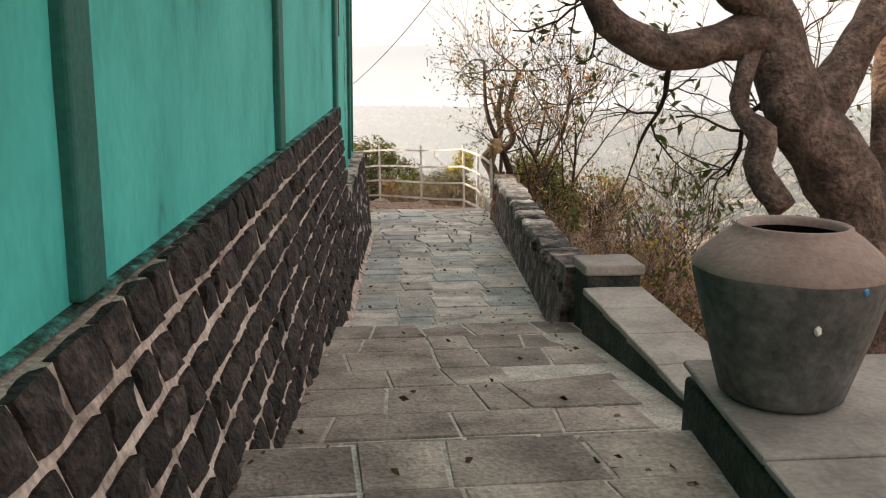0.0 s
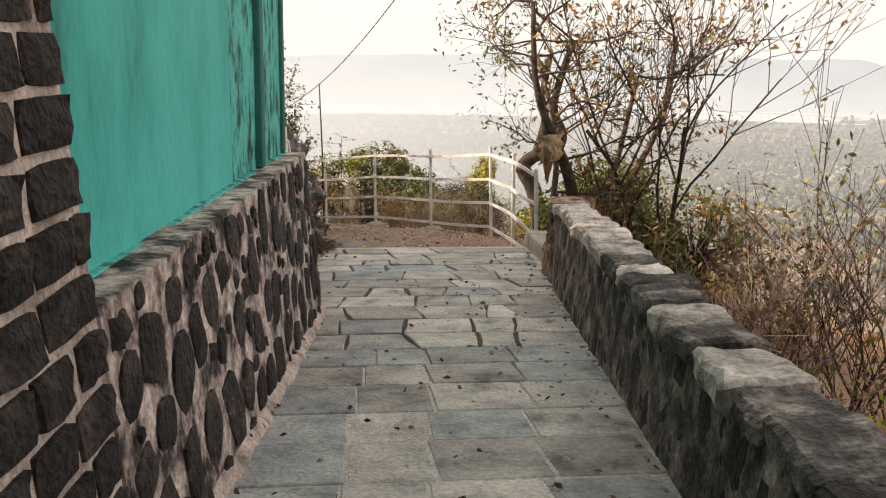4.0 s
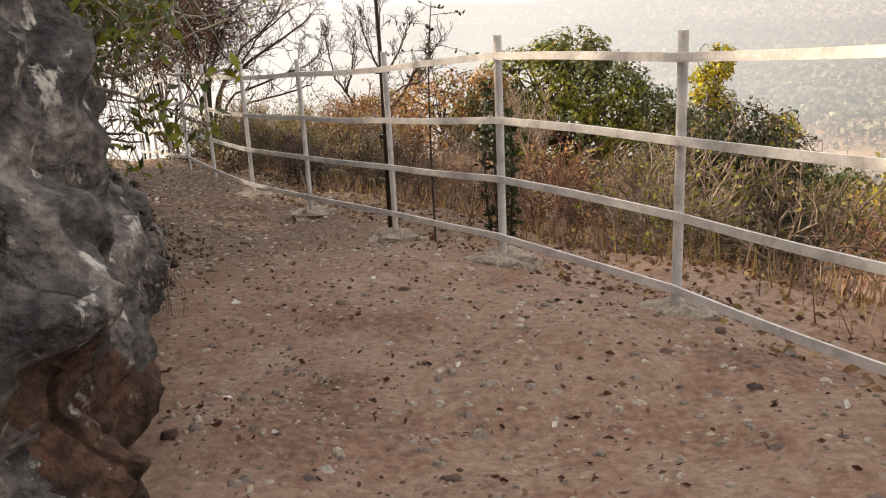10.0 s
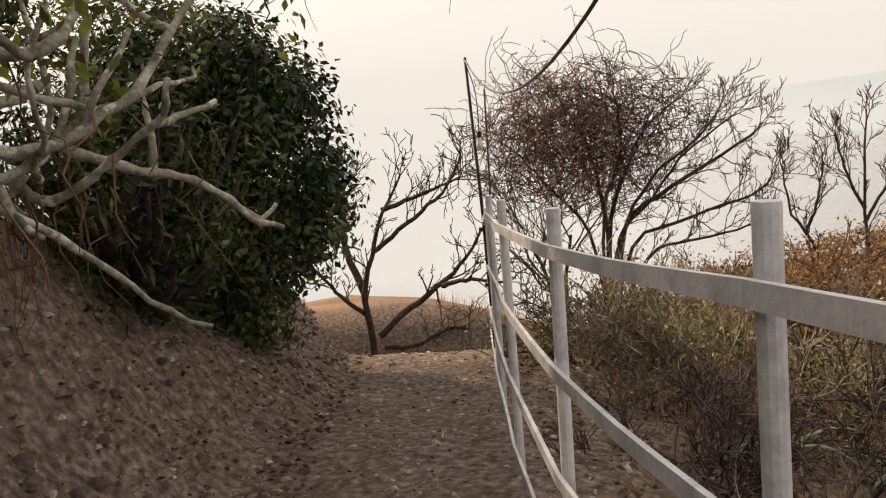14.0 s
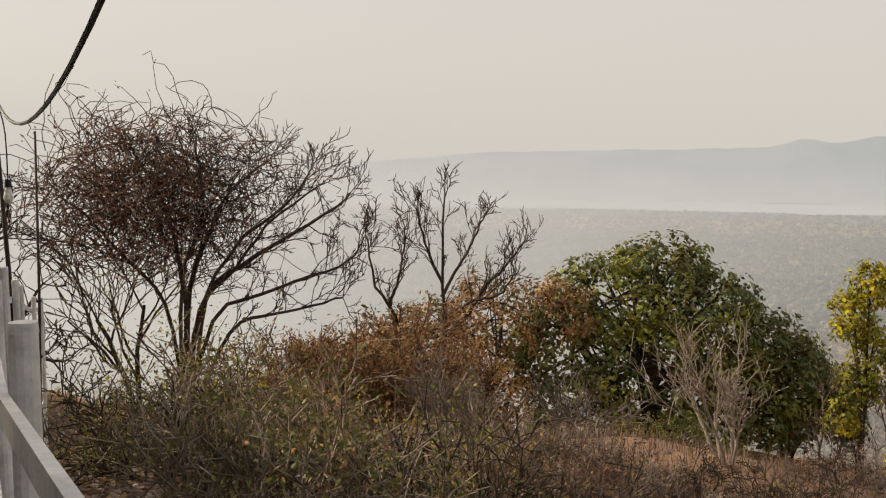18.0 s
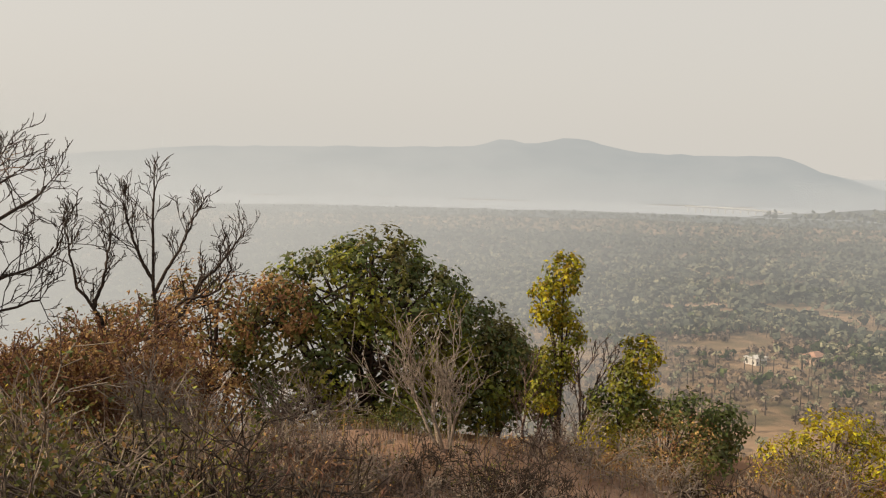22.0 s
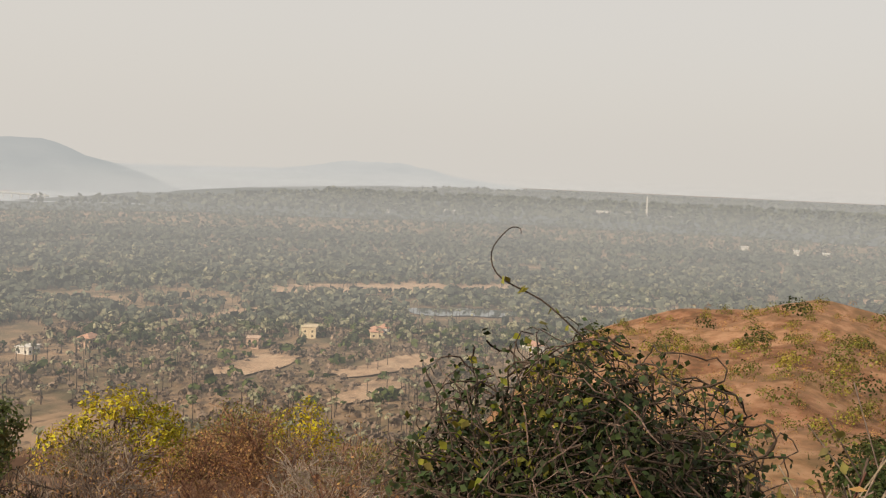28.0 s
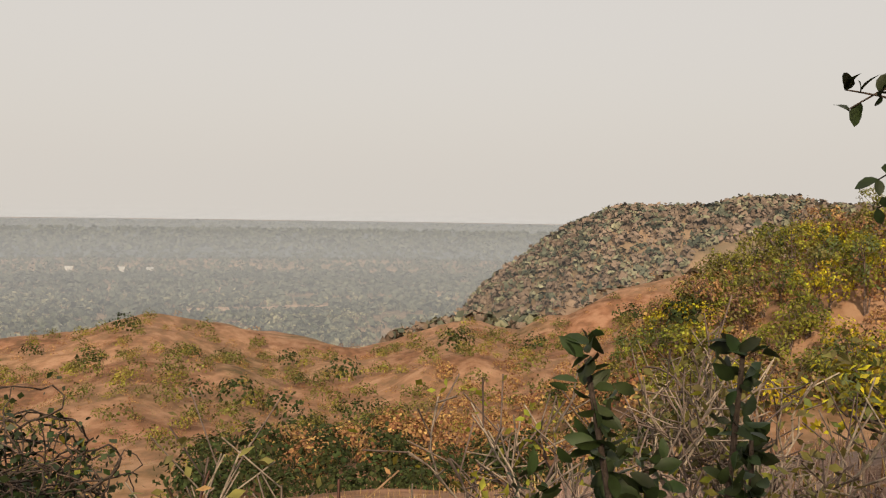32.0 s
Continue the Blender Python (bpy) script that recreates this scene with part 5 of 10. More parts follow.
def orange_pier():
    w = empty("wall_pier", (0, 0, 0), label="brick-red painted pier edge beside a dark recess", category="wall", kind="structure")
    bm = hull([(-1.86, 7.72, 1.82), (-1.69, 7.78, 1.76), (-1.71, 7.98, 1.76), (-1.88, 7.94, 1.82), (-1.86, 7.72, 2.66), (-1.76, 7.78, 2.62), (-1.78, 7.98, 2.62), (-1.88, 7.94, 2.66)], 0.02)
    part("pier", bm, M["orange"], w)
    # closed block, its dark colour imitates a recess in shade
    part("recess", block(-2.6, -1.80, 6.86, 7.74, 1.7, 2.64, 0.01), M["shade_in"], w, "solid block painted dark for the shaded recess behind the red pier")
    part("recess_roof", block(-2.7, -1.74, 6.87, 7.98, 2.645, 2.72, 0.01), M["concrete"], w)
    n = empty("notice", (-1.785, 7.45, 2.12), label="pale paper notice with a blue triangle on the dark recess", category="notice")
    part("sheet", block(-0.004, 0.004, -0.09, 0.09, -0.13, 0.13, 0.001, 1), M["white_bit"], n)
    bm = bmesh.new()
    v = [bm.verts.new(p) for p in ((0.006, -0.05, -0.03), (0.006, 0.05, -0.03), (0.006, 0, 0.06), (0.009, -0.05, -0.03), (0.009, 0.05, -0.03), (0.009, 0, 0.06))]
    for f in ((3, 4, 5), (2, 1, 0), (0, 1, 4, 3), (1, 2, 5, 4), (2, 0, 3, 5)):
        bm.faces.new([v[i] for i in f])
    part("mark", bm, mat("blue_print", [(0.08, 0.14, 0.35), (0.12, 0.2, 0.42)], 20, 0.8, 0), n, "blue printed triangle")


orange_pier()


def cream_wall():
    w = empty("wall_cream", (0, 0, 0), label="stained cream-painted wall with a sloping plaster foot", category="wall", kind="structure")
    bm = block(-9, -3.7, 7.3, 12.6, 1.5, 5.0, 0.03)
    roughen(bm, 3, 0.02, 2)
    part("wall_body", bm, M["cream"], w)
    bm = hull([(-4.2, 7.7, 1.9), (-3.1, 7.7, 1.9), (-3.0, 13.1, 1.9), (-4.2, 13.1, 1.9), (-4.2, 7.7, 2.5), (-3.6, 7.7, 2.35), (-3.6, 12.9, 2.3), (-4.2, 12.9, 2.5)], 0.03)
    roughen(bm, 4, 0.04, 3)
    part("plaster_foot", bm, M["cream"], w, "lumpy cream plaster foot")


cream_wall()


def rock_outcrop():
    """The dark boulder face under and beyond the tank, and the bank that follows the path."""
    base = np.array([(-1.62, 10.7), (-1.46, 11.2), (-1.47, 11.85), (-1.43, 12.45), (-1.38, 12.95), (-1.38, 13.5), (-1.52, 14.2), (-1.95, 15.2), (-2.5, 16.4), (-3.3, 17.7), (-4.1, 19.0), (-4.9, 20.2)])
    n, k = 300, 70
    n_ = n
    P = spline(np.column_stack([base, base[:, 0] * 0]), n)[:, :2]
    T = np.gradient(P, axis=0)
    T /= np.linalg.norm(T, axis=1, keepdims=True)
    N = np.stack([-T[:, 1], T[:, 0]], -1)          # into the hill
    V = np.zeros((n, k, 3))
    for i in range(n):
        y = P[i, 1]
        zb = gz(*P[i]) - 0.25
        top = np.interp(y, [10.7, 11.1, 11.8, 12.7, 13.05, 13.4, 14.2, 14.8, 15.3, 16.5, 18, 20.3], [0.80, 0.95, 1.12, 1.22, 1.35, 1.72, 2.0, 2.4, 2.9, 2.7, 2.4, 1.3])
        for j in range(k):
            t = j / (k - 1)
            if t < 0.72:
                q = t / 0.72
                off = float(np.interp(y, [10.7, 12.9, 13.3, 14.6, 15.6], [0.26, 0.36, 0.20, 0.22, 0.72])) * q ** 1.15 + 0.10 * math.sin(q * 6 + y)
                z = zb + (top - zb) * q
            else:
                q = (t - 0.72) / 0.28
                off = 0.7 + 2.6 * q
                z = top + 0.25 * q
            p = Vector((P[i, 0] + N[i, 0] * off, P[i, 1] + N[i, 1] * off, z))
            d = noise.noise(p * 0.9) * 0.18 + noise.noise(p * 2.3 + Vector((5, 1, 2))) * 0.18 + noise.noise(p * 5) * 0.12 + noise.noise(p * 11) * 0.06 + abs(noise.noise(p * 16 + Vector((3, 8, 1)))) * 0.05 + noise.noise(p * 30) * 0.018
            d += (0.42 - noise.voronoi(p * 1.9)[0][0]) * 0.26
            ridge = abs(noise.noise(Vector((p.x * 1.2, p.y * 1.6, p.z * 0.5)) + Vector((9, 3, 1)))) * 0.35
            fade = min(1, (1 - abs(2 * i / (n - 1) - 1)) * 6)
            d = (d - ridge * 0.6) * fade
            V[i, j] = (p.x - N[i, 0] * d, p.y - N[i, 1] * d, z + d * 0.25)
    own = empty("rock_outcrop", (0, 0, 0), label="dark wet boulder face with rust-red foot beside the path", category="rock")
    for i0, i1, name in ((0, 68, "boulder"), (67, 140, "boulder"), (139, 216, "rock_face"), (215, n - 1, "rock_face")):
        i = np.arange(i1 - i0)[:, None] * k
        j = np.arange(k - 1)[None]
        Q = np.stack([i + j, i + j + 1, i + k + j + 1, i + k + j], -1).reshape(-1, 4)
        W = V[i0:i1 + 1]
        ob = quads_mesh(name, W.reshape(-1, 3), Q, M["rock"], own, True)
        ob.data.materials.append(M["rock_red"])
        idx = [1 if (W[a // (k - 1), a % (k - 1), 2] < 0.60 + 1.1 * noise.noise(Vector(W[a // (k - 1), a % (k - 1)]) * 1.3) + 0.3 * noise.noise(Vector(W[a // (k - 1), a % (k - 1)]) * 5) and 11.2 < W[a // (k - 1), 0, 1] < 14.6) else 0 for a in range(len(Q))]
        ob.data.polygons.foreach_set("material_index", idx)
    rng = np.random.default_rng(77)

    def pick(n, ya, yb, ja, jb):
        """Points on the face with the way out of it."""
        rows = [a for a in range(n_) if ya < V[a, 0, 1] < yb]
        a = np.array(rows)[rng.integers(0, len(rows), n)]
        b = rng.integers(int(ja * k), int(jb * k), n)
        return V[a, b] + rng.normal(0, 0.015, (n, 3)), np.column_stack([-N[a], np.zeros(n)])
    P, O = pick(900, 15.6, 19.8, 0.12, 0.60)
    L = rng.uniform(0.12, 0.45, (900, 1))
    ln = [(np.array([p + o * 0.02, p + o * (0.06 + q) - (0, 0, le * 0.4), p + o * (0.05 + 2 * q) - (0, 0, le)]) + rng.normal(0, 0.02, (3, 3)), np.array([0.0035, 0.003, 0.002])) for p, o, le, q in zip(P, O, L[:, 0], rng.uniform(-0.01, 0.04, 900))]
    lines_mesh("rootwork", ln[:240], M["twig_pink"], own, 3, "curtain of dry pinkish roots and grass hanging down the bank")
    lines_mesh("rootwork", ln[600:800], M["bark_grey"], own, 3, "dark dry roots hanging down the bank")
    P, O = pick(1500, 15.0, 19.9, 0.02, 0.7)
    u = np.array([(-1, -1, -0.6), (1, -1, -0.6), (1, 1, -0.6), (-1, 1, -0.6), (-0.6, -0.6, 0.7), (0.6, -0.6, 0.7), (0.6, 0.6, 0.7), (-0.6, 0.6, 0.7)])
    W = u[None] * rng.uniform(0.008, 0.026, (1500, 1, 1)) * rng.uniform(0.6, 1.3, (1500, 1, 3)) * (1 + rng.uniform(-0.3, 0.3, (1500, 8, 3))) + P[:, None]
    q = np.array([(4, 5, 6, 7), (0, 1, 5, 4), (1, 2, 6, 5), (2, 3, 7, 6), (3, 0, 4, 7), (3, 2, 1, 0)])
    tagged(quads_mesh("crust", W.reshape(-1, 3), (q[None] + (np.arange(1500) * 8)[:, None, None]).reshape(-1, 4), M["crust"], own), "crust of small dark stones in the bank", kind="stuff")
    P, O = pick(190, 14.6, 19.4, 0.40, 0.80)
    tw, tp = [], []
    for p, o in zip(P, O):
        g, e = grow(rng, p, o + rng.normal(0, 0.5, 3) + (0, 0, 0.3), rng.uniform(0.25, 0.5), 0.006, 1, [4], 0.8, 0.15, 0.2)
        tw += [x for z in g for x in z]
        tp.append(e)
    lines_mesh("twigwork", tw, M["twig_dry"], own, 4, least=0.0028)
    tp = np.vstack(tp)
    crown("foliage", rng, tp[::2], 3, 0.04, 0.075, M["leaf_lime"], own, 0.45, label="yellow-green leaves on thin twigs")
    crown("foliage", rng, tp[1::2], 4, 0.05, 0.06, M["leaf_green"], own, 0.45, label="green leaves on thin twigs")


# ---- fence ----


def fence():
    f = empty("fence", FENCE[3], label="whitewashed pipe fence with four flat rails along the path edge", category="fence")
    loc = Vector(FENCE[3])
    rng = np.random.default_rng(3)
    tops = []
    for i, (x, y, z) in enumerate(FENCE):
        h = 1.46 if i < 5 else 1.47
        if i == 0:
            h = 1.14
        if i == 1:
            h = 1.34
        g = min(gz(x, y), z)
        lean = (-0.03 + rng.uniform(-0.02, 0.02), rng.uniform(-0.03, 0.01))
        r = 0.026 if i < 5 else 0.023
        pts = [(x - loc.x, y - loc.y, g - 0.25 - loc.z), (x + lean[0] * 0.6 - loc.x, y + lean[1] * 0.6 - loc.y, z + h * 0.6 - loc.z), (x + lean[0] - loc.x, y + lean[1] - loc.y, z + h - loc.z)]
        post = part("post", tube_bm(pts, [r, r, r], 12), M["white_paint"], f, smooth=False)
        bm = tube_bm([(pts[2][0], pts[2][1], pts[2][2] - 0.012), (pts[2][0], pts[2][1], pts[2][2] + 0.006)], [r * 1.06, r * 0.98], 12)
        part("post_cap", bm, M["white_paint"], post)
        tops.append((Vector((x, y, z)), Vector((x + lean[0], y + lean[1], z + h))))
        if i in (3, 4, 5, 6, 7):
            bm = bmesh.new()
            bmesh.ops.create_icosphere(bm, subdivisions=3, radius=1)
            for v in bm.verts:
                v.co = Vector((v.co.x * 0.22, v.co.y * 0.15, v.co.z * 0.09)) * (1 + 0.5 * noise.noise(v.co * 2 + Vector((i, 0, 0))))
            bmesh.ops.translate(bm, verts=bm.verts, vec=(x - loc.x, y - loc.y, g - loc.z + 0.0))
            part("footing", bm, M["pebble"], post, "rough cement footing")
    for k, hf in enumerate((1.34, 0.94, 0.56, 0.17)):
        for i in range(len(tops) - 1):
            (a, at), (b, bt) = tops[i], tops[i + 1]
            ha = (hf if i > 0 else {1.34: 1.08, 0.94: 0.72, 0.56: 0.30, 0.17: 0.02}[hf])
            hb = hf if i else hf * 0.92
            ha = ha * 0.92 if i == 1 else ha
            ta, tb = ha / (at.z - a.z), hb / (bt.z - b.z)
            p, q = a.lerp(at, ta), b.lerp(bt, tb)
            d = (q - p)
            side = Vector((d.y, -d.x, 0)).normalized()
            p, q = p - side * 0.034, q - side * 0.034
            sag = rng.uniform(-0.012, 0.014)
            m = (p + q) / 2 + Vector((0, 0, -sag)) + side * rng.uniform(-0.01, 0.01)
            bm = bmesh.new()
            rows = []
            w, hh = 0.008, 0.022
            for c in spline([p, m, q], 7):
                c = Vector(c) - loc
                rows.append([bm.verts.new(c + side * w * sx + Vector((0, 0, hh * sz))) for sx, sz in ((-1, -1), (1, -1), (1, 1), (-1, 1))])
            for r0, r1 in zip(rows, rows[1:]):
                for c in range(4):
                    bm.faces.new((r0[c], r0[(c + 1) % 4], r1[(c + 1) % 4], r1[c]))
            bm.faces.new(rows[0][::-1])
            bm.faces.new(rows[-1])
            bmesh.ops.recalc_face_normals(bm, faces=bm.faces)
            part("rail", bm, M["white_paint"], f)
    return f


fence()


def lamp_pole(name, foot, top, label, bulb=False):
    f = empty(name, foot, label=label, category="pole")
    d = Vector(top) - Vector(foot)
    part("pole_rod", tube_bm([(0, 0, -0.1), d * 0.5 + Vector((0.015, 0, 0)), d], [0.018, 0.016, 0.013], 8), M["pole"], f, smooth=True)
    if bulb:
        c = d + Vector((0.16, -0.1, -0.75))
        part("flex", tube_bm(spline([d - Vector((0, 0, 0.05)), d + Vector((0.12, -0.06, -0.3)), c + Vector((0, 0, 0.1))], 8), [0.005] * 8, 6), M["cable"], f)
        part("socket", tube_bm([c + Vector((0, 0, 0.1)), c + Vector((0, 0, 0.05))], [0.02, 0.024], 10), M["cable"], f)
        bm, _ = lathe([(0.001, -0.06), (0.022, -0.05), (0.032, -0.025), (0.028, 0.005), (0.016, 0.04), (0.014, 0.055)], 16)
        bmesh.ops.translate(bm, verts=bm.verts, vec=c)
        part("bulb", bm, M["white_bit"], f, "milky glass bulb", True)
    for k in (0.45, 0.75):
        part("tie", tube_bm([d * k * 0.6 + Vector((0, 0, 0.0)), d * k * 0.6 + Vector((0, 0, 0.03))], [0.04, 0.04], 8), M["cable"], f, "black tie round pole and post")
    return f


P1 = (FENCE[5][0] - 0.06, FENCE[5][1] + 0.05, FENCE[5][2])
lamp_pole("lamp_pole", P1, (-1.53, 18.85, 2.55), "thin black pole tied to a fence post")
P2 = (FENCE[10][0] - 0.05, FENCE[10][1] + 0.05, FENCE[10][2])
lamp_pole("lamp_pole", P2, (-6.35, 25.55, 1.60), "dark pole tied to a fence post, with a hanging bulb", True)
lamp_pole("lamp_pole", (-8.35, 29.3, -2.1), (-8.49, 29.6, 1.41), "thin rusty rod standing by the fence end")


def cable():
    a, b, c = Vector((1.2, 9.6, 6.2)), Vector((-1.53, 18.85, 2.53)), Vector((-6.35, 25.55, 1.58))
    for p, q, s in ((a, b, 0.35), (b, c, 0.75)):
        pts = [p.lerp(q, t) - Vector((0, 0, s * 4 * t * (1 - t))) for t in np.linspace(0, 1, 24)]
        tagged(part("overhead_cable", tube_bm(pts, [0.008] * 24, 6), M["cable"], None), "black electric cable sagging between the poles", "cable")


cable()

# ---- plants ----


def grow(rng, start, heading, length, radius, levels, kids, spread=0.9, up=0.25, wob=0.18, shrink=0.66, thin=0.55, k=6, first=0.35):
    """Branching lines from one stem. Returns a list of lines for each level, as (points, radii), and the tips."""
    out = [[] for _ in range(levels + 1)]
    tips = []
    todo = [(np.array(start, float), np.array(heading, float) / np.linalg.norm(heading), length, radius, 0)]
    while todo:
        p, d, L, r, lv = todo.pop()
        pts = [p]
        dirs = [d]
        for _ in range(k - 1):
            d = d + rng.normal(0, wob, 3) + np.array([0, 0, up * 0.2])
            d /= np.linalg.norm(d)
            p = p + d * L / (k - 1)
            pts.append(p)
            dirs.append(d)
        end = r * (thin if lv < levels else 0.35)
        out[lv].append((np.array(pts), np.linspace(r, end, k)))
        if lv == levels:
            tips.append(p)
            tips.append(pts[k // 2])
            continue
        n = kids[lv] if isinstance(kids, (list, tuple)) else kids
        for c in range(n):
            f = first + (1 - first) * (c + rng.uniform(0, 1)) / n
            i = min(int(f * (k - 1)), k - 2)
            q = pts[i] + (pts[i + 1] - pts[i]) * (f * (k - 1) - i)
            side = np.cross(dirs[i], rng.normal(0, 1, 3))
            side /= np.linalg.norm(side) + 1e-9
            nd = dirs[i] * (1 - 0.45 * spread) + side * spread * rng.uniform(0.6, 1.1) + np.array([0, 0, up])
            todo.append((q, nd / np.linalg.norm(nd), L * shrink * rng.uniform(0.7, 1.2), np.interp(f, [0, 1], [r, end]) * 0.62, lv + 1))
    return out, np.array(tips)


def lines_mesh(name, lines, material, parent, sides=5, label="", smooth=True, least=0.0):
    if not lines:
        return None
    V, Q = tubes(np.array([a for a, _ in lines]), np.maximum(np.array([b for _, b in lines]), least), sides)
    ob = quads_mesh(name, V, Q, material, parent, smooth)
    return tagged(ob, label, kind="stuff" if len(lines) > 1 else "")


def leaf_quads(rng, P, size, aspect=0.45, droop=0.0, flat=0.0):
    """One folded leaf at each point."""
    n = len(P)
    d = rng.normal(0, 1, (n, 3))
    d[:, 2] = d[:, 2] * (1 - flat) - droop
    d /= np.linalg.norm(d, axis=1, keepdims=True)
    s = np.cross(d, rng.normal(0, 1, (n, 3)))
    s /= np.linalg.norm(s, axis=1, keepdims=True) + 1e-9
    m = np.cross(d, s)
    L = size * rng.uniform(0.6, 1.3, (n, 1))
    a, b = P, P + d * L
    c = P + d * L * 0.45 + m * L * 0.08
    V = np.stack([a, c + s * L * aspect * 0.5, b, c - s * L * aspect * 0.5], 1).reshape(-1, 3)
    return V, np.arange(4 * n).reshape(n, 4)


def oval_leaves(rng, P, D, size, aspect=0.5):
    """Rounded leaves with a folded rib, at the points P, pointing roughly along D."""
    n = len(P)
    d = D + rng.normal(0, 0.45, (n, 3))
    d /= np.linalg.norm(d, axis=1, keepdims=True)
    s = np.cross(d, rng.normal(0, 1, (n, 3)))
    s /= np.linalg.norm(s, axis=1, keepdims=True) + 1e-9
    m = np.cross(d, s)
    L = size * rng.uniform(0.6, 1.25, (n, 1))
    rows = []
    for u, w in ((0.0, 0.06), (0.22, 0.36), (0.5, 0.5), (0.78, 0.38), (1.0, 0.03)):
        c = P + d * L * u - m * L * 0.25 * u * u
        rows += [c + s * L * aspect * w + m * L * w * 0.14, c, c - s * L * aspect * w + m * L * w * 0.14]
    V = np.stack(rows, 1).reshape(-1, 3)
    q = np.array([(3 * i + j, 3 * i + j + 1, 3 * i + j + 4, 3 * i + j + 3) for i in range(4) for j in range(2)])
    return V, (q[None] + (np.arange(n) * 15)[:, None, None]).reshape(-1, 4)


def crown(name, rng, centers, per, scatter, size, material, parent, aspect=0.45, droop=0.0, label=""):
    if len(centers) == 0:
        return None
    P = np.repeat(centers, per, axis=0) + np.clip(rng.normal(0, 1, (len(centers) * per, 3)), -1.35, 1.35) * scatter
    # leaves of a clump face outwards from it, so that each clump has its lit and its shaded side
    n = len(P)
    c = np.repeat(centers, per, axis=0)
    N = (P - c) / scatter * 0.8 + rng.normal(0, 0.5, (n, 3)) + (0, 0, 0.45)
    N /= np.linalg.norm(N, axis=1, keepdims=True)
    d = np.cross(N, rng.normal(0, 1, (n, 3))) + (0, 0, -droop - 0.2)
    d /= np.linalg.norm(d, axis=1, keepdims=True)
    s = np.cross(N, d)
    L = size * rng.uniform(0.6, 1.3, (n, 1))
    m = P + d * L * 0.45 + N * L * 0.06
    V = np.stack([P, m + s * L * aspect * 0.5, P + d * L, m - s * L * aspect * 0.5], 1).reshape(-1, 3)
    return tagged(quads_mesh(name, V, np.arange(4 * n).reshape(n, 4), material, parent), label, kind="stuff")


def woody(name, loc, label, category, seed, stems, kids, length, radius, levels, bark, leaves=(), group="", lean=0.35, least=0.003, bent=False, **kw):
    """A shrub or tree: stems from one foot, with limbs, twigs and leaf masses as its parts."""
    rng = np.random.default_rng(seed)
    t = empty(name, loc, label=label, category=category, group=group)
    lv = [[] for _ in range(levels + 1)]
    tips = []
    for s in range(stems):
        a = 2 * np.pi * (s + rng.uniform(0, 0.6)) / max(stems, 1)
        h = np.array([math.cos(a) * lean * rng.uniform(0.4, 1.2), math.sin(a) * lean * rng.uniform(0.4, 1.2), 1.0])
        o, tp = grow(rng, (math.cos(a) * 0.05, math.sin(a) * 0.05, -0.12), h, length * rng.uniform(0.75, 1.15), radius, levels, kids, **kw)
        for i, x in enumerate(o):
            lv[i] += x
        tips.append(tp)
    for x in lv[0]:
        lines_mesh("stem" if stems > 2 else "trunk", [x], bark, t, 8)
    if levels > 1:
        near = lv[1] if len(lv[1]) < 20 else []
        for x in near:
            lines_mesh("limb", [x], bark, t, 6)
        lines_mesh("branchwork", [(a[[0, 2, 3, 5]], b[[0, 2, 3, 5]]) for q in lv[(2 if near else 1):-1] for a, b in q], bark, t, 3, least=least * 1.3)
    ends = [0, 3, 5] if bent else [0, 5]
    lines_mesh("twigwork", [(a[ends], b[ends]) for a, b in lv[-1]], bark, t, 3, least=least)
    tips = np.vstack(tips)
    for i, (m, share, per, scatter, size, aspect) in enumerate(leaves):
        pick = tips[rng.random(len(tips)) < share]
        crown("crown" if i == 0 else "foliage", rng, pick, per, scatter, size, m, t, aspect)
    return t


def leafy_mass(name, loc, label, category, seed, size, clumps, per, leaf, mats, bark, gap=0.25, group="", trunk_r=0.12, aspect=0.5, base=0.15):
    """A broad crown of many leaf clumps on a short trunk, with an uneven outline."""
    rng = np.random.default_rng(seed)
    t = empty(name, loc, label=label, category=category, group=group)
    sx, sy, sz = size
    C = []
    while len(C) < clumps:
        p = rng.uniform(-1, 1, 3)
        r = np.linalg.norm(p)
        if r > 1 or r < 0.5:
            continue
        k = 0.8 + 0.35 * (vnoise(np.array([p[0] * 2 + 7]), np.array([p[1] * 2 + p[2] * 1.7 + 3]), seed)[0] - 0.3)
        C.append((p[0] * sx * k, p[1] * sy * k, sz * (base + (1 - base) * (p[2] * k * 0.5 + 0.5))))
    C = np.array(C)
    top = np.array([0, 0, sz * 0.35])
    lines = []
    for c in C[:: max(1, len(C) // 50)]:
        pts = spline([(rng.uniform(-0.1, 0.1), rng.uniform(-0.1, 0.1), -0.2), top * rng.uniform(0.5, 1) + c * 0.2, c * 0.75, c], 6)
        lines.append((pts, np.linspace(trunk_r, trunk_r * 0.1, 6)))
    for x in lines[:3]:
        lines_mesh("trunk", [x], bark, t, 8)
    lines_mesh("branchwork", lines[3:], bark, t, 5)
    n = len(mats)
    share = rng.integers(0, n, len(C))
    for i, m in enumerate(mats):
        sel = C[share == i]
        crown("crown" if i == 0 else "foliage", rng, sel, per, min(size) * gap, leaf, m, t, aspect)
    return t


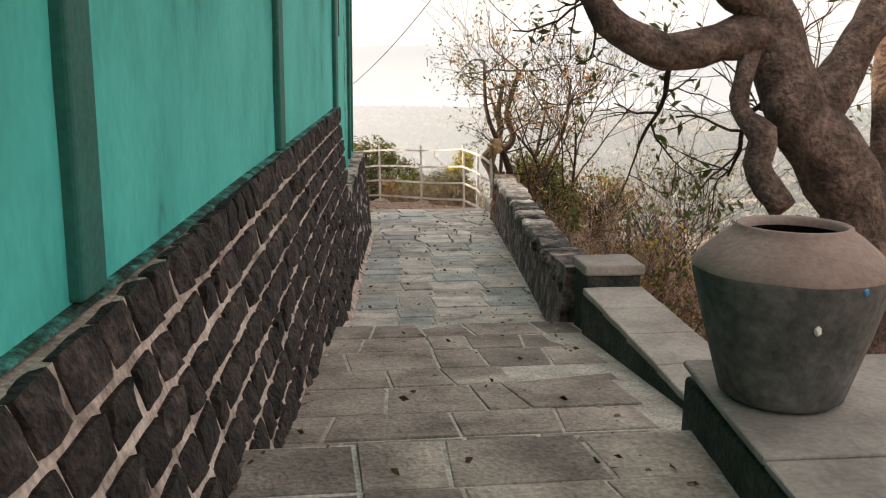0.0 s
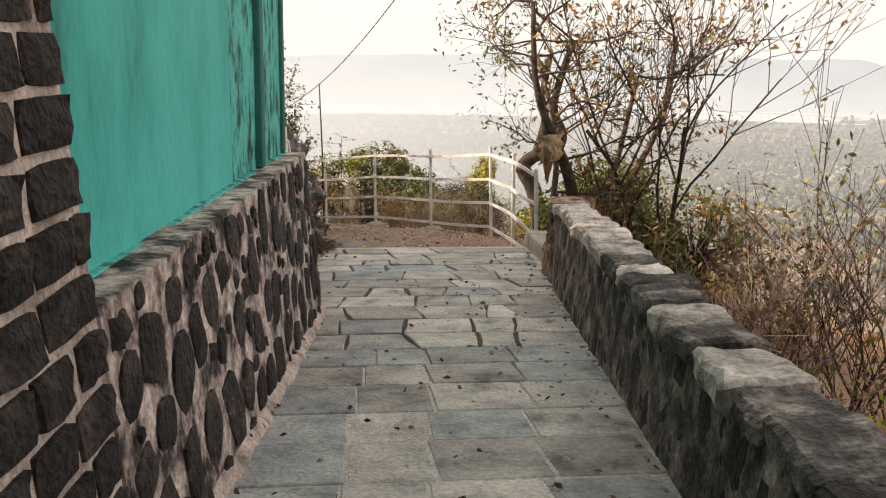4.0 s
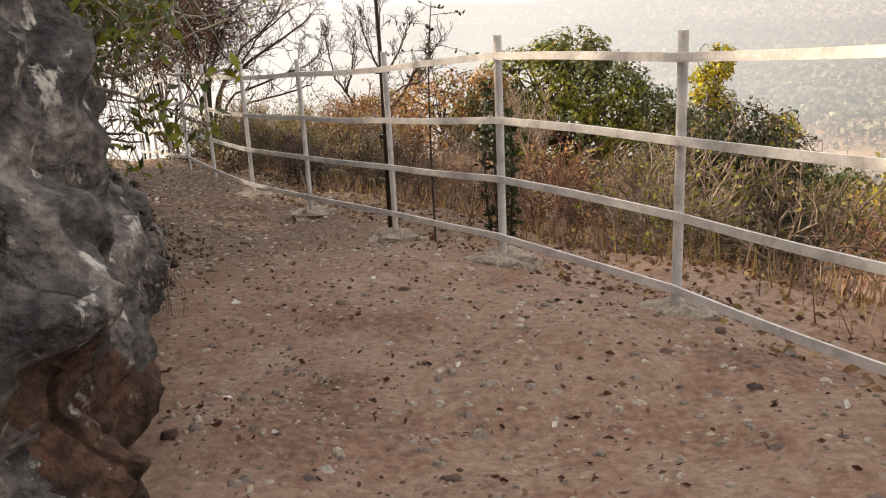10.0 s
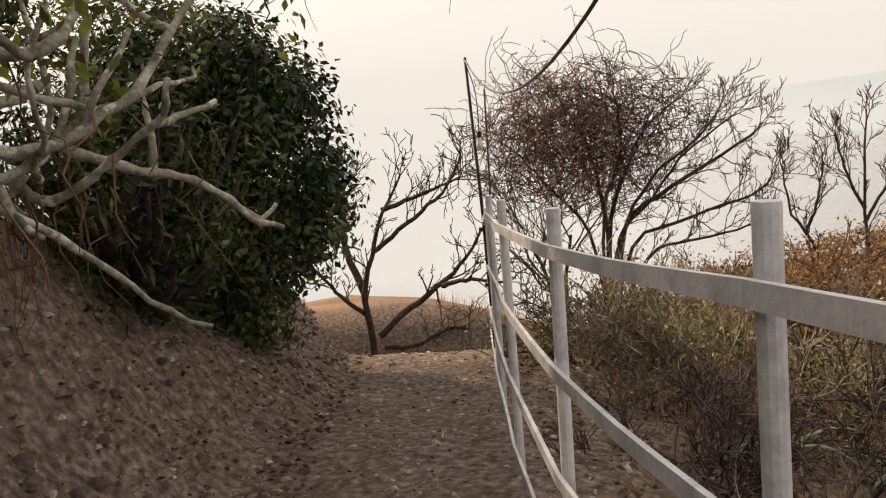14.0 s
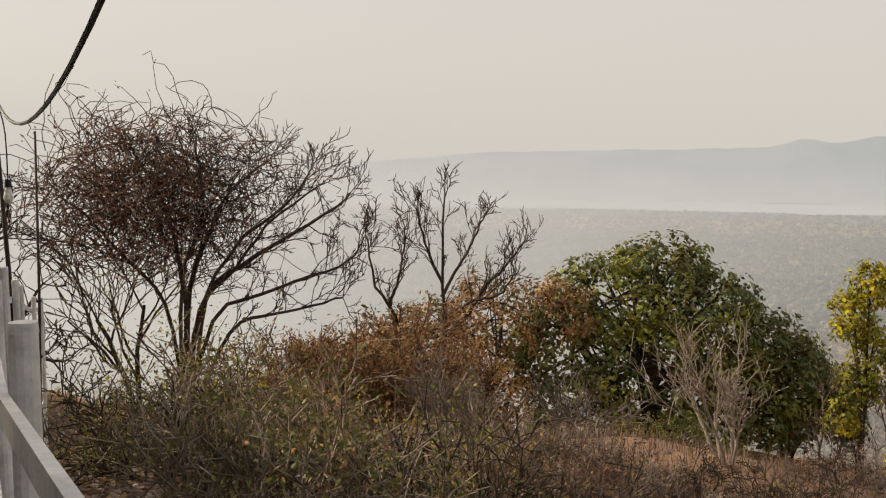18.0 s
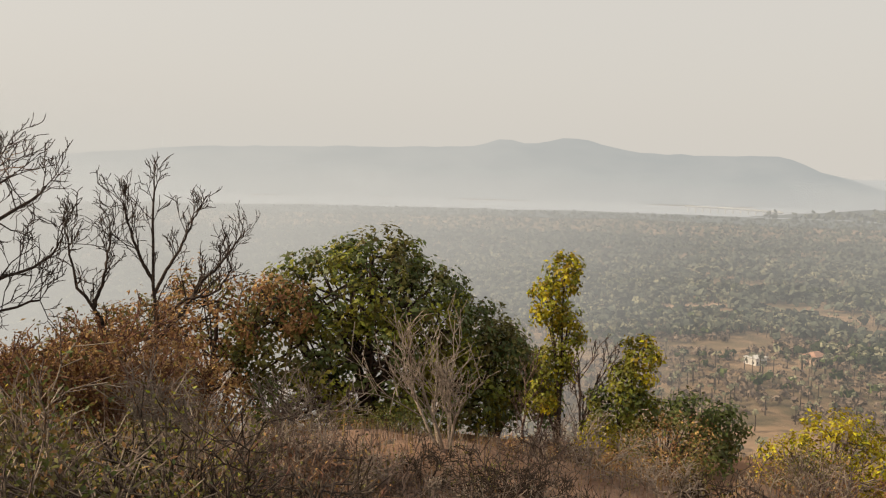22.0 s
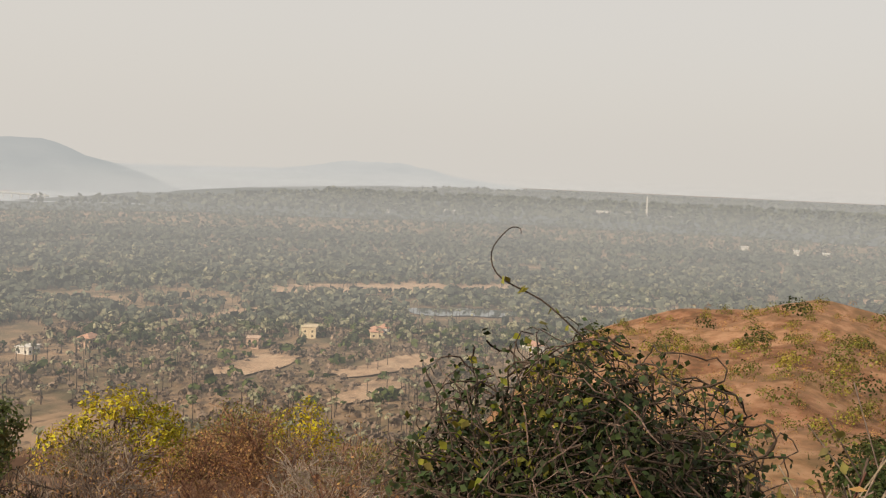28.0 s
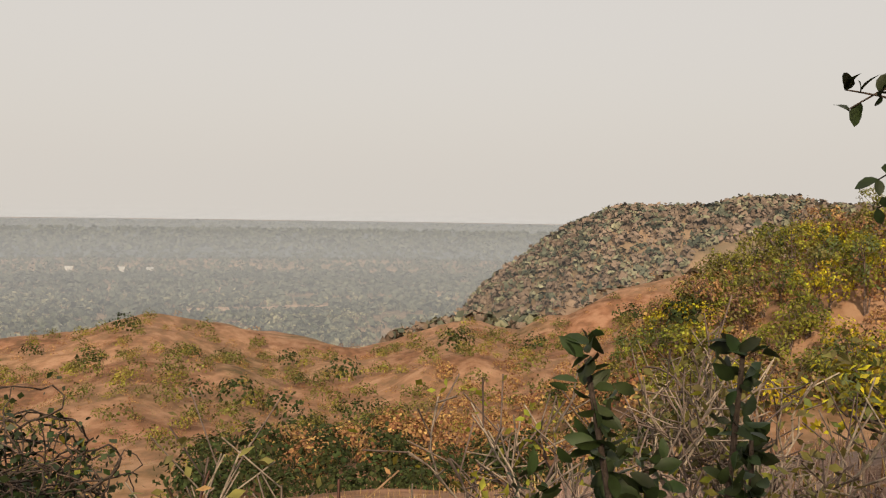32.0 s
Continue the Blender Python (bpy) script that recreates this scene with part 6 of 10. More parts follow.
def lobed_tree(name, loc, label, category, seed, lobes, leaf, mats, bark, trunk_r, dens=26.0, per=12, cl=0.34, group="", aspect=0.5, least=0.012, hollow=0.80):
    """A tree whose crown is several lobes (centre and radii, from the foot), each set with tufts of leaves that face outwards."""
    rng = np.random.default_rng(seed)
    t = empty(name, loc, label=label, category=category, group=group)
    C, N = [], []
    L = np.array(lobes, float)
    for q in L:
        c, r = q[:3], q[3:]
        n = int(dens * (r[0] * r[1] + r[0] * r[2] + r[1] * r[2]) / 3 * 4)
        d = rng.normal(0, 1, (n, 3))
        d /= np.linalg.norm(d, axis=1, keepdims=True)
        bump = vnoise(d[:, 0] * 2.3 + 5 + c[0], d[:, 1] * 2.3 + d[:, 2] * 2.9 + 5 + c[2], seed)
        f = hollow + 0.36 * (bump - 0.45) + rng.uniform(-0.10, 0.10, n)
        P = c + d * r * f[:, None]
        keep = (d[:, 2] > -0.75) & (rng.random(n) > 0.16)
        for o in L:
            if o is not q:
                keep &= (((P - o[:3]) / o[3:]) ** 2).sum(1) > 0.42
        C.append(P[keep])
        N.append((d / r)[keep] / np.linalg.norm((d / r)[keep], axis=1, keepdims=True))
    C, N = np.vstack(C), np.vstack(N)
    pick = (vnoise(C[:, 0] * 0.9 + 3, C[:, 2] * 0.9 + C[:, 1] * 0.5 + 3, seed + 1) * 0.7 + rng.uniform(0, 0.3, len(C))) * len(mats)
    for i, m in enumerate(mats):
        sel = np.clip(pick.astype(int), 0, len(mats) - 1) == i
        c, nn = np.repeat(C[sel], per, axis=0), np.repeat(N[sel], per, axis=0)
        n = len(c)
        if not n:
            continue
        o = rng.normal(0, 1, (n, 3))
        o /= np.linalg.norm(o, axis=1, keepdims=True)
        P = c + o * cl * rng.uniform(0.2, 1.0, (n, 1)) ** 0.6
        F = nn * 0.55 + o * 0.6 + rng.normal(0, 0.35, (n, 3)) + (0, 0, 0.3)
        F /= np.linalg.norm(F, axis=1, keepdims=True)
        d = np.cross(F, rng.normal(0, 1, (n, 3))) + (0, 0, -0.25)
        d /= np.linalg.norm(d, axis=1, keepdims=True)
        w = np.cross(F, d)
        le = leaf * rng.uniform(0.6, 1.35, (n, 1))
        mid = P + d * le * 0.45 + F * le * 0.06
        V = np.stack([P, mid + w * le * aspect * 0.5, P + d * le, mid - w * le * aspect * 0.5], 1).reshape(-1, 3)
        tagged(quads_mesh("crown" if i == 0 else "foliage", V, np.arange(4 * n).reshape(n, 4), m, t), kind="stuff")
    lines = []
    for k, q in enumerate(L):
        c = q[:3]
        foot = np.array([rng.uniform(-1, 1) * trunk_r * 2.5, rng.uniform(-1, 1) * trunk_r * 2.5, -0.4])
        P = spline([foot, foot * 0.5 + c * (0.22, 0.22, 0.45) + rng.normal(0, 0.12, 3), c * (0.7, 0.7, 0.85), c + (0, 0, q[5] * 0.3)], 12)
        lines_mesh("trunk" if k < 2 else "limb", [(P, np.linspace(trunk_r, trunk_r * 0.3, 12))], bark, t, 7)
        near = C[(((C - c) / q[3:]) ** 2).sum(1) < 1.4][::9][:26]
        for e in near:
            j = int(rng.integers(5, 12))
            lines.append((spline([P[j], P[j] * 0.4 + e * 0.6 + rng.normal(0, 0.1, 3) - (0, 0, 0.1), e], 6), np.linspace(trunk_r * 0.28, 0.01, 6)))
    lines_mesh("branchwork", lines, bark, t, 4, least=least)
    return t


def limbed(name, loc, label, category, seed, across, limbs, scale, r0, r1, twigs, bark, least=0.01, rise=0.7, depth=0.5):
    """A bare tree from main limbs drawn across its width (sideways, up), each with forking shoots that turn upwards."""
    rng = np.random.default_rng(seed)
    t = empty(name, loc, label=label, category=category)
    u = np.array([across[0], across[1], 0.0])
    w = np.array([-across[1], across[0], 0.0])
    tw, tips = [], []
    for k, pts in enumerate(limbs):
        sw = rng.uniform(-1, 1) * depth
        P = spline([u * a * scale + np.array([0, 0, b * scale]) + w * sw * (i / max(1, len(pts) - 1)) for i, (a, b) in enumerate(pts)], 16)
        P = P + rng.normal(0, 0.012, P.shape)
        big = r0 if k < 3 else r0 * 0.66
        R = np.linspace(big, r1, 16)
        lines_mesh("trunk" if k == 0 else "limb", [(P, R)], bark, t, 8)
        for j in range(5, 16):
            for _ in range(twigs[0] if j < 15 else 3):
                d = (P[min(j + 1, 15)] - P[j - 1])
                d = d / (np.linalg.norm(d) + 1e-9) * 0.7 + rng.normal(0, 0.55, 3) + (0, 0, rise)
                o, tp = grow(rng, P[j], d, rng.uniform(0.6, 1.15) * twigs[2], max(R[j] * 0.42, least * 1.6), 2, [twigs[1], 3], 0.7, 0.24, 0.19, shrink=0.55, first=0.25)
                tw += [(a[[0, 2, 3, 5]], b[[0, 2, 3, 5]]) for q in o for a, b in q]
                tips.append(tp)
    lines_mesh("twigwork", tw, bark, t, 4, least=least)
    return t, np.vstack(tips), u, w


rock_outcrop()


def at_ground(x, y, dz=0.0):
    return (x, y, gz(x, y) + dz)


# the old tree beside the urn
def old_tree():
    rng = np.random.default_rng(31)
    f = empty("tree", (1.6, -0.8, 1.2), label="gnarled old tree with lichen-patched brown bark and a sawn limb", category="tree")

    def limb(name, pts, r, n=18, sides=14, label="", lump=0.2):
        P = spline(pts, n) - np.array(f.location)
        R = np.interp(np.linspace(0, 1, n), np.linspace(0, 1, len(r)), r)
        bm = tube_bm(P, R, sides)
        for v in bm.verts:
            c = P[np.argmin(np.linalg.norm(P - np.array(v.co), axis=1))]
            q = v.co - Vector(c)
            v.co = Vector(c) + q * (1 + lump * noise.noise(v.co * 5) + 0.7 * lump * noise.noise(v.co * 11))
        part(name, bm, M["bark"], f, label, True)
    limb("trunk", [(1.75, -0.8, 1.0), (1.72, -0.82, 2.1), (1.55, -0.79, 2.67), (1.17, -0.74, 3.19), (1.06, -0.64, 3.62), (0.9, -0.57, 4.0), (0.8, -0.5, 4.6)], [0.30, 0.25, 0.23, 0.21, 0.18, 0.16, 0.12])
    limb("limb", [(1.05, -0.65, 3.66), (0.7, -0.7, 3.62), (0.27, -0.76, 3.54), (-0.08, -0.79, 3.68), (-0.28, -0.82, 3.95), (-0.4, -0.9, 4.5)], [0.15, 0.13, 0.12, 0.10, 0.085, 0.06], label="thick limb bent over the path")
    limb("limb", [(1.25, -0.75, 3.05), (1.43, -0.75, 3.34), (1.66, -0.7, 3.74), (1.9, -0.66, 4.3)], [0.15, 0.14, 0.12, 0.08])
    limb("limb", [(1.0, -0.6, 3.8), (0.62, -0.75, 3.95), (0.3, -0.85, 4.1), (0.0, -0.9, 4.6)], [0.12, 0.11, 0.09, 0.05])
    limb("sawn_limb", [(0.9, -0.7, 3.66), (0.83, -0.73, 3.5), (0.76, -0.8, 3.19), (0.86, -0.94, 3.02), (0.82, -0.98, 2.81), (0.93, -1.14, 2.58)], [0.06, 0.065, 0.06, 0.09, 0.085, 0.09], label="crooked limb with a sawn end")
    limb("stem", [(2.15, -0.5, 1.2), (2.05, -0.5, 2.4), (1.95, -0.5, 3.2), (1.9, -0.5, 4.4)], [0.13, 0.11, 0.09, 0.06])
    lv, tips = [], []
    for s, h, L in (((-0.2, -0.8, 3.85), (0.3, 0.9, -0.2), 0.9), ((0.3, -0.76, 3.5), (0.6, 0.8, -0.6), 0.8), ((0.8, -0.7, 3.4), (0.5, 1, -0.2), 1.2),
                    ((1.4, -0.75, 3.2), (0.8, 0.6, -0.2), 1.2), ((1.7, -0.7, 3.7), (0.9, 0.3, 0.1), 1.3), ((1.0, -0.6, 3.2), (-0.1, 1, 0.0), 1.2),
                    ((1.9, -0.5, 3.3), (0.8, 0.4, 0.0), 1.3), ((1.5, -0.8, 2.7), (0.5, 0.8, 0.3), 1.2)):
        o, tp = grow(rng, np.array(s) - np.array(f.location), h, L, 0.022, 3, [4, 4, 3], 0.8, 0.05, 0.2)
        lv += [x for q in o for x in q]
        tips.append(tp)
    lines_mesh("twigwork", lv, M["bark_dark"], f, 4)
    tips = np.vstack(tips)
    crown("crown", rng, tips[rng.random(len(tips)) < 0.16], 3, 0.06, 0.10, M["leaf_green"], f, 0.35)


old_tree()


def cloth_tree():
    """Bare tree at the wall's end, with a cloth tied round its stem."""
    rng = np.random.default_rng(5)
    f = empty("tree", (1.5, 9.6, 0.7), label="leaning bare-stemmed tree with rusty bark and a cloth tied round it", category="tree")
    o = np.array(f.location)
    stems = [[(1.62, 9.9, 0.5), (1.45, 9.5, 1.3), (1.2, 9.0, 1.85), (1.0, 8.8, 2.2), (0.8, 8.75, 2.7), (0.78, 8.9, 3.5)],
             [(1.7, 9.7, 0.5), (1.66, 9.4, 1.2), (1.75, 9.1, 1.9), (1.9, 9.0, 2.8)], [(1.55, 9.9, 0.5), (1.3, 9.9, 1.2), (1.25, 9.7, 2.1), (1.05, 9.9, 3.0)],
             [(1.8, 10.0, 0.5), (2.0, 9.6, 1.5), (2.3, 9.3, 2.4), (2.35, 9.2, 3.2)]]
    lines = []
    for i, s in enumerate(stems):
        P = spline(s, 12) - o
        lines.append((P, np.linspace(0.085 if i == 0 else 0.05, 0.02, 12)))
        part("trunk" if i == 0 else "stem", tube_bm(P, lines[-1][1], 10), M["bark"] if i else M["bark_dark"], f, smooth=True)
    tw, tips = [], []
    for P, R in lines:
        for j in (3, 5, 7, 8, 9, 10, 11):
            d = rng.normal(0, 1, 3)
            d[0], d[2] = abs(d[0]) if j < 9 else d[0], abs(d[2]) * 0.6
            q, tp = grow(rng, P[j], d, rng.uniform(0.5, 0.95), 0.014, 2, [5, 4], 0.8, 0.15, 0.2)
            tw += [x for y in q for x in y]
            tips.append(tp)
    lines_mesh("twigwork", tw, M["bark_dark"], f, 4)
    tips = np.vstack(tips)
    crown("crown", rng, tips[rng.random(len(tips)) < 0.4], 3, 0.05, 0.06, M["leaf_green"], f, 0.4)
    crown("foliage", rng, tips[rng.random(len(tips)) < 0.25], 3, 0.06, 0.085, M["leaf_rust"], f, 0.4)
    # bundle of red dry stems round the foot
    st = []
    for _ in range(46):
        a = np.array([rng.uniform(1.42, 1.8), rng.uniform(8.5, 9.6), rng.uniform(0.55, 0.75)])
        b = a + np.array([rng.normal(0.02, 0.10), rng.normal(-0.06, 0.12), rng.uniform(0.5, 1.15)])
        st.append((spline([a - o, (a + b) / 2 + rng.normal(0, 0.03, 3) - o, b - o], 5), np.linspace(0.009, 0.003, 5)))
    lines_mesh("shootwork", st, M["twig_red"], f, 4, "rust-red dry shoots")
    # cloth: folded strip wound round the stem, with a hanging end
    c = empty("tied_cloth", (0.97, 8.74, 2.1), label="dusty ochre cloth knotted round the leaning stem", category="cloth")
    bm = bmesh.new()
    n, k = 26, 9
    rows = []
    for i in range(n):
        a = 2 * math.pi * i / n
        rows.append([bm.verts.new((math.cos(a) * (0.105 + 0.022 * math.sin(j * 2.1 + a * 3) + 0.012 * math.sin(a * 7 + j)), math.sin(a) * (0.10 + 0.022 * math.sin(j * 1.7 + a * 2) + 0.012 * math.sin(a * 6 - j)),
                                   (j / (k - 1) - 0.5) * 0.26 + 0.02 * math.sin(a * 2) + 0.04 * math.cos(a))) for j in range(k)])
    for i in range(n):
        for j in range(k - 1):
            bm.faces.new((rows[i][j], rows[(i + 1) % n][j], rows[(i + 1) % n][j + 1], rows[i][j + 1]))
    part("wrap", bm, M["tan_cloth"], c, smooth=True)
    bm = bmesh.new()
    rows = []
    for i in range(12):
        t = i / 11
        w = 0.055 - 0.025 * t + 0.012 * math.sin(t * 5)
        rows.append([bm.verts.new((-0.05 + w * (u - 0.5) * 2, -0.115 - 0.03 * math.sin(u * 13 + t * 2) + 0.05 * t, 0.0 - 0.34 * t + 0.03 * math.sin(u * 7))) for u in np.linspace(0, 1, 9)])
    for a, b in zip(rows, rows[1:]):
        for j in range(8):
            bm.faces.new((a[j], a[j + 1], b[j + 1], b[j]))
    bmesh.ops.solidify(bm, geom=list(bm.faces), thickness=0.006)
    part("hanging_end", bm, M["tan_cloth"], c, smooth=True)
    g = empty("tree", (2.2, 14.0, 0.2), label="dark crooked tree trunk looping up behind the fence corner", category="tree")
    o = np.array(g.location)
    P = spline([(2.10, 14.03, -0.4), (2.05, 14.03, 0.5), (1.92, 14.07, 1.04), (1.77, 14.13, 1.34), (1.96, 14.06, 1.54), (2.23, 13.96, 1.61), (2.34, 13.91, 1.89), (2.19, 13.97, 2.34), (2.45, 13.9, 3.3)], 26) - o
    part("trunk", tube_bm(P, np.interp(np.linspace(0, 1, 26), [0, 0.35, 0.5, 1], [0.13, 0.125, 0.10, 0.05]), 12), M["bark_dark"], g, smooth=True)
    P2 = spline([(1.95, 14.06, 1.5), (2.04, 14.03, 1.84), (2.08, 14.02, 2.13), (2.02, 14.04, 2.41), (2.12, 14.0, 3.1)], 14) - o
    part("limb", tube_bm(P2, np.linspace(0.09, 0.045, 14), 10), M["bark_dark"], g, smooth=True)
    tw, tips = [], []
    for j in (17, 19, 21, 23, 25, 25, 25):
        d = rng.normal(0, 1, 3)
        d[2] = abs(d[2]) * 0.5
        q, tp = grow(rng, P[j], d, rng.uniform(0.8, 1.3), 0.02, 2, [5, 4], 0.8, 0.1, 0.2)
        tw += [x for y in q for x in y]
        tips.append(tp)
    lines_mesh("twigwork", tw, M["bark_dark"], g, 4)
    crown("crown", rng, np.vstack(tips), 3, 0.08, 0.09, M["leaf_green"], g, 0.4)


cloth_tree()

# shrubs behind the low wall
LG, LO, LY, LL, LD, LR = (M[k] for k in ("leaf_green", "leaf_olive", "leaf_yellow", "leaf_lime", "leaf_dry", "leaf_rust"))
for i, (x, y, L, bark, lv) in enumerate((
        (1.5, -0.1, 0.75, "twig_pink", ((LD, 0.3, 2, 0.04, 0.05, 0.5), (LO, 0.15, 3, 0.05, 0.06, 0.5))),
        (1.35, 1.5, 0.7, "twig_pink", ((LR, 0.3, 2, 0.05, 0.05, 0.5),)),
        (2.1, 2.4, 1.0, "twig_pink", ((LO, 0.35, 2, 0.06, 0.07, 0.5), (LD, 0.2, 2, 0.05, 0.05, 0.5))),
        (1.75, 4.0, 0.85, "twig_pink", ((LR, 0.35, 2, 0.05, 0.06, 0.5), (LY, 0.08, 3, 0.05, 0.07, 0.5))),
        (2.5, 5.2, 1.05, "twig_pink", ((LO, 0.3, 2, 0.06, 0.07, 0.5), (LL, 0.15, 3, 0.05, 0.06, 0.5))),
        (1.7, 6.2, 0.85, "twig_pink", ((LD, 0.4, 2, 0.05, 0.06, 0.5), (LO, 0.2, 2, 0.05, 0.06, 0.5))),
        (2.5, 7.3, 0.8, "twig_pink", ((LR, 0.4, 2, 0.05, 0.06, 0.5), (LO, 0.2, 2, 0.05, 0.06, 0.5))),
        (3.2, 3.4, 1.1, "twig_pink", ((LO, 0.3, 3, 0.07, 0.07, 0.5),)),
        (2.9, 7.4, 1.1, "twig_pink", ((LO, 0.25, 3, 0.07, 0.07, 0.5), (LD, 0.2, 2, 0.06, 0.06, 0.5))),
        (1.5, -1.6, 0.7, "twig_pink", ((LO, 0.3, 2, 0.05, 0.06, 0.5),)),
        (3.0, 0.6, 1.0, "twig_pink", ((LL, 0.3, 3, 0.06, 0.07, 0.5),)))):
    woody("shrub", at_ground(x, y), "leggy half-bare shrub with thin dry twigs behind the low wall", "shrub", 100 + i, 5, [5, 4, 3], L, 0.016, 3, M[bark], lv,
          "shrubs behind the low wall", 0.55, spread=0.75, up=0.22, wob=0.16)
# taller saplings rising over the wall
for i, (x, y, L, leafm, share) in enumerate(((3.3, 6.9, 2.2, LO, 0.35), (2.3, 1.9, 1.9, LG, 0.3), (2.2, 9.6, 2.1, LR, 0.5), (3.6, 2.6, 2.0, LO, 0.3), (2.6, -0.6, 1.9, LO, 0.35), (2.8, 6.2, 1.9, LO, 0.35))):
    woody("sapling", at_ground(x, y), "slender sapling with sparse olive leaves against the pale sky", "tree", 130 + i, 2, [6, 5, 4], L, 0.035, 3, M["bark"] if i % 2 else M["bark_dark"],
          ((leafm, share, 2, 0.07, 0.085, 0.42), (LD, 0.1, 2, 0.06, 0.06, 0.45)), "saplings behind the low wall", 0.3, spread=0.7, up=0.3, wob=0.13, first=0.4)
# leafy bushes just outside the fence corner
for i, (x, y, s, m) in enumerate(((2.2, 11.2, (0.9, 0.9, 1.7), (LG, LO)), (2.05, 10.2, (0.55, 0.9, 1.9), (LG, LL, LG)), (2.2, 9.3, (0.5, 0.6, 1.3), (LG, LO)), (2.5, 12.9, (0.9, 0.9, 1.5), (LG, LL)), (3.6, 11.4, (1.0, 1.2, 1.7), (LG, LR)), (3.5, 14.6, (1.2, 1.2, 1.2), (LO, LR)), (2.9, 16.2, (1.0, 1.0, 0.9), (LG, LO, LY)))):
    leafy_mass("bush", at_ground(x, y, -0.15), "dense green bush pressing against the outside of the fence", "bush", 150 + i, s, 120, 16, 0.085, m, M["bark_dark"], 0.14, "bushes outside the fence", 0.03)
# thin shrubs down the slope outside the fence
# close below the fence, darker bark and leaf colours stand in for shadow
for i, (x, y, L, bark, lv) in enumerate((
        (1.6, 18.2, 0.7, "twig_dry", ((LO, 0.3, 3, 0.05, 0.06, 0.5),)), (0.7, 18.9, 0.75, "twig_dry", ((LL, 0.3, 2, 0.05, 0.05, 0.5),)),
        (-0.2, 20.3, 0.7, "twig_red", ((LR, 0.3, 2, 0.05, 0.05, 0.5),)), (1.2, 20.4, 0.85, "twig_dry", ((LO, 0.35, 3, 0.05, 0.06, 0.5),)),
        (-3.9, 25.0, 0.8, "twig_dry", ((LO, 0.5, 3, 0.06, 0.045, 0.5), (LG, 0.3, 3, 0.06, 0.045, 0.5), (LR, 0.3, 2, 0.06, 0.045, 0.5))), (-4.9, 26.4, 0.95, "twig_dry", ((LO, 0.45, 4, 0.07, 0.045, 0.5), (LG, 0.3, 3, 0.07, 0.045, 0.5), (LY, 0.08, 2, 0.07, 0.045, 0.5))),
        (-6.2, 27.6, 1.0, "twig_dry", ((LO, 0.6, 4, 0.07, 0.045, 0.5), (LL, 0.2, 3, 0.07, 0.045, 0.5), (LY, 0.2, 3, 0.07, 0.045, 0.5))), (-3.6, 27.2, 0.9, "twig_dry", ((LL, 0.35, 3, 0.07, 0.05, 0.5),)),
        (-5.2, 28.6, 1.1, "twig_dry", ((LO, 0.5, 4, 0.07, 0.05, 0.5), (LL, 0.22, 3, 0.07, 0.05, 0.5), (LY, 0.2, 3, 0.07, 0.05, 0.5))), (-6.6, 29.8, 1.2, "twig_dry", ((LO, 0.6, 4, 0.08, 0.05, 0.5), (LL, 0.2, 3, 0.08, 0.05, 0.5))), (-4.2, 30.2, 1.1, "twig_dry", ((LO, 0.6, 4, 0.08, 0.05, 0.5), (LR, 0.2, 3, 0.08, 0.05, 0.5))), (-2.6, 28.9, 1.0, "twig_red", ((LR, 0.4, 3, 0.08, 0.05, 0.5),)), (-8.0, 30.9, 1.1, "twig_dry", ((LO, 0.5, 4, 0.08, 0.055, 0.5), (LL, 0.22, 3, 0.08, 0.055, 0.5), (LY, 0.25, 3, 0.08, 0.055, 0.5))), (-2.3, 25.8, 0.7, "bark_dark", ()), (-1.3, 26.6, 0.7, "bark", ()),
        (-0.3, 27.4, 0.75, "bark_grey", ()), (0.9, 28.2, 0.7, "twig_red", ((LR, 0.2, 2, 0.05, 0.05, 0.5),)), (2.2, 27.6, 0.8, "twig_dry", ((LR, 0.2, 2, 0.05, 0.05, 0.5),)),
        (3.8, 27.2, 0.9, "twig_red", ((LR, 0.3, 2, 0.06, 0.05, 0.5),)), (5.4, 26.8, 0.9, "twig_red", ((LR, 0.3, 2, 0.06, 0.05, 0.5),)), (-3.0, 23.6, 0.55, "bark_dark", ()), (-1.7, 23.9, 0.55, "bark", ()), (-4.6, 24.7, 0.6, "twig_dry", ((LO, 0.4, 3, 0.05, 0.035, 0.5),)), (-3.6, 23.2, 0.5, "bark", ()), (-2.4, 24.6, 0.6, "bark_dark", ()), (-1.0, 24.6, 0.6, "bark", ((LO, 0.2, 3, 0.05, 0.035, 0.5),)), (-5.6, 26.2, 0.7, "bark_dark", ((LO, 0.5, 3, 0.05, 0.04, 0.5),)), (-4.4, 25.6, 0.7, "bark", ((LO, 0.5, 3, 0.05, 0.04, 0.5),)), (0.2, 24.9, 0.6, "bark", ()), (-3.2, 25.6, 0.7, "bark_dark", ((LO, 0.3, 3, 0.05, 0.04, 0.5),)))):
    woody("shrub", at_ground(x, y), "low dry shrub of tangled twigs on the slope below the fence", "shrub", 200 + i, 6, [5, 5, 3], L, 0.018, 3, M[bark], lv,
          "shrubs on the slope", 0.85, 0.0042, spread=0.85, up=0.12, wob=0.2)
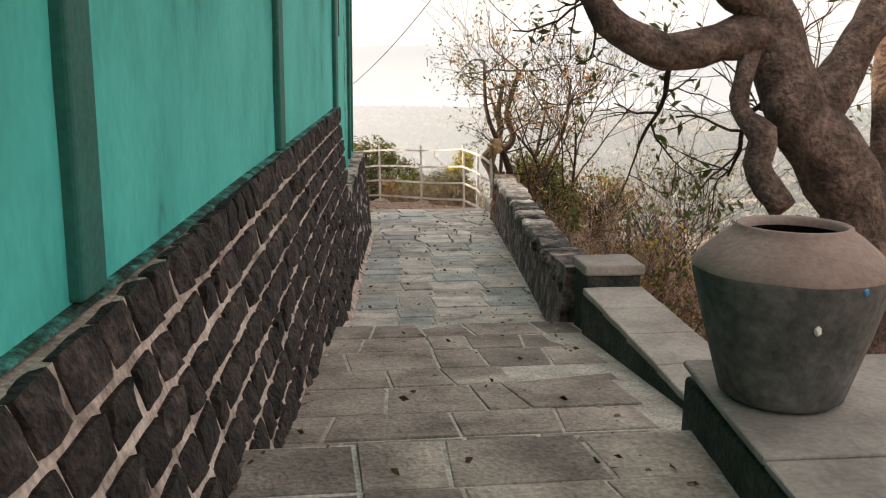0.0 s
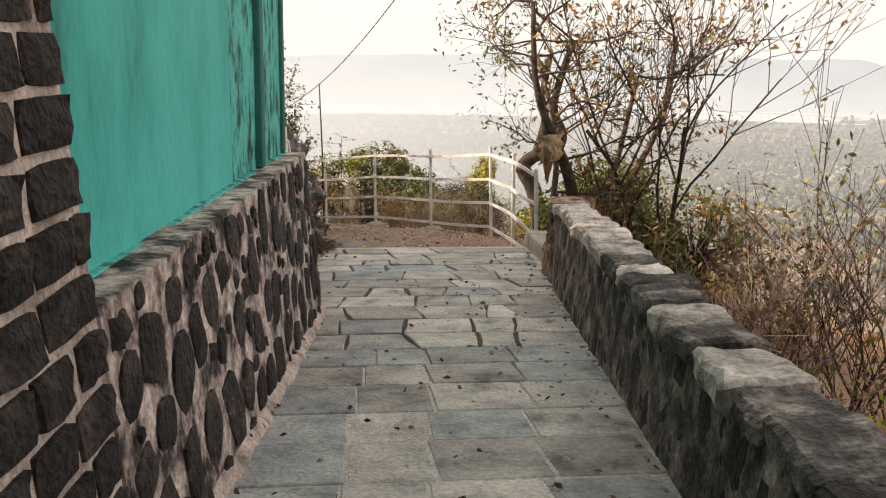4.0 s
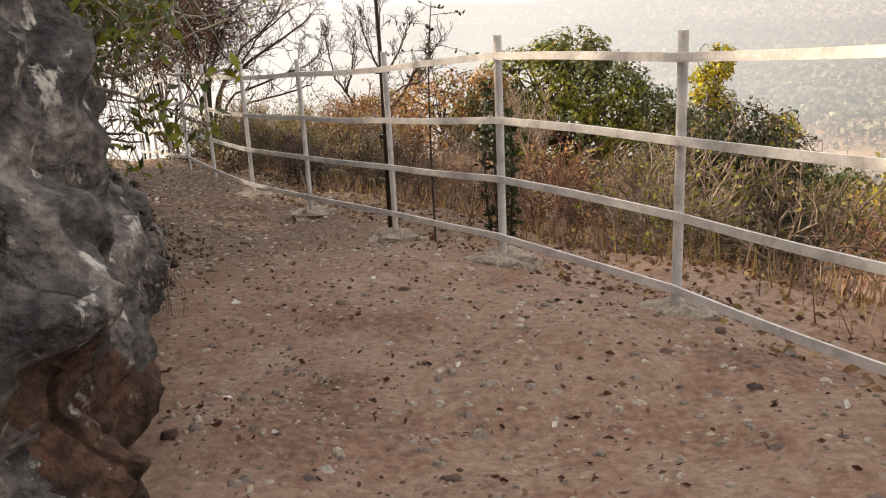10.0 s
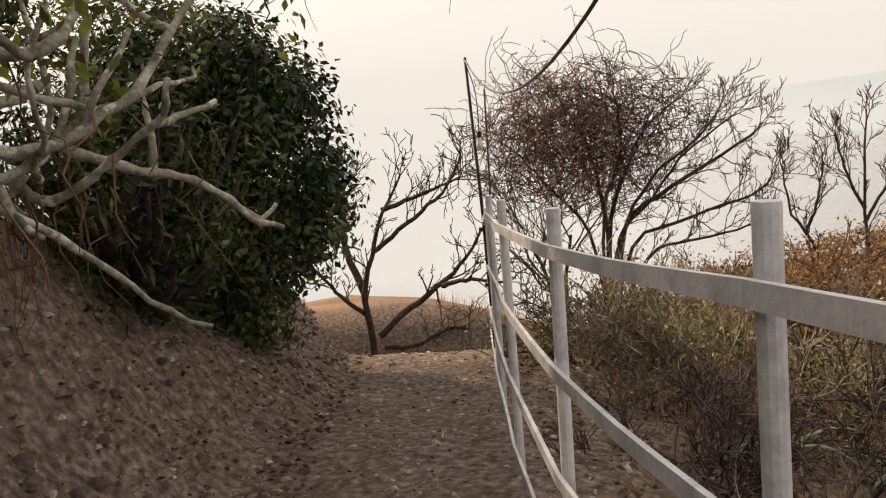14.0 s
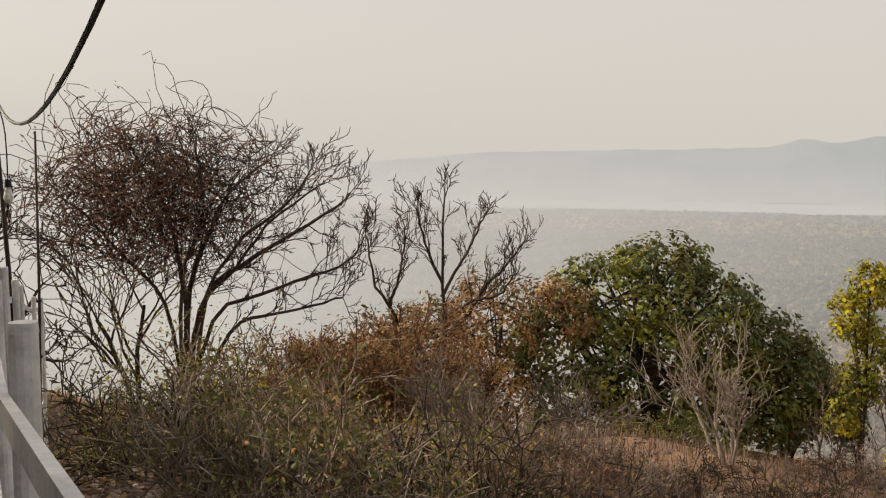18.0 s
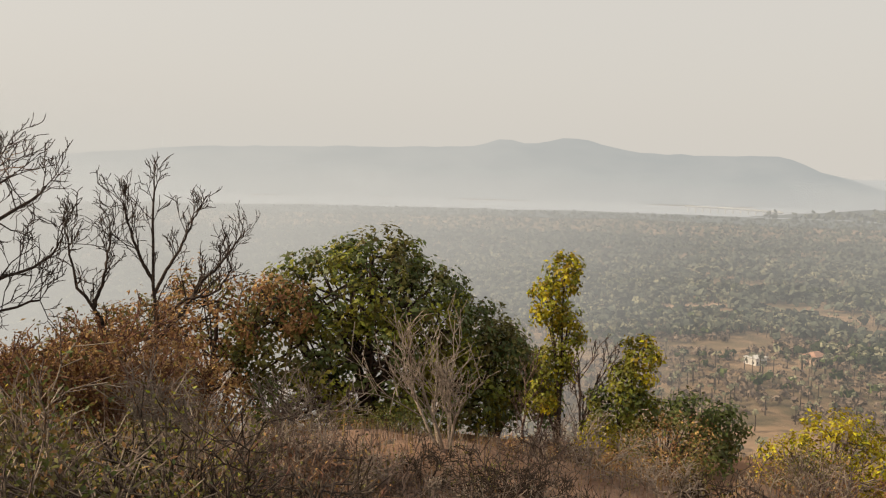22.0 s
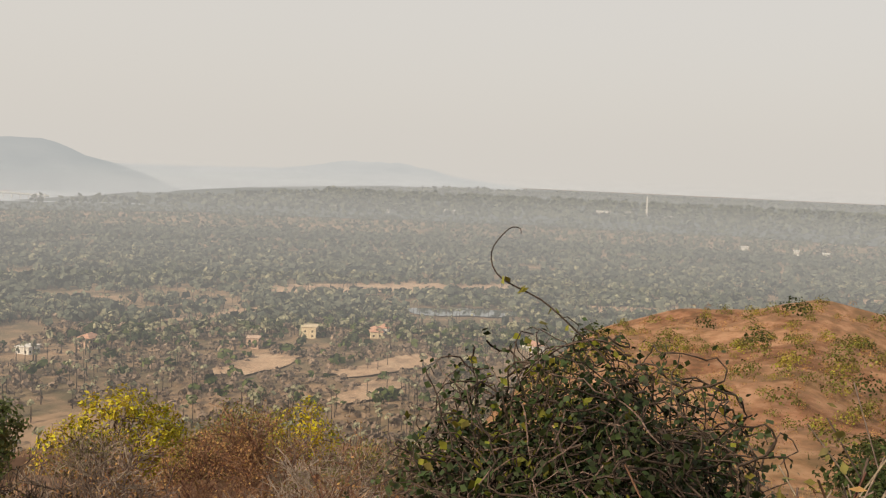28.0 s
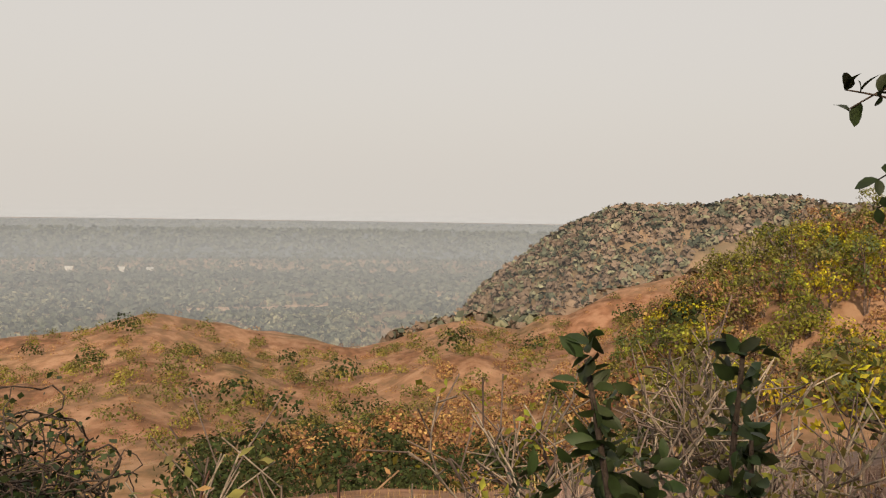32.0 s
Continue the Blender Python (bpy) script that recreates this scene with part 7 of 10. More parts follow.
# bleached shrub on the mound
woody("shrub", at_ground(-0.35, 31.7), "bleached leafless shrub with pale forking stems", "shrub", 240, 5, [5, 4, 3], 1.0, 0.024, 3, M["bark_grey"], (), "", 0.6, 0.005, spread=0.7, up=0.25, wob=0.14)
for i, (x, y, L) in enumerate(((-2.4, 34.3, 0.9), (-4.2, 33.4, 0.9), (1.6, 33.2, 0.5))):
    woody("shrub", at_ground(x, y), "dry tangled shrub on the sandy mound", "shrub", 250 + i, 6, [5, 5, 3], L, 0.018, 3, M["bark_grey" if i % 2 else "twig_dry"], (), "shrubs on the mound", 0.8, 0.006, spread=0.8, up=0.12, wob=0.2)

# the leafless tree that carries a tangle of vines


def vine_tree():
    loc = at_ground(-8.81, 34.53)
    lift = (-2.03 - loc[2]) / 0.98            # foot of the tree lies below the bushes
    raw = [[(0, -1.5), (0.0, 0.8), (-0.15, 1.9), (-0.45, 2.9), (-0.85, 3.65)], [(0, -1.5), (0.05, 1.0), (0.45, 2.2), (0.85, 3.0), (1.55, 3.55)],
           [(0, -1.5), (0.25, 0.8), (1.05, 1.6), (1.95, 2.1), (2.95, 2.7), (3.2, 2.95)], [(0, -1.5), (0.45, 0.6), (1.35, 1.1), (2.25, 1.4), (2.95, 1.7), (3.15, 2.0)],
           [(0, -1.5), (-0.35, 0.8), (-1.05, 1.7), (-1.65, 2.4), (-2.25, 2.9)], [(0, -1.5), (0.35, 1.0), (0.95, 2.1), (1.75, 2.8), (2.15, 3.35)],
           [(0, -1.5), (0.75, 0.4), (1.75, 0.8), (2.75, 1.1)], [(0, -1.5), (-0.1, 1.2), (0.25, 2.4), (0.3, 3.2), (0.2, 3.7)], [(0, -1.5), (0.2, 0.7), (0.8, 1.5), (1.5, 2.4), (2.4, 3.1)]]
    limbs = [[(a, b + lift) for a, b in q] for q in raw]
    t, tips, u, w = limbed("tree", loc, "leafless tree smothered in a tangle of rusty vines", "tree", 300, (0.92, 0.39), limbs, 0.92, 0.06, 0.016, (1, 4, 0.66), M["bark_dark"], 0.0055, 0.02, 1.0)
    rng = np.random.default_rng(17)
    lines = []
    mid = np.array([0, 0, (2.9 + lift) * 0.94])
    while len(lines) < 1200:
        g = rng.normal(0, 1, 3)
        if np.linalg.norm(g) > 1.7:
            continue
        core = len(lines) < 560
        c = mid + (u * (-0.6 + g[0] * 1.2) + w * g[1] * 0.85 + np.array([0, 0, -0.25 + g[2] * 0.72]) if core else u * (-0.35 + g[0] * 1.45) + w * g[1] * 0.9 + np.array([0, 0, 0.0 + g[2] * 0.85]))
        P = [c]
        d = rng.normal(0, 1, 3)
        for _ in range(7):
            d = d * 0.86 + rng.normal(0, 0.36, 3) - (P[-1] - mid - u * -0.6) * 0.10
            P.append(P[-1] + d / np.linalg.norm(d) * rng.uniform(0.13, 0.25))
        lines.append((np.array(P), np.linspace(0.009, 0.006, 8)))
    lines_mesh("vinework", lines[:760], M["vine"], t, 3, "dense rusty vine tangle")
    lines_mesh("vinework", lines[760:], M["bark_dark"], t, 3, "dark vine tangle")
    loose = []
    for k in range(70):
        a = rng.uniform(-2.4, 2.2)
        q = mid + u * a + w * rng.normal(0, 0.6) + np.array([0, 0, 0.8 - 0.09 * (a + 0.3) ** 2 * 1.6])
        P = [q]
        d = u * rng.normal(0.25, 0.8) + np.array([0, 0, rng.uniform(0.1, 0.9)])
        for _ in range(7):
            d = d * 0.9 + rng.normal(0, 0.16, 3) - (0, 0, 0.10)
            P.append(P[-1] + d / np.linalg.norm(d) * rng.uniform(0.10, 0.17))
        loose.append((np.array(P), np.linspace(0.009, 0.006, 8)))
    lines_mesh("shootwork", loose, M["vine"], t, 3, "loose vine shoots arching out of the crown")
    ends = np.vstack([a[-1] for a, _ in loose + lines[::5]])
    crown("foliage", rng, ends, 2, 0.06, 0.05, LD, t, 0.6)
    low = mid + np.array([0, 0, -2.7]) + rng.normal(0, 1, (90, 3)) * (0.8, 0.6, 0.45)
    crown("foliage", rng, low, 7, 0.13, 0.06, LY, t, 0.5, label="yellowing leaves low on the stems")


vine_tree()


def candelabra_tree():
    loc = at_ground(-5.25, 38.7)
    b0 = (-5.1 - loc[2]) / 1.17
    raw = [[(0, 0), (0.05, 1.0), (0.3, 2.0), (0.3, 3.0), (0.27, 4.0), (0.27, 5.1), (0.3, 5.5)], [(-0.05, 0.1), (-0.25, 1.4), (-0.5, 2.4), (-0.75, 3.1), (-1.1, 3.6), (-1.2, 4.1), (-1.3, 4.7)],
           [(0.3, 2.5), (0.8, 3.0), (1.2, 3.6), (1.6, 4.0), (1.9, 4.4)], [(0.28, 3.4), (0.6, 4.0), (0.9, 4.5), (1.1, 5.0)], [(0.27, 3.7), (-0.05, 4.4), (-0.25, 5.2)], [(-0.8, 3.2), (-0.6, 3.9), (-0.5, 4.6)], [(0.3, 2.9), (0.9, 3.3), (1.45, 3.45), (1.75, 3.9)]]
    limbed("tree", loc, "slender leafless tree with upright forked branches", "tree", 311, (0.985, 0.17), [[(a, b + b0) for a, b in q] for q in raw], 1.01, 0.06, 0.014, (1, 3, 0.62), M["bark_dark"], 0.006, 0.8, 0.5)


candelabra_tree()
for i, (x, y, L) in enumerate(((-7.4, 37.0, 1.9), (-5.6, 36.8, 1.7), (-4.5, 38.2, 1.7), (-6.4, 38.5, 2.1), (-5.0, 39.8, 2.0))):
    woody("shrub", at_ground(x, y), "rusty thicket of dead vines and stems", "shrub", 320 + i, 9, [6, 6, 4], L, 0.03, 3, M["twig_red" if i % 2 else "vine"], ((LR, 0.55, 3, 0.1, 0.085, 0.5), (LO, 0.10, 2, 0.1, 0.08, 0.5)), "rusty thickets", 0.5, 0.009, spread=0.7, up=0.06, wob=0.2, shrink=0.5)


def end_tree():
    """Bare tree where the path ends, one long low limb reaching out over the drop."""
    raw = [[(0, -0.4), (-0.05, 0.6), (-0.1, 1.4), (0.1, 2.2), (0.35, 3.0), (0.75, 3.7)], [(0.1, 0.55), (0.7, 1.0), (1.4, 1.45), (1.95, 2.0), (2.4, 2.7)], [(-0.1, 1.4), (-0.4, 2.2), (-0.5, 3.0), (-0.3, 3.6)],
           [(0.1, 2.2), (0.8, 2.75), (1.5, 3.3), (1.9, 4.0)], [(0.35, 3.0), (1.1, 3.25), (1.9, 3.5)], [(-0.05, 0.9), (-0.6, 1.5), (-1.1, 2.3)], [(1.4, 1.45), (2.0, 1.6), (2.6, 1.55)], [(0.2, 0.3), (0.8, 0.25), (1.5, 0.5), (2.1, 0.35)]]
    loc = at_ground(-13.0, 32.55, -0.1)
    t, tips, u, w = limbed("tree", loc, "wide bare tree with dark branches at the path's end", "tree", 332, (0.82, 0.57), raw, 1.0, 0.085, 0.02, (1, 2, 0.6), M["bark_dark"], 0.008, 0.25, 0.9)
    rng = np.random.default_rng(333)
    crown("foliage", rng, tips[(tips @ u < 0.3) & (rng.random(len(tips)) < 0.16)], 4, 0.07, 0.07, LL, t, 0.5, label="thin yellow-green leaves")


end_tree()
woody("tree", at_ground(-10.6, 36.2), "thin bare tree with a few yellow leaves", "tree", 331, 2, [5, 5, 4], 2.6, 0.06, 3, M["bark_dark"], ((LY, 0.12, 2, 0.1, 0.06, 0.5),), "", 0.5, 0.009, spread=0.75, up=0.2, wob=0.13)

# crowns below the terrace
B = M["bark_dark"]
lobed_tree("tree", at_ground(0.6, 51.5, -0.4), "broad dark green tree with a rounded crown", "tree", 400,
           [(-0.6, 0, 5.0, 3.1, 2.6, 2.3), (-2.7, -0.3, 3.5, 2.4, 2.2, 2.2), (1.5, -0.8, 4.4, 2.5, 2.0, 2.2), (3.2, 0.2, 3.4, 2.3, 2.0, 2.1), (0.0, -1.6, 2.9, 2.9, 1.8, 2.3), (4.8, 0.2, 2.5, 1.8, 1.6, 1.8), (0.2, 0.4, 6.1, 2.0, 1.6, 1.6), (-2.2, -1.6, 1.8, 2.2, 1.6, 1.6), (2.6, -1.4, 2.0, 2.2, 1.6, 1.8)],
           0.22, (LG, LO, LG, LL, LO), B, 0.2, 17, 15, 0.36, "", 0.55)
lobed_tree("tree", at_ground(-4.6, 50.5, -0.4), "rust-topped bushy tree beside the dark green one", "tree", 401,
           [(0.2, 0, 4.2, 2.3, 1.9, 1.9), (-2.2, 0, 3.2, 2.2, 1.8, 1.8), (2.0, -0.4, 4.5, 1.5, 1.4, 1.5), (-0.8, -0.8, 2.2, 2.4, 1.8, 1.9), (-4.2, -0.4, 2.4, 1.9, 1.6, 1.7)], 0.17, (LR, LO, LR, LR, LO), B, 0.12, 20, 14, 0.32, "", 0.5, hollow=0.8)
lobed_tree("tree", at_ground(5.6, 52.8, -0.4), "dark green lower tree beside the broad one", "tree", 402, [(0, 0, 3.4, 1.7, 1.6, 1.6), (1.1, -0.3, 2.1, 1.5, 1.4, 1.5), (-0.6, -0.6, 2.0, 1.5, 1.4, 1.5)], 0.19, (LG, LG, LO), B, 0.12, 20, 15, 0.34, "", 0.55)
lobed_tree("tree", at_ground(6.3, 47.4, -0.2), "slender yellow-green tree on the slope", "tree", 403, [(0.1, 0, 6.1, 0.62, 0.6, 0.75), (-0.35, 0, 5.2, 0.66, 0.6, 0.8), (0.25, 0, 4.3, 0.62, 0.6, 0.75), (-0.1, 0.1, 3.2, 0.7, 0.6, 0.7), (-0.5, 0, 2.2, 0.6, 0.6, 0.6)],
           0.16, (LY, LL, LY), B, 0.06, 48, 15, 0.26, "", 0.55, hollow=0.8)
woody("tree", at_ground(7.0, 47.0), "thin bare grey tree beside the yellow-green one", "tree", 412, 2, [6, 4, 3], 3.8, 0.05, 3, M["bark"], (), "", 0.18, 0.011, spread=0.6, up=0.3, wob=0.12, shrink=0.4)
woody("tree", at_ground(5.4, 47.6), "thin bare grey tree beside the yellow-green one", "tree", 413, 2, [6, 4, 3], 3.0, 0.05, 3, M["bark"], ((LO, 0.2, 2, 0.1, 0.1, 0.5),), "", 0.2, 0.011, spread=0.6, up=0.3, wob=0.12, shrink=0.4)
lobed_tree("tree", at_ground(8.2, 46.3, -0.2), "leaning yellow-green tree on the slope", "tree", 404, [(0.35, 0, 3.9, 0.6, 0.6, 0.6), (0.1, 0, 3.1, 0.8, 0.7, 0.65), (-0.4, 0, 2.3, 0.95, 0.8, 0.7), (0.5, 0, 1.9, 0.8, 0.7, 0.7), (-0.9, 0, 1.4, 0.8, 0.7, 0.6)], 0.16, (LL, LY, LL, LG), B, 0.06, 40, 15, 0.26, "", 0.55)
lobed_tree("tree", at_ground(9.9, 45.2, -0.2), "small dark green tree on the slope", "tree", 405, [(-0.1, 0, 2.1, 0.9, 0.8, 0.7), (1.0, 0, 1.7, 0.8, 0.8, 0.7), (0.3, -0.3, 1.0, 1.1, 0.9, 0.8)], 0.16, (LG, LG, LO), B, 0.06, 34, 15, 0.26, "", 0.55)
lobed_tree("bush", at_ground(10.6, 39.2, -0.1), "bright yellow-leaved bush in the sun", "bush", 406, [(0, 0, 2.0, 1.1, 1.0, 0.85), (-1.0, 0, 1.55, 0.9, 0.8, 0.7), (0.95, 0, 1.5, 1.0, 0.9, 0.75), (-0.3, -0.6, 1.2, 1.1, 0.8, 0.7), (0.5, -0.6, 1.3, 0.9, 0.8, 0.7), (1.5, 0.1, 1.0, 0.7, 0.7, 0.6)], 0.12, (LY, LY, LL), M["bark"], 0.045, 42, 15, 0.20, "", 0.5, hollow=0.86)
lobed_tree("bush", at_ground(13.6, 36.0, -0.1), "small yellow-green bush on the slope", "bush", 407, [(0.2, 0, 1.4, 0.7, 0.7, 0.65), (-0.5, 0, 1.0, 0.65, 0.6, 0.55), (0.6, -0.2, 0.8, 0.7, 0.6, 0.6)], 0.11, (LL, LY, LL), M["bark"], 0.04, 34, 13, 0.18)
lobed_tree("bush", at_ground(15.8, 33.6, -0.3), "dark green low bush", "bush", 408, [(0, 0, 0.9, 0.9, 0.8, 0.6), (-0.9, 0.3, 0.7, 0.8, 0.7, 0.5)], 0.11, (LG, LO), M["bark"], 0.04, 30, 12, 0.2)
for i, (x, y, s, m) in enumerate(((9.0, 38.0, (1.8, 1.4, 1.8), (LR, LD)), (-6.8, 44, (2.2, 1.6, 2.2), (LR, LO)), (-9.5, 40, (1.8, 1.5, 1.6), (LR, LY)), (1.0, 46.5, (2.0, 1.6, 1.9), (LO, LG)), (8.0, 43.0, (1.8, 1.6, 2.2), (LO, LR)), (4.6, 37.6, (1.6, 1.3, 1.3), (LR, LD)), (11.5, 36.5, (1.6, 1.3, 1.4), (LR, LO)), (16.5, 41.0, (1.8, 1.6, 2.0), (LO, LL)), (20.5, 33.0, (1.6, 1.5, 1.5), (LR, LO)), (21.5, 27.5, (1.5, 1.4, 1.3), (LR, LD)), (13.0, 31.5, (1.4, 1.3, 1.2), (LR, LD)), (-3.2, 42.0, (1.8, 1.5, 1.9), (LR, LD)), (6.0, 40.0, (1.6, 1.6, 1.8), (LO, LR)), (14.5, 40.5, (1.8, 1.5, 1.5), (LR, LO)), (3.0, 41.5, (1.8, 1.4, 1.6), (LR, LD)), (18.5, 37.0, (1.6, 1.5, 1.4), (LR, LO)), (-1.5, 44.0, (2.0, 1.4, 1.6), (LR, LO)))):
    leafy_mass("bush", at_ground(x, y, -0.3), "rust-brown scrub bush on the hillside", "bush", 420 + i, s, 110, 30, 0.10, m, M["bark_dark"], 0.15, "scrub bushes", 0.04, 0.45, 0.0)

for i, (x, y, L, bark, lv) in enumerate((
        (4.6, 30.6, 0.8, "twig_dry", ((LR, 0.3, 2, 0.06, 0.05, 0.5),)), (5.8, 30.0, 0.8, "twig_red", ((LR, 0.4, 2, 0.06, 0.05, 0.5),)), (6.6, 28.6, 0.8, "bark_grey", ()), (7.6, 31.8, 0.9, "twig_red", ((LR, 0.4, 2, 0.06, 0.05, 0.5),)),
        (8.2, 29.4, 0.9, "twig_dry", ((LO, 0.4, 3, 0.06, 0.06, 0.5),)), (9.4, 32.6, 1.0, "twig_red", ((LR, 0.5, 3, 0.06, 0.06, 0.5),)), (7.0, 34.6, 0.8, "twig_dry", ((LO, 0.3, 3, 0.06, 0.06, 0.5),)),
        (9.8, 35.0, 0.9, "twig_red", ((LR, 0.4, 3, 0.06, 0.06, 0.5),)), (11.6, 33.4, 1.0, "twig_dry", ((LO, 0.4, 3, 0.07, 0.06, 0.5),)), (10.2, 30.4, 1.0, "twig_dry", ((LG, 0.5, 3, 0.07, 0.06, 0.5),)),
        (12.6, 30.6, 1.1, "twig_dry", ((LG, 0.5, 3, 0.07, 0.06, 0.5),)), (8.6, 37.0, 0.9, "twig_red", ((LR, 0.4, 3, 0.06, 0.06, 0.5),)), (6.8, 26.4, 0.8, "twig_dry", ((LG, 0.4, 3, 0.06, 0.05, 0.5),)))):
    woody("shrub", at_ground(x, y), "tangled dry shrub covering the slope below the terrace", "shrub", 460 + i, 7, [6, 5, 3], L, 0.02, 3, M[bark], lv, "shrubs covering the slope", 0.8, 0.0055, spread=0.85, up=0.12, wob=0.2)
# dry dark brushwood in front of the sandy crest
for i in range(40):
    a, r = radians(14 - 50 * ((i * 0.618) % 1)), 10.0 + 2.5 * ((i * 0.37) % 1)
    x, y = VIEW[0] - r * math.sin(a), VIEW[1] + r * math.cos(a)
    woody("shrub", at_ground(x, y), "low tangle of dead grey-brown brushwood on the slope", "shrub", 860 + i, 6, [5, 4, 3], 0.34 + 0.22 * ((i * 0.77) % 1), 0.014, 3, M[("bark", "bark_dark", "bark_grey", "twig_dry", "bark_dark")[i % 5]],
          ((LO, 0.12, 2, 0.05, 0.05, 0.5),) if i % 3 == 0 else (), "dead brushwood", 1.0, 0.0042, spread=0.9, up=0.05, wob=0.22)


def vine_bush():
    """Vine-covered bush just below the terrace, one long shoot rising from it."""
    loc = at_ground(1.92, 22.1, -0.1)
    t = woody("bush", loc, "dark bush hung with looping brown vines, one long shoot curling upwards", "bush", 500, 15, [6, 5, 4], 0.92, 0.022, 3, M["bark_dark"],
              ((M["leaf_dark"], 0.34, 5, 0.06, 0.044, 0.75), (LG, 0.05, 2, 0.05, 0.055, 0.75), (LD, 0.06, 1, 0.05, 0.05, 0.6)), "", 0.62, 0.0032, True, spread=0.95, up=-0.03, wob=0.3)
    o = np.array(loc)
    P = spline([(2.12, 21.9, -0.3), (1.96, 22.08, 0.04), (1.86, 22.25, 0.22), (1.76, 22.42, 0.38), (1.64, 22.63, 0.50), (1.61, 22.67, 0.64), (1.66, 22.6, 0.765), (1.695, 22.55, 0.775), (1.70, 22.54, 0.745)], 30) - o
    part("long_shoot", tube_bm(P, np.linspace(0.007, 0.0025, 30), 6), M["bark_dark"], t, smooth=True)
    rng = np.random.default_rng(3)
    crown("shoot_leaves", rng, P[4:16:2], 2, 0.03, 0.06, LL, t, 0.7)
    mid, rad = np.array([0.0, 0.05, 1.02]), np.array([1.0, 1.08, 1.0])

    def loop(n, size, turn):
        """A vine that wanders over the dome of the bush, arching out of it and back."""
        d = rng.normal(0, 1, 3)
        d[2] = abs(d[2]) * 0.9 - 0.25
        d /= np.linalg.norm(d)
        q = mid + d * rad * rng.uniform(0.6, 1.04) * (0.9 + 0.22 * math.sin(d[0] * 5 + d[1] * 4))
        h = np.cross(d, rng.normal(0, 1, 3))
        W = [q]
        for _ in range(n - 1):
            h = h / np.linalg.norm(h) + rng.normal(0, turn, 3) - (W[-1] - mid) / rad * 0.10 * max(0.0, np.linalg.norm((W[-1] - mid) / rad) - 0.75) * 8
            W.append(W[-1] + h / np.linalg.norm(h) * size)
        return np.array(W)
    brown = [(loop(12, rng.uniform(0.05, 0.1), 0.42), np.linspace(0.006, 0.003, 12)) for _ in range(330)]
    dark = [(loop(12, rng.uniform(0.04, 0.09), 0.5), np.linspace(0.007, 0.0032, 12)) for _ in range(330)]
    lines_mesh("vinework", brown[:200], M["bark"], t, 4, "brown looping vine stems")
    lines_mesh("vinework", brown[200:], M["bark_dark"], t, 4, "dark looping vine stems")
    lines_mesh("vinework", dark, M["bark_dark"], t, 4, "dark looping vine stems")
    E = np.vstack([a[::3] for a, _ in brown + dark])
    crown("foliage", rng, E[rng.random(len(E)) < 0.9], 4, 0.04, 0.045, M["leaf_dark"], t, 0.75, label="small dark vine leaves")
    core = rng.normal(0, 1, (420, 3))
    core = mid + core / np.linalg.norm(core, axis=1, keepdims=True) * rad * rng.uniform(0.45, 0.92, (420, 1)) + (0, 0, -0.08)
    crown("foliage", rng, core[vnoise(core[:, 0] * 2.4 + 4, core[:, 2] * 2.4 + core[:, 1] * 2 + 4, 6) > 0.38], 24, 0.10, 0.05, M["leaf_dark"], t, 0.7, label="dark leaves inside the bush")
    left = E[(E[:, 1] - E[:, 0] > 0.25) & (E[:, 2] > 1.3)]
    crown("foliage", rng, left[rng.random(len(left)) < 0.28], 2, 0.04, 0.06, LL, t, 0.8, label="bright green young vine leaves")
    crown("foliage", rng, E[rng.random(len(E)) < 0.03], 2, 0.04, 0.055, LL, t, 0.8, label="bright green young vine leaves")


vine_bush()


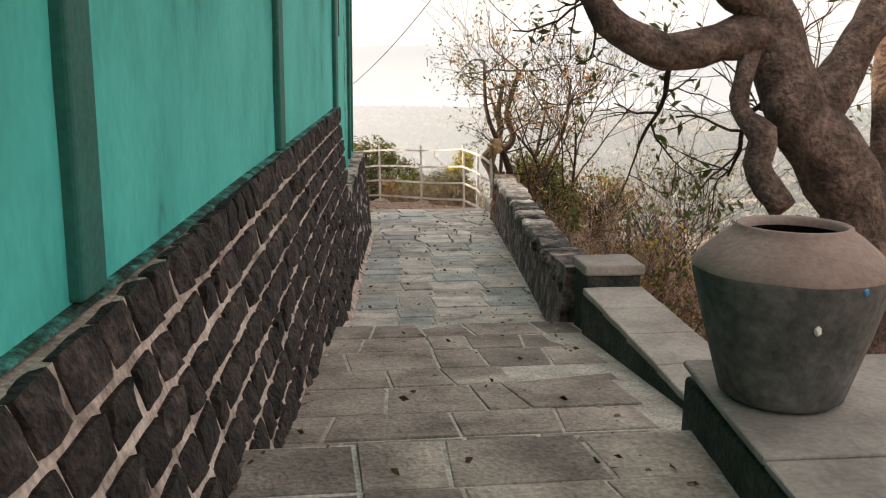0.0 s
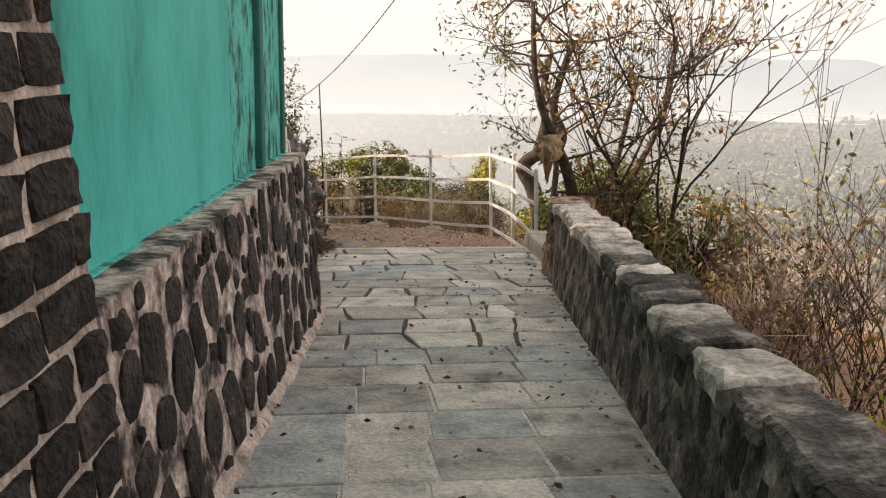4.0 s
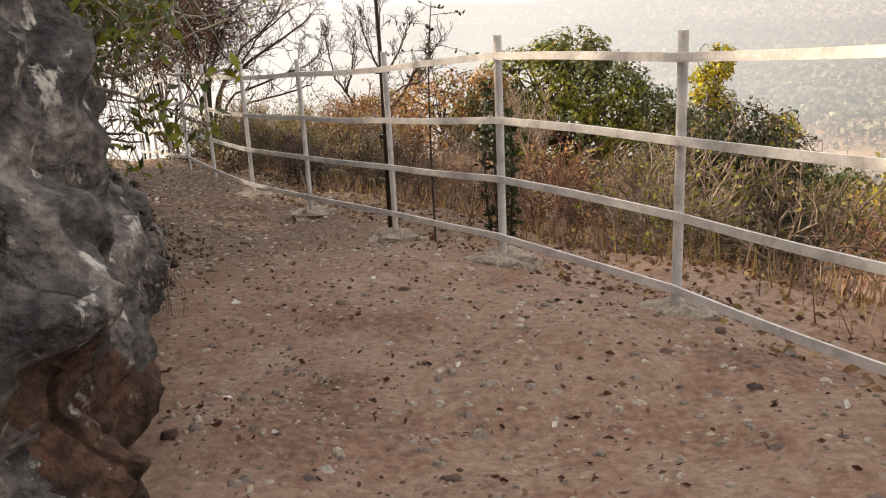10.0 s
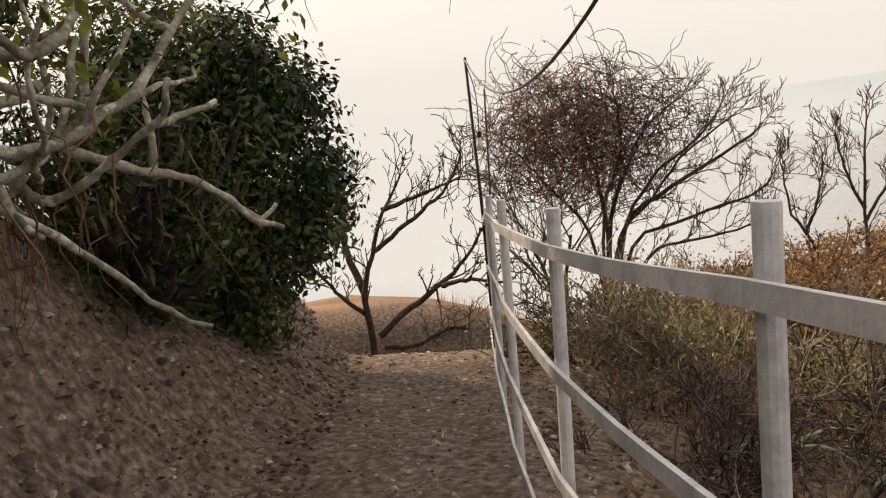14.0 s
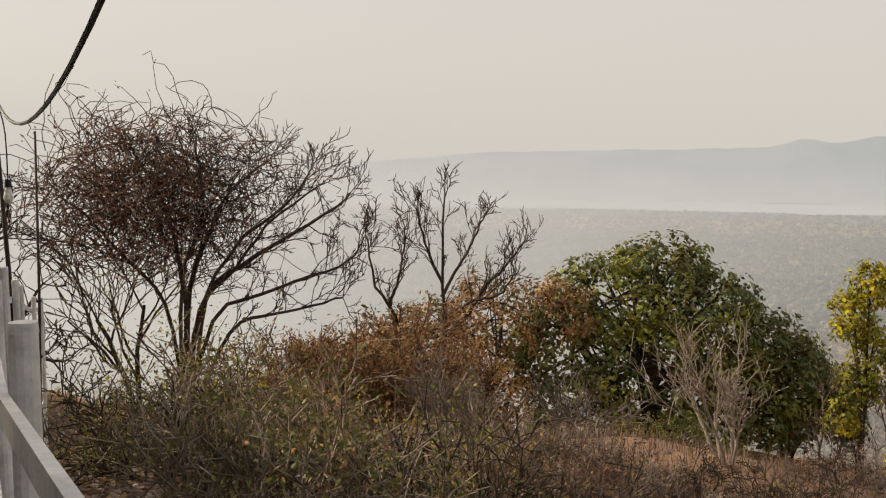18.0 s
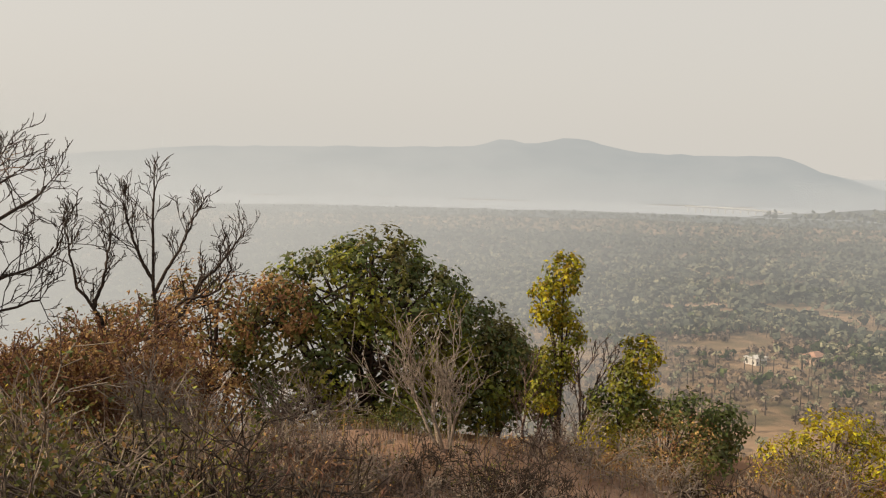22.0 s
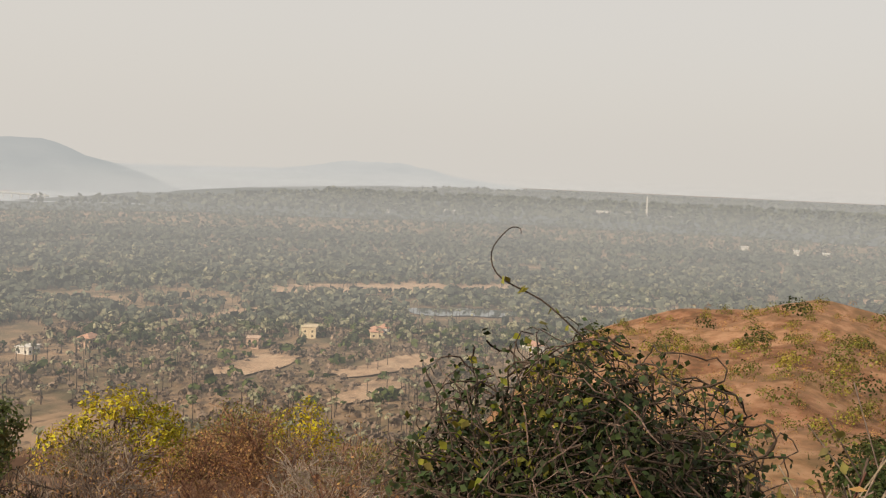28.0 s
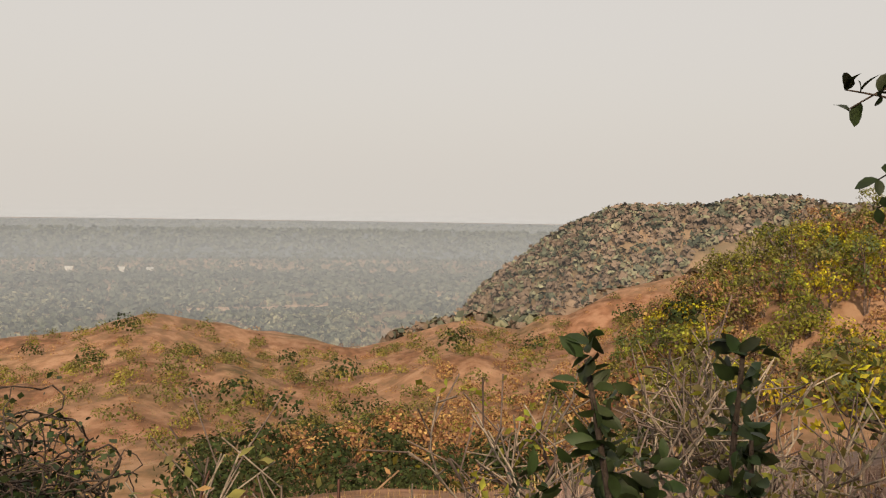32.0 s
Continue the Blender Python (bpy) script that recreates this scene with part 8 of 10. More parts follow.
def near_sprig():
    """Leafy shoots that rise beside the terrace where the walker stops."""
    rng = np.random.default_rng(8)
    loc = (-0.55, 19.2, gz(-0.55, 19.2))
    t = empty("shrub", loc, label="young shrub with large glossy leaves on upright shoots", category="shrub")
    o = np.array(loc)
    for i, (top, foot) in enumerate((((-0.68, 19.46, 0.74), (-0.6, 19.25, -0.9)), ((-0.60, 19.07, 0.75), (-0.55, 19.15, -0.9)), ((-0.5, 19.38, 0.52), (-0.5, 19.2, -0.9)), ((-0.45, 18.98, 0.5), (-0.5, 19.1, -0.9)), ((-0.62, 19.30, 0.48), (-0.55, 19.2, -0.9)), ((-0.55, 19.55, 0.40), (-0.55, 19.3, -0.9)))):
        P = spline([np.array(foot), np.array(foot) * 0.5 + np.array(top) * 0.5 + rng.normal(0, 0.03, 3), np.array(top)], 14) - o
        part("shoot", tube_bm(P, np.linspace(0.014, 0.006, 14), 7), M["bark_dark"], t, smooth=True)
        pts = np.repeat(P[3:], 13, axis=0) + rng.normal(0, 0.022, (len(P[3:]) * 13, 3))
        D = rng.normal(0, 1, pts.shape) * (1, 1, 0.4) + (0, 0, 0.6)
        # the darker leaf colour here includes the shade this shrub stands in
        V, Q = oval_leaves(rng, pts, D / np.linalg.norm(D, axis=1, keepdims=True), 0.06, 0.5)
        tagged(quads_mesh("foliage", V, Q, M["leaf_dark"], t, True), "dark glossy leaves")
    g = empty("sapling", (-1.05, 18.5, gz(-1.05, 18.5)), label="tall thin sapling with small round leaves, dark against the sky", category="tree")
    o = np.array(g.location)
    P = spline([(-1.05, 18.5, -0.6), (-1.08, 18.62, 0.3), (-1.1, 18.8, 0.9), (-1.1, 18.93, 1.2), (-1.08, 18.98, 1.5)], 20) - o
    part("stem", tube_bm(P, np.linspace(0.010, 0.004, 20), 7), M["bark_dark"], g, smooth=True)
    tw = []
    for k, (j, q) in enumerate(((15, (-1.12, 19.12, 1.285)), (16, (-1.12, 19.115, 1.25)), (14, (-1.13, 19.06, 1.13)), (13, (-1.13, 19.06, 1.08)), (18, (-1.0, 18.9, 1.45)), (13, (-1.42, 18.75, 1.12)), (14, (-0.72, 18.70, 1.10)), (16, (-1.38, 18.72, 1.36)), (17, (-0.80, 18.80, 1.42)), (11, (-1.30, 18.55, 0.90)), (12, (-0.78, 18.52, 0.95)), (18, (-1.25, 18.8, 1.56)))):
        e = np.array(q) - o
        tw.append((spline([P[j], (P[j] + e) / 2 + (0, 0, 0.006), e], 6), np.linspace(0.003, 0.0012, 6)))
    lines_mesh("twigwork", tw, M["bark_dark"], g, 4)
    C = np.repeat(np.vstack([a[2:] for a, _ in tw]), 2, axis=0)
    D = rng.normal(0, 1, C.shape)
    V, Q = oval_leaves(rng, C, D / np.linalg.norm(D, axis=1, keepdims=True), 0.036, 0.62)
    tagged(quads_mesh("crown", V, Q, M["leaf_dark"], g, True), kind="stuff")


near_sprig()


def spurge(loc, seed, n, height, label):
    """Candelabra of thick grey, jointed succulent stems that arch upwards."""
    rng = np.random.default_rng(seed)
    t = empty("spurge", loc, label=label, category="succulent", group="spurges on the rock bank")
    def wander(p, d, steps, le, lift):
        P = [p]
        for _ in range(steps - 1):
            d = d + rng.normal(0, 0.17, 3) + (0, 0, lift)
            d = d / np.linalg.norm(d)
            P.append(P[-1] + d * le)
        return np.array(P)
    for i in range(int(n * 1.5)):
        a = rng.uniform(0, 2 * np.pi)
        d = np.array([math.cos(a), math.sin(a), rng.uniform(-1.1, 0.5)])
        P = wander(np.array([rng.normal(0, 0.16), rng.normal(0, 0.16), rng.uniform(-0.1, height * 0.45)]), d, 18, height * rng.uniform(0.045, 0.085), rng.uniform(0.02, 0.16))
        R = np.linspace(0.022, 0.012, 18) * (1 + 0.16 * np.sin(np.arange(18) * 2.2)) * rng.uniform(0.65, 1.25) * min(1.0, 0.25 + height * 0.7)
        part("stem", tube_bm(P, R, 7), M["cactus"], t, smooth=True)
        for _ in range(int(rng.integers(0, 3))):
            k = int(rng.integers(6, 15))
            P2 = wander(P[k], rng.normal(0, 1, 3) + (0, 0, 0.3), 9, 0.05, 0.12)
            part("arm", tube_bm(P2, np.linspace(0.018, 0.010, 9), 6), M["cactus"], t, smooth=True)
    wide = min(0.45, height * 0.42)
    L = np.array([(rng.normal(0, wide), rng.normal(0, wide), rng.uniform(0.1, height)) for _ in range(90 if height > 0.6 else 40)])
    crown("foliage", rng, L[: len(L) * 2 // 3], 6, 0.06, 0.06, LL, t, 0.5)
    crown("foliage", rng, L[len(L) // 2:], 9, 0.10, 0.06, LG, t, 0.45)
    rt = []
    for _ in range(24):
        p = np.array([rng.normal(0, 0.35), rng.normal(0, 0.35), rng.uniform(-0.3, 0.3)])
        rt.append((p + np.cumsum(np.vstack([(0, 0, 0), rng.normal(0, 0.045, (5, 3)) - (0, 0, 0.10)]), 0), np.linspace(0.005, 0.002, 6)))
    lines_mesh("rootwork", rt, M["twig_red"], t, 4, "hanging rusty roots")
    return t


for i, (x, y, z, n, h) in enumerate(((-4.35, 18.6, 1.15, 13, 1.1), (-4.95, 19.7, 1.0, 16, 1.2), (-5.25, 20.4, 0.85, 12, 0.9), (-3.9, 17.4, 1.5, 14, 1.0), (-3.55, 16.7, 1.9, 14, 1.0),
                                     (-4.6, 18.0, 2.2, 14, 1.2), (-5.4, 19.4, 2.0, 15, 1.3), (-6.2, 21.0, 1.6, 14, 1.3), (-3.1, 15.9, 2.3, 9, 0.9), (-2.95, 16.8, 1.10, 10, 0.5), (-3.1, 17.25, 0.9, 9, 0.5), (-2.85, 16.4, 1.35, 9, 0.45))):
    spurge((x, y, z + 0.25), 600 + i, n, h, "thick grey spurge stems arching out over the rock bank")
# dark limb overhead and the evergreen by the bank
def bank_trees():
    f = empty("tree", (-6.9, 21.4, 1.6), label="dark tree stretching one heavy limb over the bank", category="tree")
    o = np.array(f.location)
    P = spline([(-7.2, 21.0, 1.2), (-6.9, 21.4, 2.0), (-6.2, 21.7, 2.25), (-5.5, 21.9, 2.2), (-4.9, 22.2, 2.35), (-4.2, 22.6, 2.9)], 20) - o
    part("trunk", tube_bm(P, np.linspace(0.16, 0.05, 20), 10), M["bark_dark"], f, smooth=True)
    rng = np.random.default_rng(71)
    tw, tips = [], []
    for j in (6, 8, 10, 12, 14, 16, 18, 19):
        d = rng.normal(0, 1, 3)
        d[2] = rng.uniform(-0.6, 0.5)
        q, tp = grow(rng, P[j], d, 0.8, 0.02, 2, [4, 4], 0.8, 0.2, 0.2)
        tw += [x for y in q for x in y]
        tips.append(tp)
    lines_mesh("twigwork", tw, M["bark_dark"], f, 4)
    crown("crown", rng, np.vstack(tips)[::7], 3, 0.04, 0.10, LG, f, 0.3)


bank_trees()
leafy_mass("tree", (-7.55, 23.5, -0.75), "dense dark evergreen tree on the bank", "tree", 640, (1.25, 1.25, 3.0), 420, 90, 0.075, (M["leaf_dark"], LG, M["leaf_dark"]), M["bark_dark"], 0.11, "", 0.1, 0.5, 0.0)
leafy_mass("bush", (-7.0, 22.3, -0.5), "dark green spiky bush on the bank", "bush", 641, (0.9, 0.9, 2.2), 150, 28, 0.09, (M["leaf_dark"], LG), M["bark_dark"], 0.15, "", 0.08, 0.25)


# added cover behind the spurges; several mainly keep the sun off the path
for i, (x, y, z, sz) in enumerate(((-5.6, 13.4, 2.2, (1.4, 1.5, 2.8)), (-5.9, 15.6, 2.4, (1.2, 1.4, 2.2)), (-9.2, 19.6, 1.6, (1.9, 2.0, 4.2)), (-10.2, 22.6, 0.9, (1.9, 2.0, 4.4)), (-8.2, 16.8, 2.2, (1.9, 1.8, 3.8)), (-9.6, 25.0, -0.6, (1.3, 1.5, 3.4)), (-6.4, 20.6, 1.2, (1.0, 1.1, 2.2)))):
    leafy_mass("bush", (x, y, z), "evergreen bush added on the bank as cover and to shade the path", "bush", 650 + i, sz, 220, 60, 0.075, (M["leaf_dark"], LG), M["bark_dark"], 0.14, "evergreens on the bank", 0.05, 0.35)


def spiky_plant(loc, seed, n, L, label, w=0.035, droop=0.75):
    """Rosette of long blades."""
    rng = np.random.default_rng(seed)
    t = empty("agave", loc, label=label, category="plant", group="spiky plants")
    for i in range(n):
        a = rng.uniform(0, 2 * np.pi)
        d = np.array([math.cos(a), math.sin(a), 0])
        s = np.array([-d[1], d[0], 0])
        up = rng.uniform(0.3, 1.1)
        le = L * rng.uniform(0.6, 1.1)
        V, Q = [], []
        for k in range(8):
            u = k / 7
            p = d * le * u * 0.9 + np.array([0, 0, le * up * u - le * droop * u * u])
            ww = w * (1 - u ** 2) + 0.002
            V += [p + s * ww, p + np.array([0, 0, -0.012]), p - s * ww, p + np.array([0, 0, 0.004])]
        for k in range(7):
            for j in range(4):
                Q.append((4 * k + j, 4 * k + (j + 1) % 4, 4 * k + 4 + (j + 1) % 4, 4 * k + 4 + j))
        quads_mesh("blade", np.array(V), np.array(Q), M["grass_green"], t, True)
    return t


for i, (x, y, n, L) in enumerate(((-2.7, 24.4, 14, 0.75), (-1.6, 24.9, 16, 0.8), (-0.6, 25.0, 14, 0.7), (-3.4, 24.2, 10, 0.6))):
    spiky_plant(at_ground(x, y, 0.05), 700 + i, n, L, "arching grey-green spiky plant among dry twigs")
spiky_plant((-3.32, 17.40, 2.12), 712, 26, 1.1, "big grey-green agave arching over the rock bank", 0.05, 1.35)
spiky_plant((-3.6, 14.2, 2.35), 710, 16, 0.7, "spiky dark plant on the boulder top")
spiky_plant((-2.6, 15.0, 2.5), 711, 16, 0.7, "spiky dark plant on the boulder top")
for i, (x, y, z) in enumerate(((-3.2, 13.6, 2.2), (-3.9, 15.0, 2.6), (-2.9, 16.4, 2.5))):
    woody("shrub", (x, y, z), "leafy shrub on top of the boulder", "shrub", 720 + i, 5, [5, 4, 3], 0.6, 0.012, 3, M["bark_dark"], ((LO, 0.5, 3, 0.05, 0.06, 0.4), (LG, 0.3, 3, 0.05, 0.07, 0.4)), "shrubs on the boulder", 0.7)


def shore_grass():
    """Dry grass, leaf litter, pebbles and scraps: countless small things on the ground."""
    rng = np.random.default_rng(9)

    def scatter(name, n, sample, make, material, label, cat):
        x, y = sample(n)
        z = ground(x, y)
        V, Q = make(np.stack([x, y, z], -1))
        tagged(quads_mesh(name, V, Q, material), label, cat, kind="stuff")

    def along(s0, s1, y0, y1):
        def f(n):
            i = rng.uniform(0.42 if y0 else 0, 1, n)
            seg = np.linspace(0, 1, len(FENCE))
            x, y = np.interp(i, seg, FENCE[:, 0]), np.interp(i, seg, FENCE[:, 1])
            d = np.array([np.interp(i, seg, np.gradient(FENCE[:, 0])), np.interp(i, seg, np.gradient(FENCE[:, 1]))])
            d /= np.linalg.norm(d, axis=0)
            s = rng.uniform(s0, s1, n)
            return x + d[1] * s, y - d[0] * s
        return f

    def blades(h, w):
        def f(P):
            n = len(P)
            a = rng.uniform(0, 2 * np.pi, n)
            t = np.stack([np.cos(a), np.sin(a), 0 * a], -1)
            b = np.stack([-np.sin(a), np.cos(a), 0 * a], -1)
            H = h * rng.uniform(0.4, 1.2, (n, 1))
            tip = P + np.array([0, 0, 1]) * H + b * H * rng.uniform(-0.7, 0.7, (n, 1))
            V = np.stack([P - t * w - (0, 0, 0.03), P + t * w - (0, 0, 0.03), tip + t * w * 0.2, tip - t * w * 0.2], 1).reshape(-1, 3)
            return V, np.arange(4 * n).reshape(n, 4)
        return f

    def flakes(size, lift):
        def f(P):
            return leaf_quads(rng, P + np.array([0, 0, lift]), size, 0.6, 0.0, 0.75)
        return f

    def stones(size):
        def f(P):
            n = len(P)
            u = np.array([(-1, -1, -0.5), (1, -1, -0.5), (1, 1, -0.5), (-1, 1, -0.5), (-0.6, -0.6, 0.6), (0.6, -0.6, 0.6), (0.6, 0.6, 0.6), (-0.6, 0.6, 0.6)])
            s = size * rng.uniform(0.35, 1.0, (n, 1, 1)) ** 2 * rng.uniform(0.6, 1.4, (n, 1, 3))
            a = rng.uniform(0, 6.28, n)
            V = u[None] * s * (1 + rng.uniform(-0.25, 0.25, (n, 8, 3)))
            x, y = V[..., 0] * np.cos(a)[:, None] - V[..., 1] * np.sin(a)[:, None], V[..., 0] * np.sin(a)[:, None] + V[..., 1] * np.cos(a)[:, None]
            V = np.stack([x, y, V[..., 2] * 0.7], -1) + P[:, None]
            q = np.array([(4, 5, 6, 7), (0, 1, 5, 4), (1, 2, 6, 5), (2, 3, 7, 6), (3, 0, 4, 7)])
            return V.reshape(-1, 3), (q[None] + (np.arange(n) * 8)[:, None, None]).reshape(-1, 4)
        return f
    scatter("path_pebbles", 4600, along(-2.6, 0.8, 0, 0), stones(0.027), M["pebble"], "small pale pebbles strewn over the soil", "pebbles")
    scatter("path_stones", 90, along(-2.6, 0.8, 0, 0), stones(0.05), M["earth_lump"], "dark loose stones on the path", "stones")
    scatter("path_gravel", 6500, along(-2.6, 0.6, 0, 0), stones(0.011), M["earth_lump"], "dark gravel and crumbs of earth", "gravel")
    scatter("path_gravel", 7500, along(-2.6, 0.6, 0, 0), stones(0.012), M["pebble"], "pale gravel trodden into the soil", "gravel")
    scatter("leaf_litter", 4200, along(-2.6, 3.0, 0, 0), flakes(0.038, 0.006), M["litter"], "brown fallen leaves on the ground", "leaf litter")
    scatter("leaf_litter", 6000, along(0.1, 2.4, 0, 0), flakes(0.06, 0.01), M["leaf_dry"], "drift of dry leaves below the fence", "leaf litter")
    scatter("bank_litter", 9000, along(-4.2, -1.2, 17.0, 0), flakes(0.045, 0.008), M["litter"], "dark leaf litter and crumbled earth on the bank", "leaf litter")
    scatter("bank_stones", 1500, along(-4.0, -1.2, 17.0, 0), stones(0.05), M["earth_lump"], "clods of dark earth on the bank", "clods")
    scatter("paper_scraps", 130, along(-2.4, 1.5, 0, 0), flakes(0.05, 0.008), M["white_bit"], "pale scraps and petals on the path", "scraps")
    scatter("dry_grass", 4200, along(0.9, 7.0, 0, 0), blades(0.30, 0.006), M["twig_pink"], "dry pinkish grass on the slope", "grass")
    scatter("dry_grass", 4200, along(0.9, 7.0, 0, 0), blades(0.28, 0.006), M["straw"], "dry straw-coloured grass on the slope", "grass")
    scatter("dry_grass", 6000, along(-4.4, -2.5, 17.0, 0), blades(0.26, 0.005), M["straw"], "dry reddish grass on the bank", "grass")

    def hillside(n):
        a = np.radians(rng.uniform(-125, 35, n))
        r = 9 + 34 * rng.uniform(0, 1, n) ** 0.8
        return VIEW[0] - r * np.sin(a), VIEW[1] + r * np.cos(a)
    scatter("hillside_grass", 16000, hillside, blades(0.26, 0.010), M["straw"], "dry grass over the hillside below", "grass")

    def mound(n):
        a = np.radians(rng.uniform(-34, 14, n))
        r = rng.uniform(9.5, 14.0, n)
        return VIEW[0] - r * np.sin(a), VIEW[1] + r * np.cos(a)
    scatter("mound_grass", 5200, mound, blades(0.2, 0.006), M["twig_dry"], "dry grey-brown grass on the sandy mound", "grass")
    scatter("mound_grass", 2600, mound, blades(0.16, 0.006), M["straw"], "dry straw-coloured grass on the sandy mound", "grass")
    scatter("mound_stones", 900, mound, stones(0.05), M["earth_lump"], "clods and stones on the sandy mound", "stones")

    def wallside(n):
        y = rng.uniform(-3, 9.5, n)
        return np.array([x_right(v) for v in y]) + rng.uniform(0.5, 3.0, n), y
    scatter("wallside_weeds", 700, wallside, blades(0.3, 0.006), M["twig_pink"], "rusty weeds behind the low wall", "weeds")
    scatter("leaf_litter", 2500, wallside, flakes(0.06, 0.02), M["leaf_dry"], "dry leaves behind the low wall", "leaf litter")

    def paved(n):
        y = rng.uniform(-5, 10.2, n)
        u = rng.beta(0.5, 0.4, n)
        return np.array([x_left(v) for v in y]) * (1 - u) + np.array([x_right(v) for v in y]) * u, y
    x, y = paved(260)
    P = np.stack([x, y, floor_z(y) + 0.012], -1)
    V, Q = leaf_quads(rng, P, 0.045, 0.5, 0.0, 0.85)
    tagged(quads_mesh("fallen_leaves", V, Q, M["litter"]), "a few curled leaves on the flagstones", "leaf litter", kind="stuff")
    V, Q = stones(0.016)(np.stack([*paved(420), np.zeros(420)], -1))
    V[:, 2] += floor_z(V[:, 1]) + 0.004
    tagged(quads_mesh("grit", V, Q, M["pebble"]), "grit along the edges of the flagstones", "gravel", kind="stuff")


shore_grass()

# ---- hillside and plain ----


def clumps(rng, C, radius, per, leaf, squash=0.75):
    """Leaf quads on small domes at the points C. radius: one for each."""
    n = len(C)
    p = rng.normal(0, 1, (n, per, 3))
    p /= np.linalg.norm(p, axis=2, keepdims=True)
    p[..., 2] = np.abs(p[..., 2]) * squash
    P = C[:, None] + p * radius[:, None, None] * rng.uniform(0.55, 1.0, (n, per, 1))
    N = p + rng.normal(0, 0.35, p.shape)
    N /= np.linalg.norm(N, axis=2, keepdims=True)
    A = np.cross(N, rng.normal(0, 1, N.shape))
    A /= np.linalg.norm(A, axis=2, keepdims=True)
    B = np.cross(N, A)
    s = (leaf * radius)[:, None, None] * rng.uniform(0.6, 1.3, (n, per, 1))
    V = np.stack([P - A * s, P - B * s * 0.8, P + A * s, P + B * s * 0.8], 2).reshape(-1, 3)
    return V, np.arange(len(V)).reshape(-1, 4)


def polar(rng, n, y0, y1, r0, r1, power):
    a = np.radians(rng.uniform(min(y0, y1), max(y0, y1), n))
    r = r0 + (r1 - r0) * rng.uniform(0, 1, n) ** power
    return VIEW[0] - r * np.sin(a), VIEW[1] + r * np.cos(a), r


# the far mix is paler, with some distance haze in its leaf colour
FOREST = [mat("plain_forest_%s" % k, c, 0.09, 0.9, 0.0, 0.5, island=0.10, spec=0.1, speck=0.22, contrast=(0.38, 0.62)) for k, c in (
    ("dark", [(0.026, 0.036, 0.02), (0.075, 0.088, 0.046)]), ("brown", [(0.11, 0.085, 0.066), (0.23, 0.175, 0.135)]), ("palm", [(0.11, 0.115, 0.075), (0.25, 0.245, 0.165)]), ("far", [(0.042, 0.052, 0.04), (0.115, 0.125, 0.092)]),
    ("green", [(0.035, 0.052, 0.018), (0.09, 0.11, 0.035)]))]


OPEN = [(263, 485, 16), (293, 475, 16), (362, 417, 14), (412, 420, 18), (445, 394, 18), (458, 398, 14), (482, 300, 22), (500, 268, 16), (572, 412, 62)]
# fields between the trees: place, length, width, turn
FIELDS = [(333, 381, 62, 26, 15), (625, 550, 190, 60, -30), (713, 493, 90, 50, -25), (322, 690, 70, 26, 10), (380, 330, 80, 24, 0), (700, 330, 130, 34, -40),
          (640, 250, 110, 30, -50), (966, 139, 170, 46, -70), (820, 190, 120, 40, -60), (330, 300, 60, 20, 10), (420, 520, 90, 24, 0)]


def fields():
    m = mat("dry_field", [(0.17, 0.12, 0.08), (0.34, 0.235, 0.155), (0.44, 0.33, 0.225)], 0.05, 0.95, 0.0, 0.6, speck=0.2)
    rng = np.random.default_rng(61)
    for x, y, le, wd, turn in FIELDS:
        c, q = math.cos(radians(turn)), math.sin(radians(turn))
        a = np.linspace(0, 2 * np.pi, 28, endpoint=False)
        rr = 1 + rng.uniform(-0.16, 0.16, 28)
        k = (np.abs(np.cos(a)) ** 4 + np.abs(np.sin(a)) ** 4) ** -0.25 * rr
        V = [(x, y)]
        for f in (0.5, 1.0):
            X, Y = np.cos(a) * k * le * 0.5 * f, np.sin(a) * k * wd * 0.5 * f
            V += list(zip(x + X * c - Y * q, y + X * q + Y * c))
        V = np.array(V)
        Z = ground(V[:, 0], V[:, 1]) + 0.9
        F = [(0, 1 + n, 1 + (n + 1) % 28) for n in range(28)] + [(1 + n, 29 + n, 29 + (n + 1) % 28, 1 + (n + 1) % 28) for n in range(28)]
        ob = link_mesh("ground_field", np.column_stack([V, Z]), F, m)
        tagged(ob, "dry tan field between trees on the plain", "field", kind="structure")


fields()


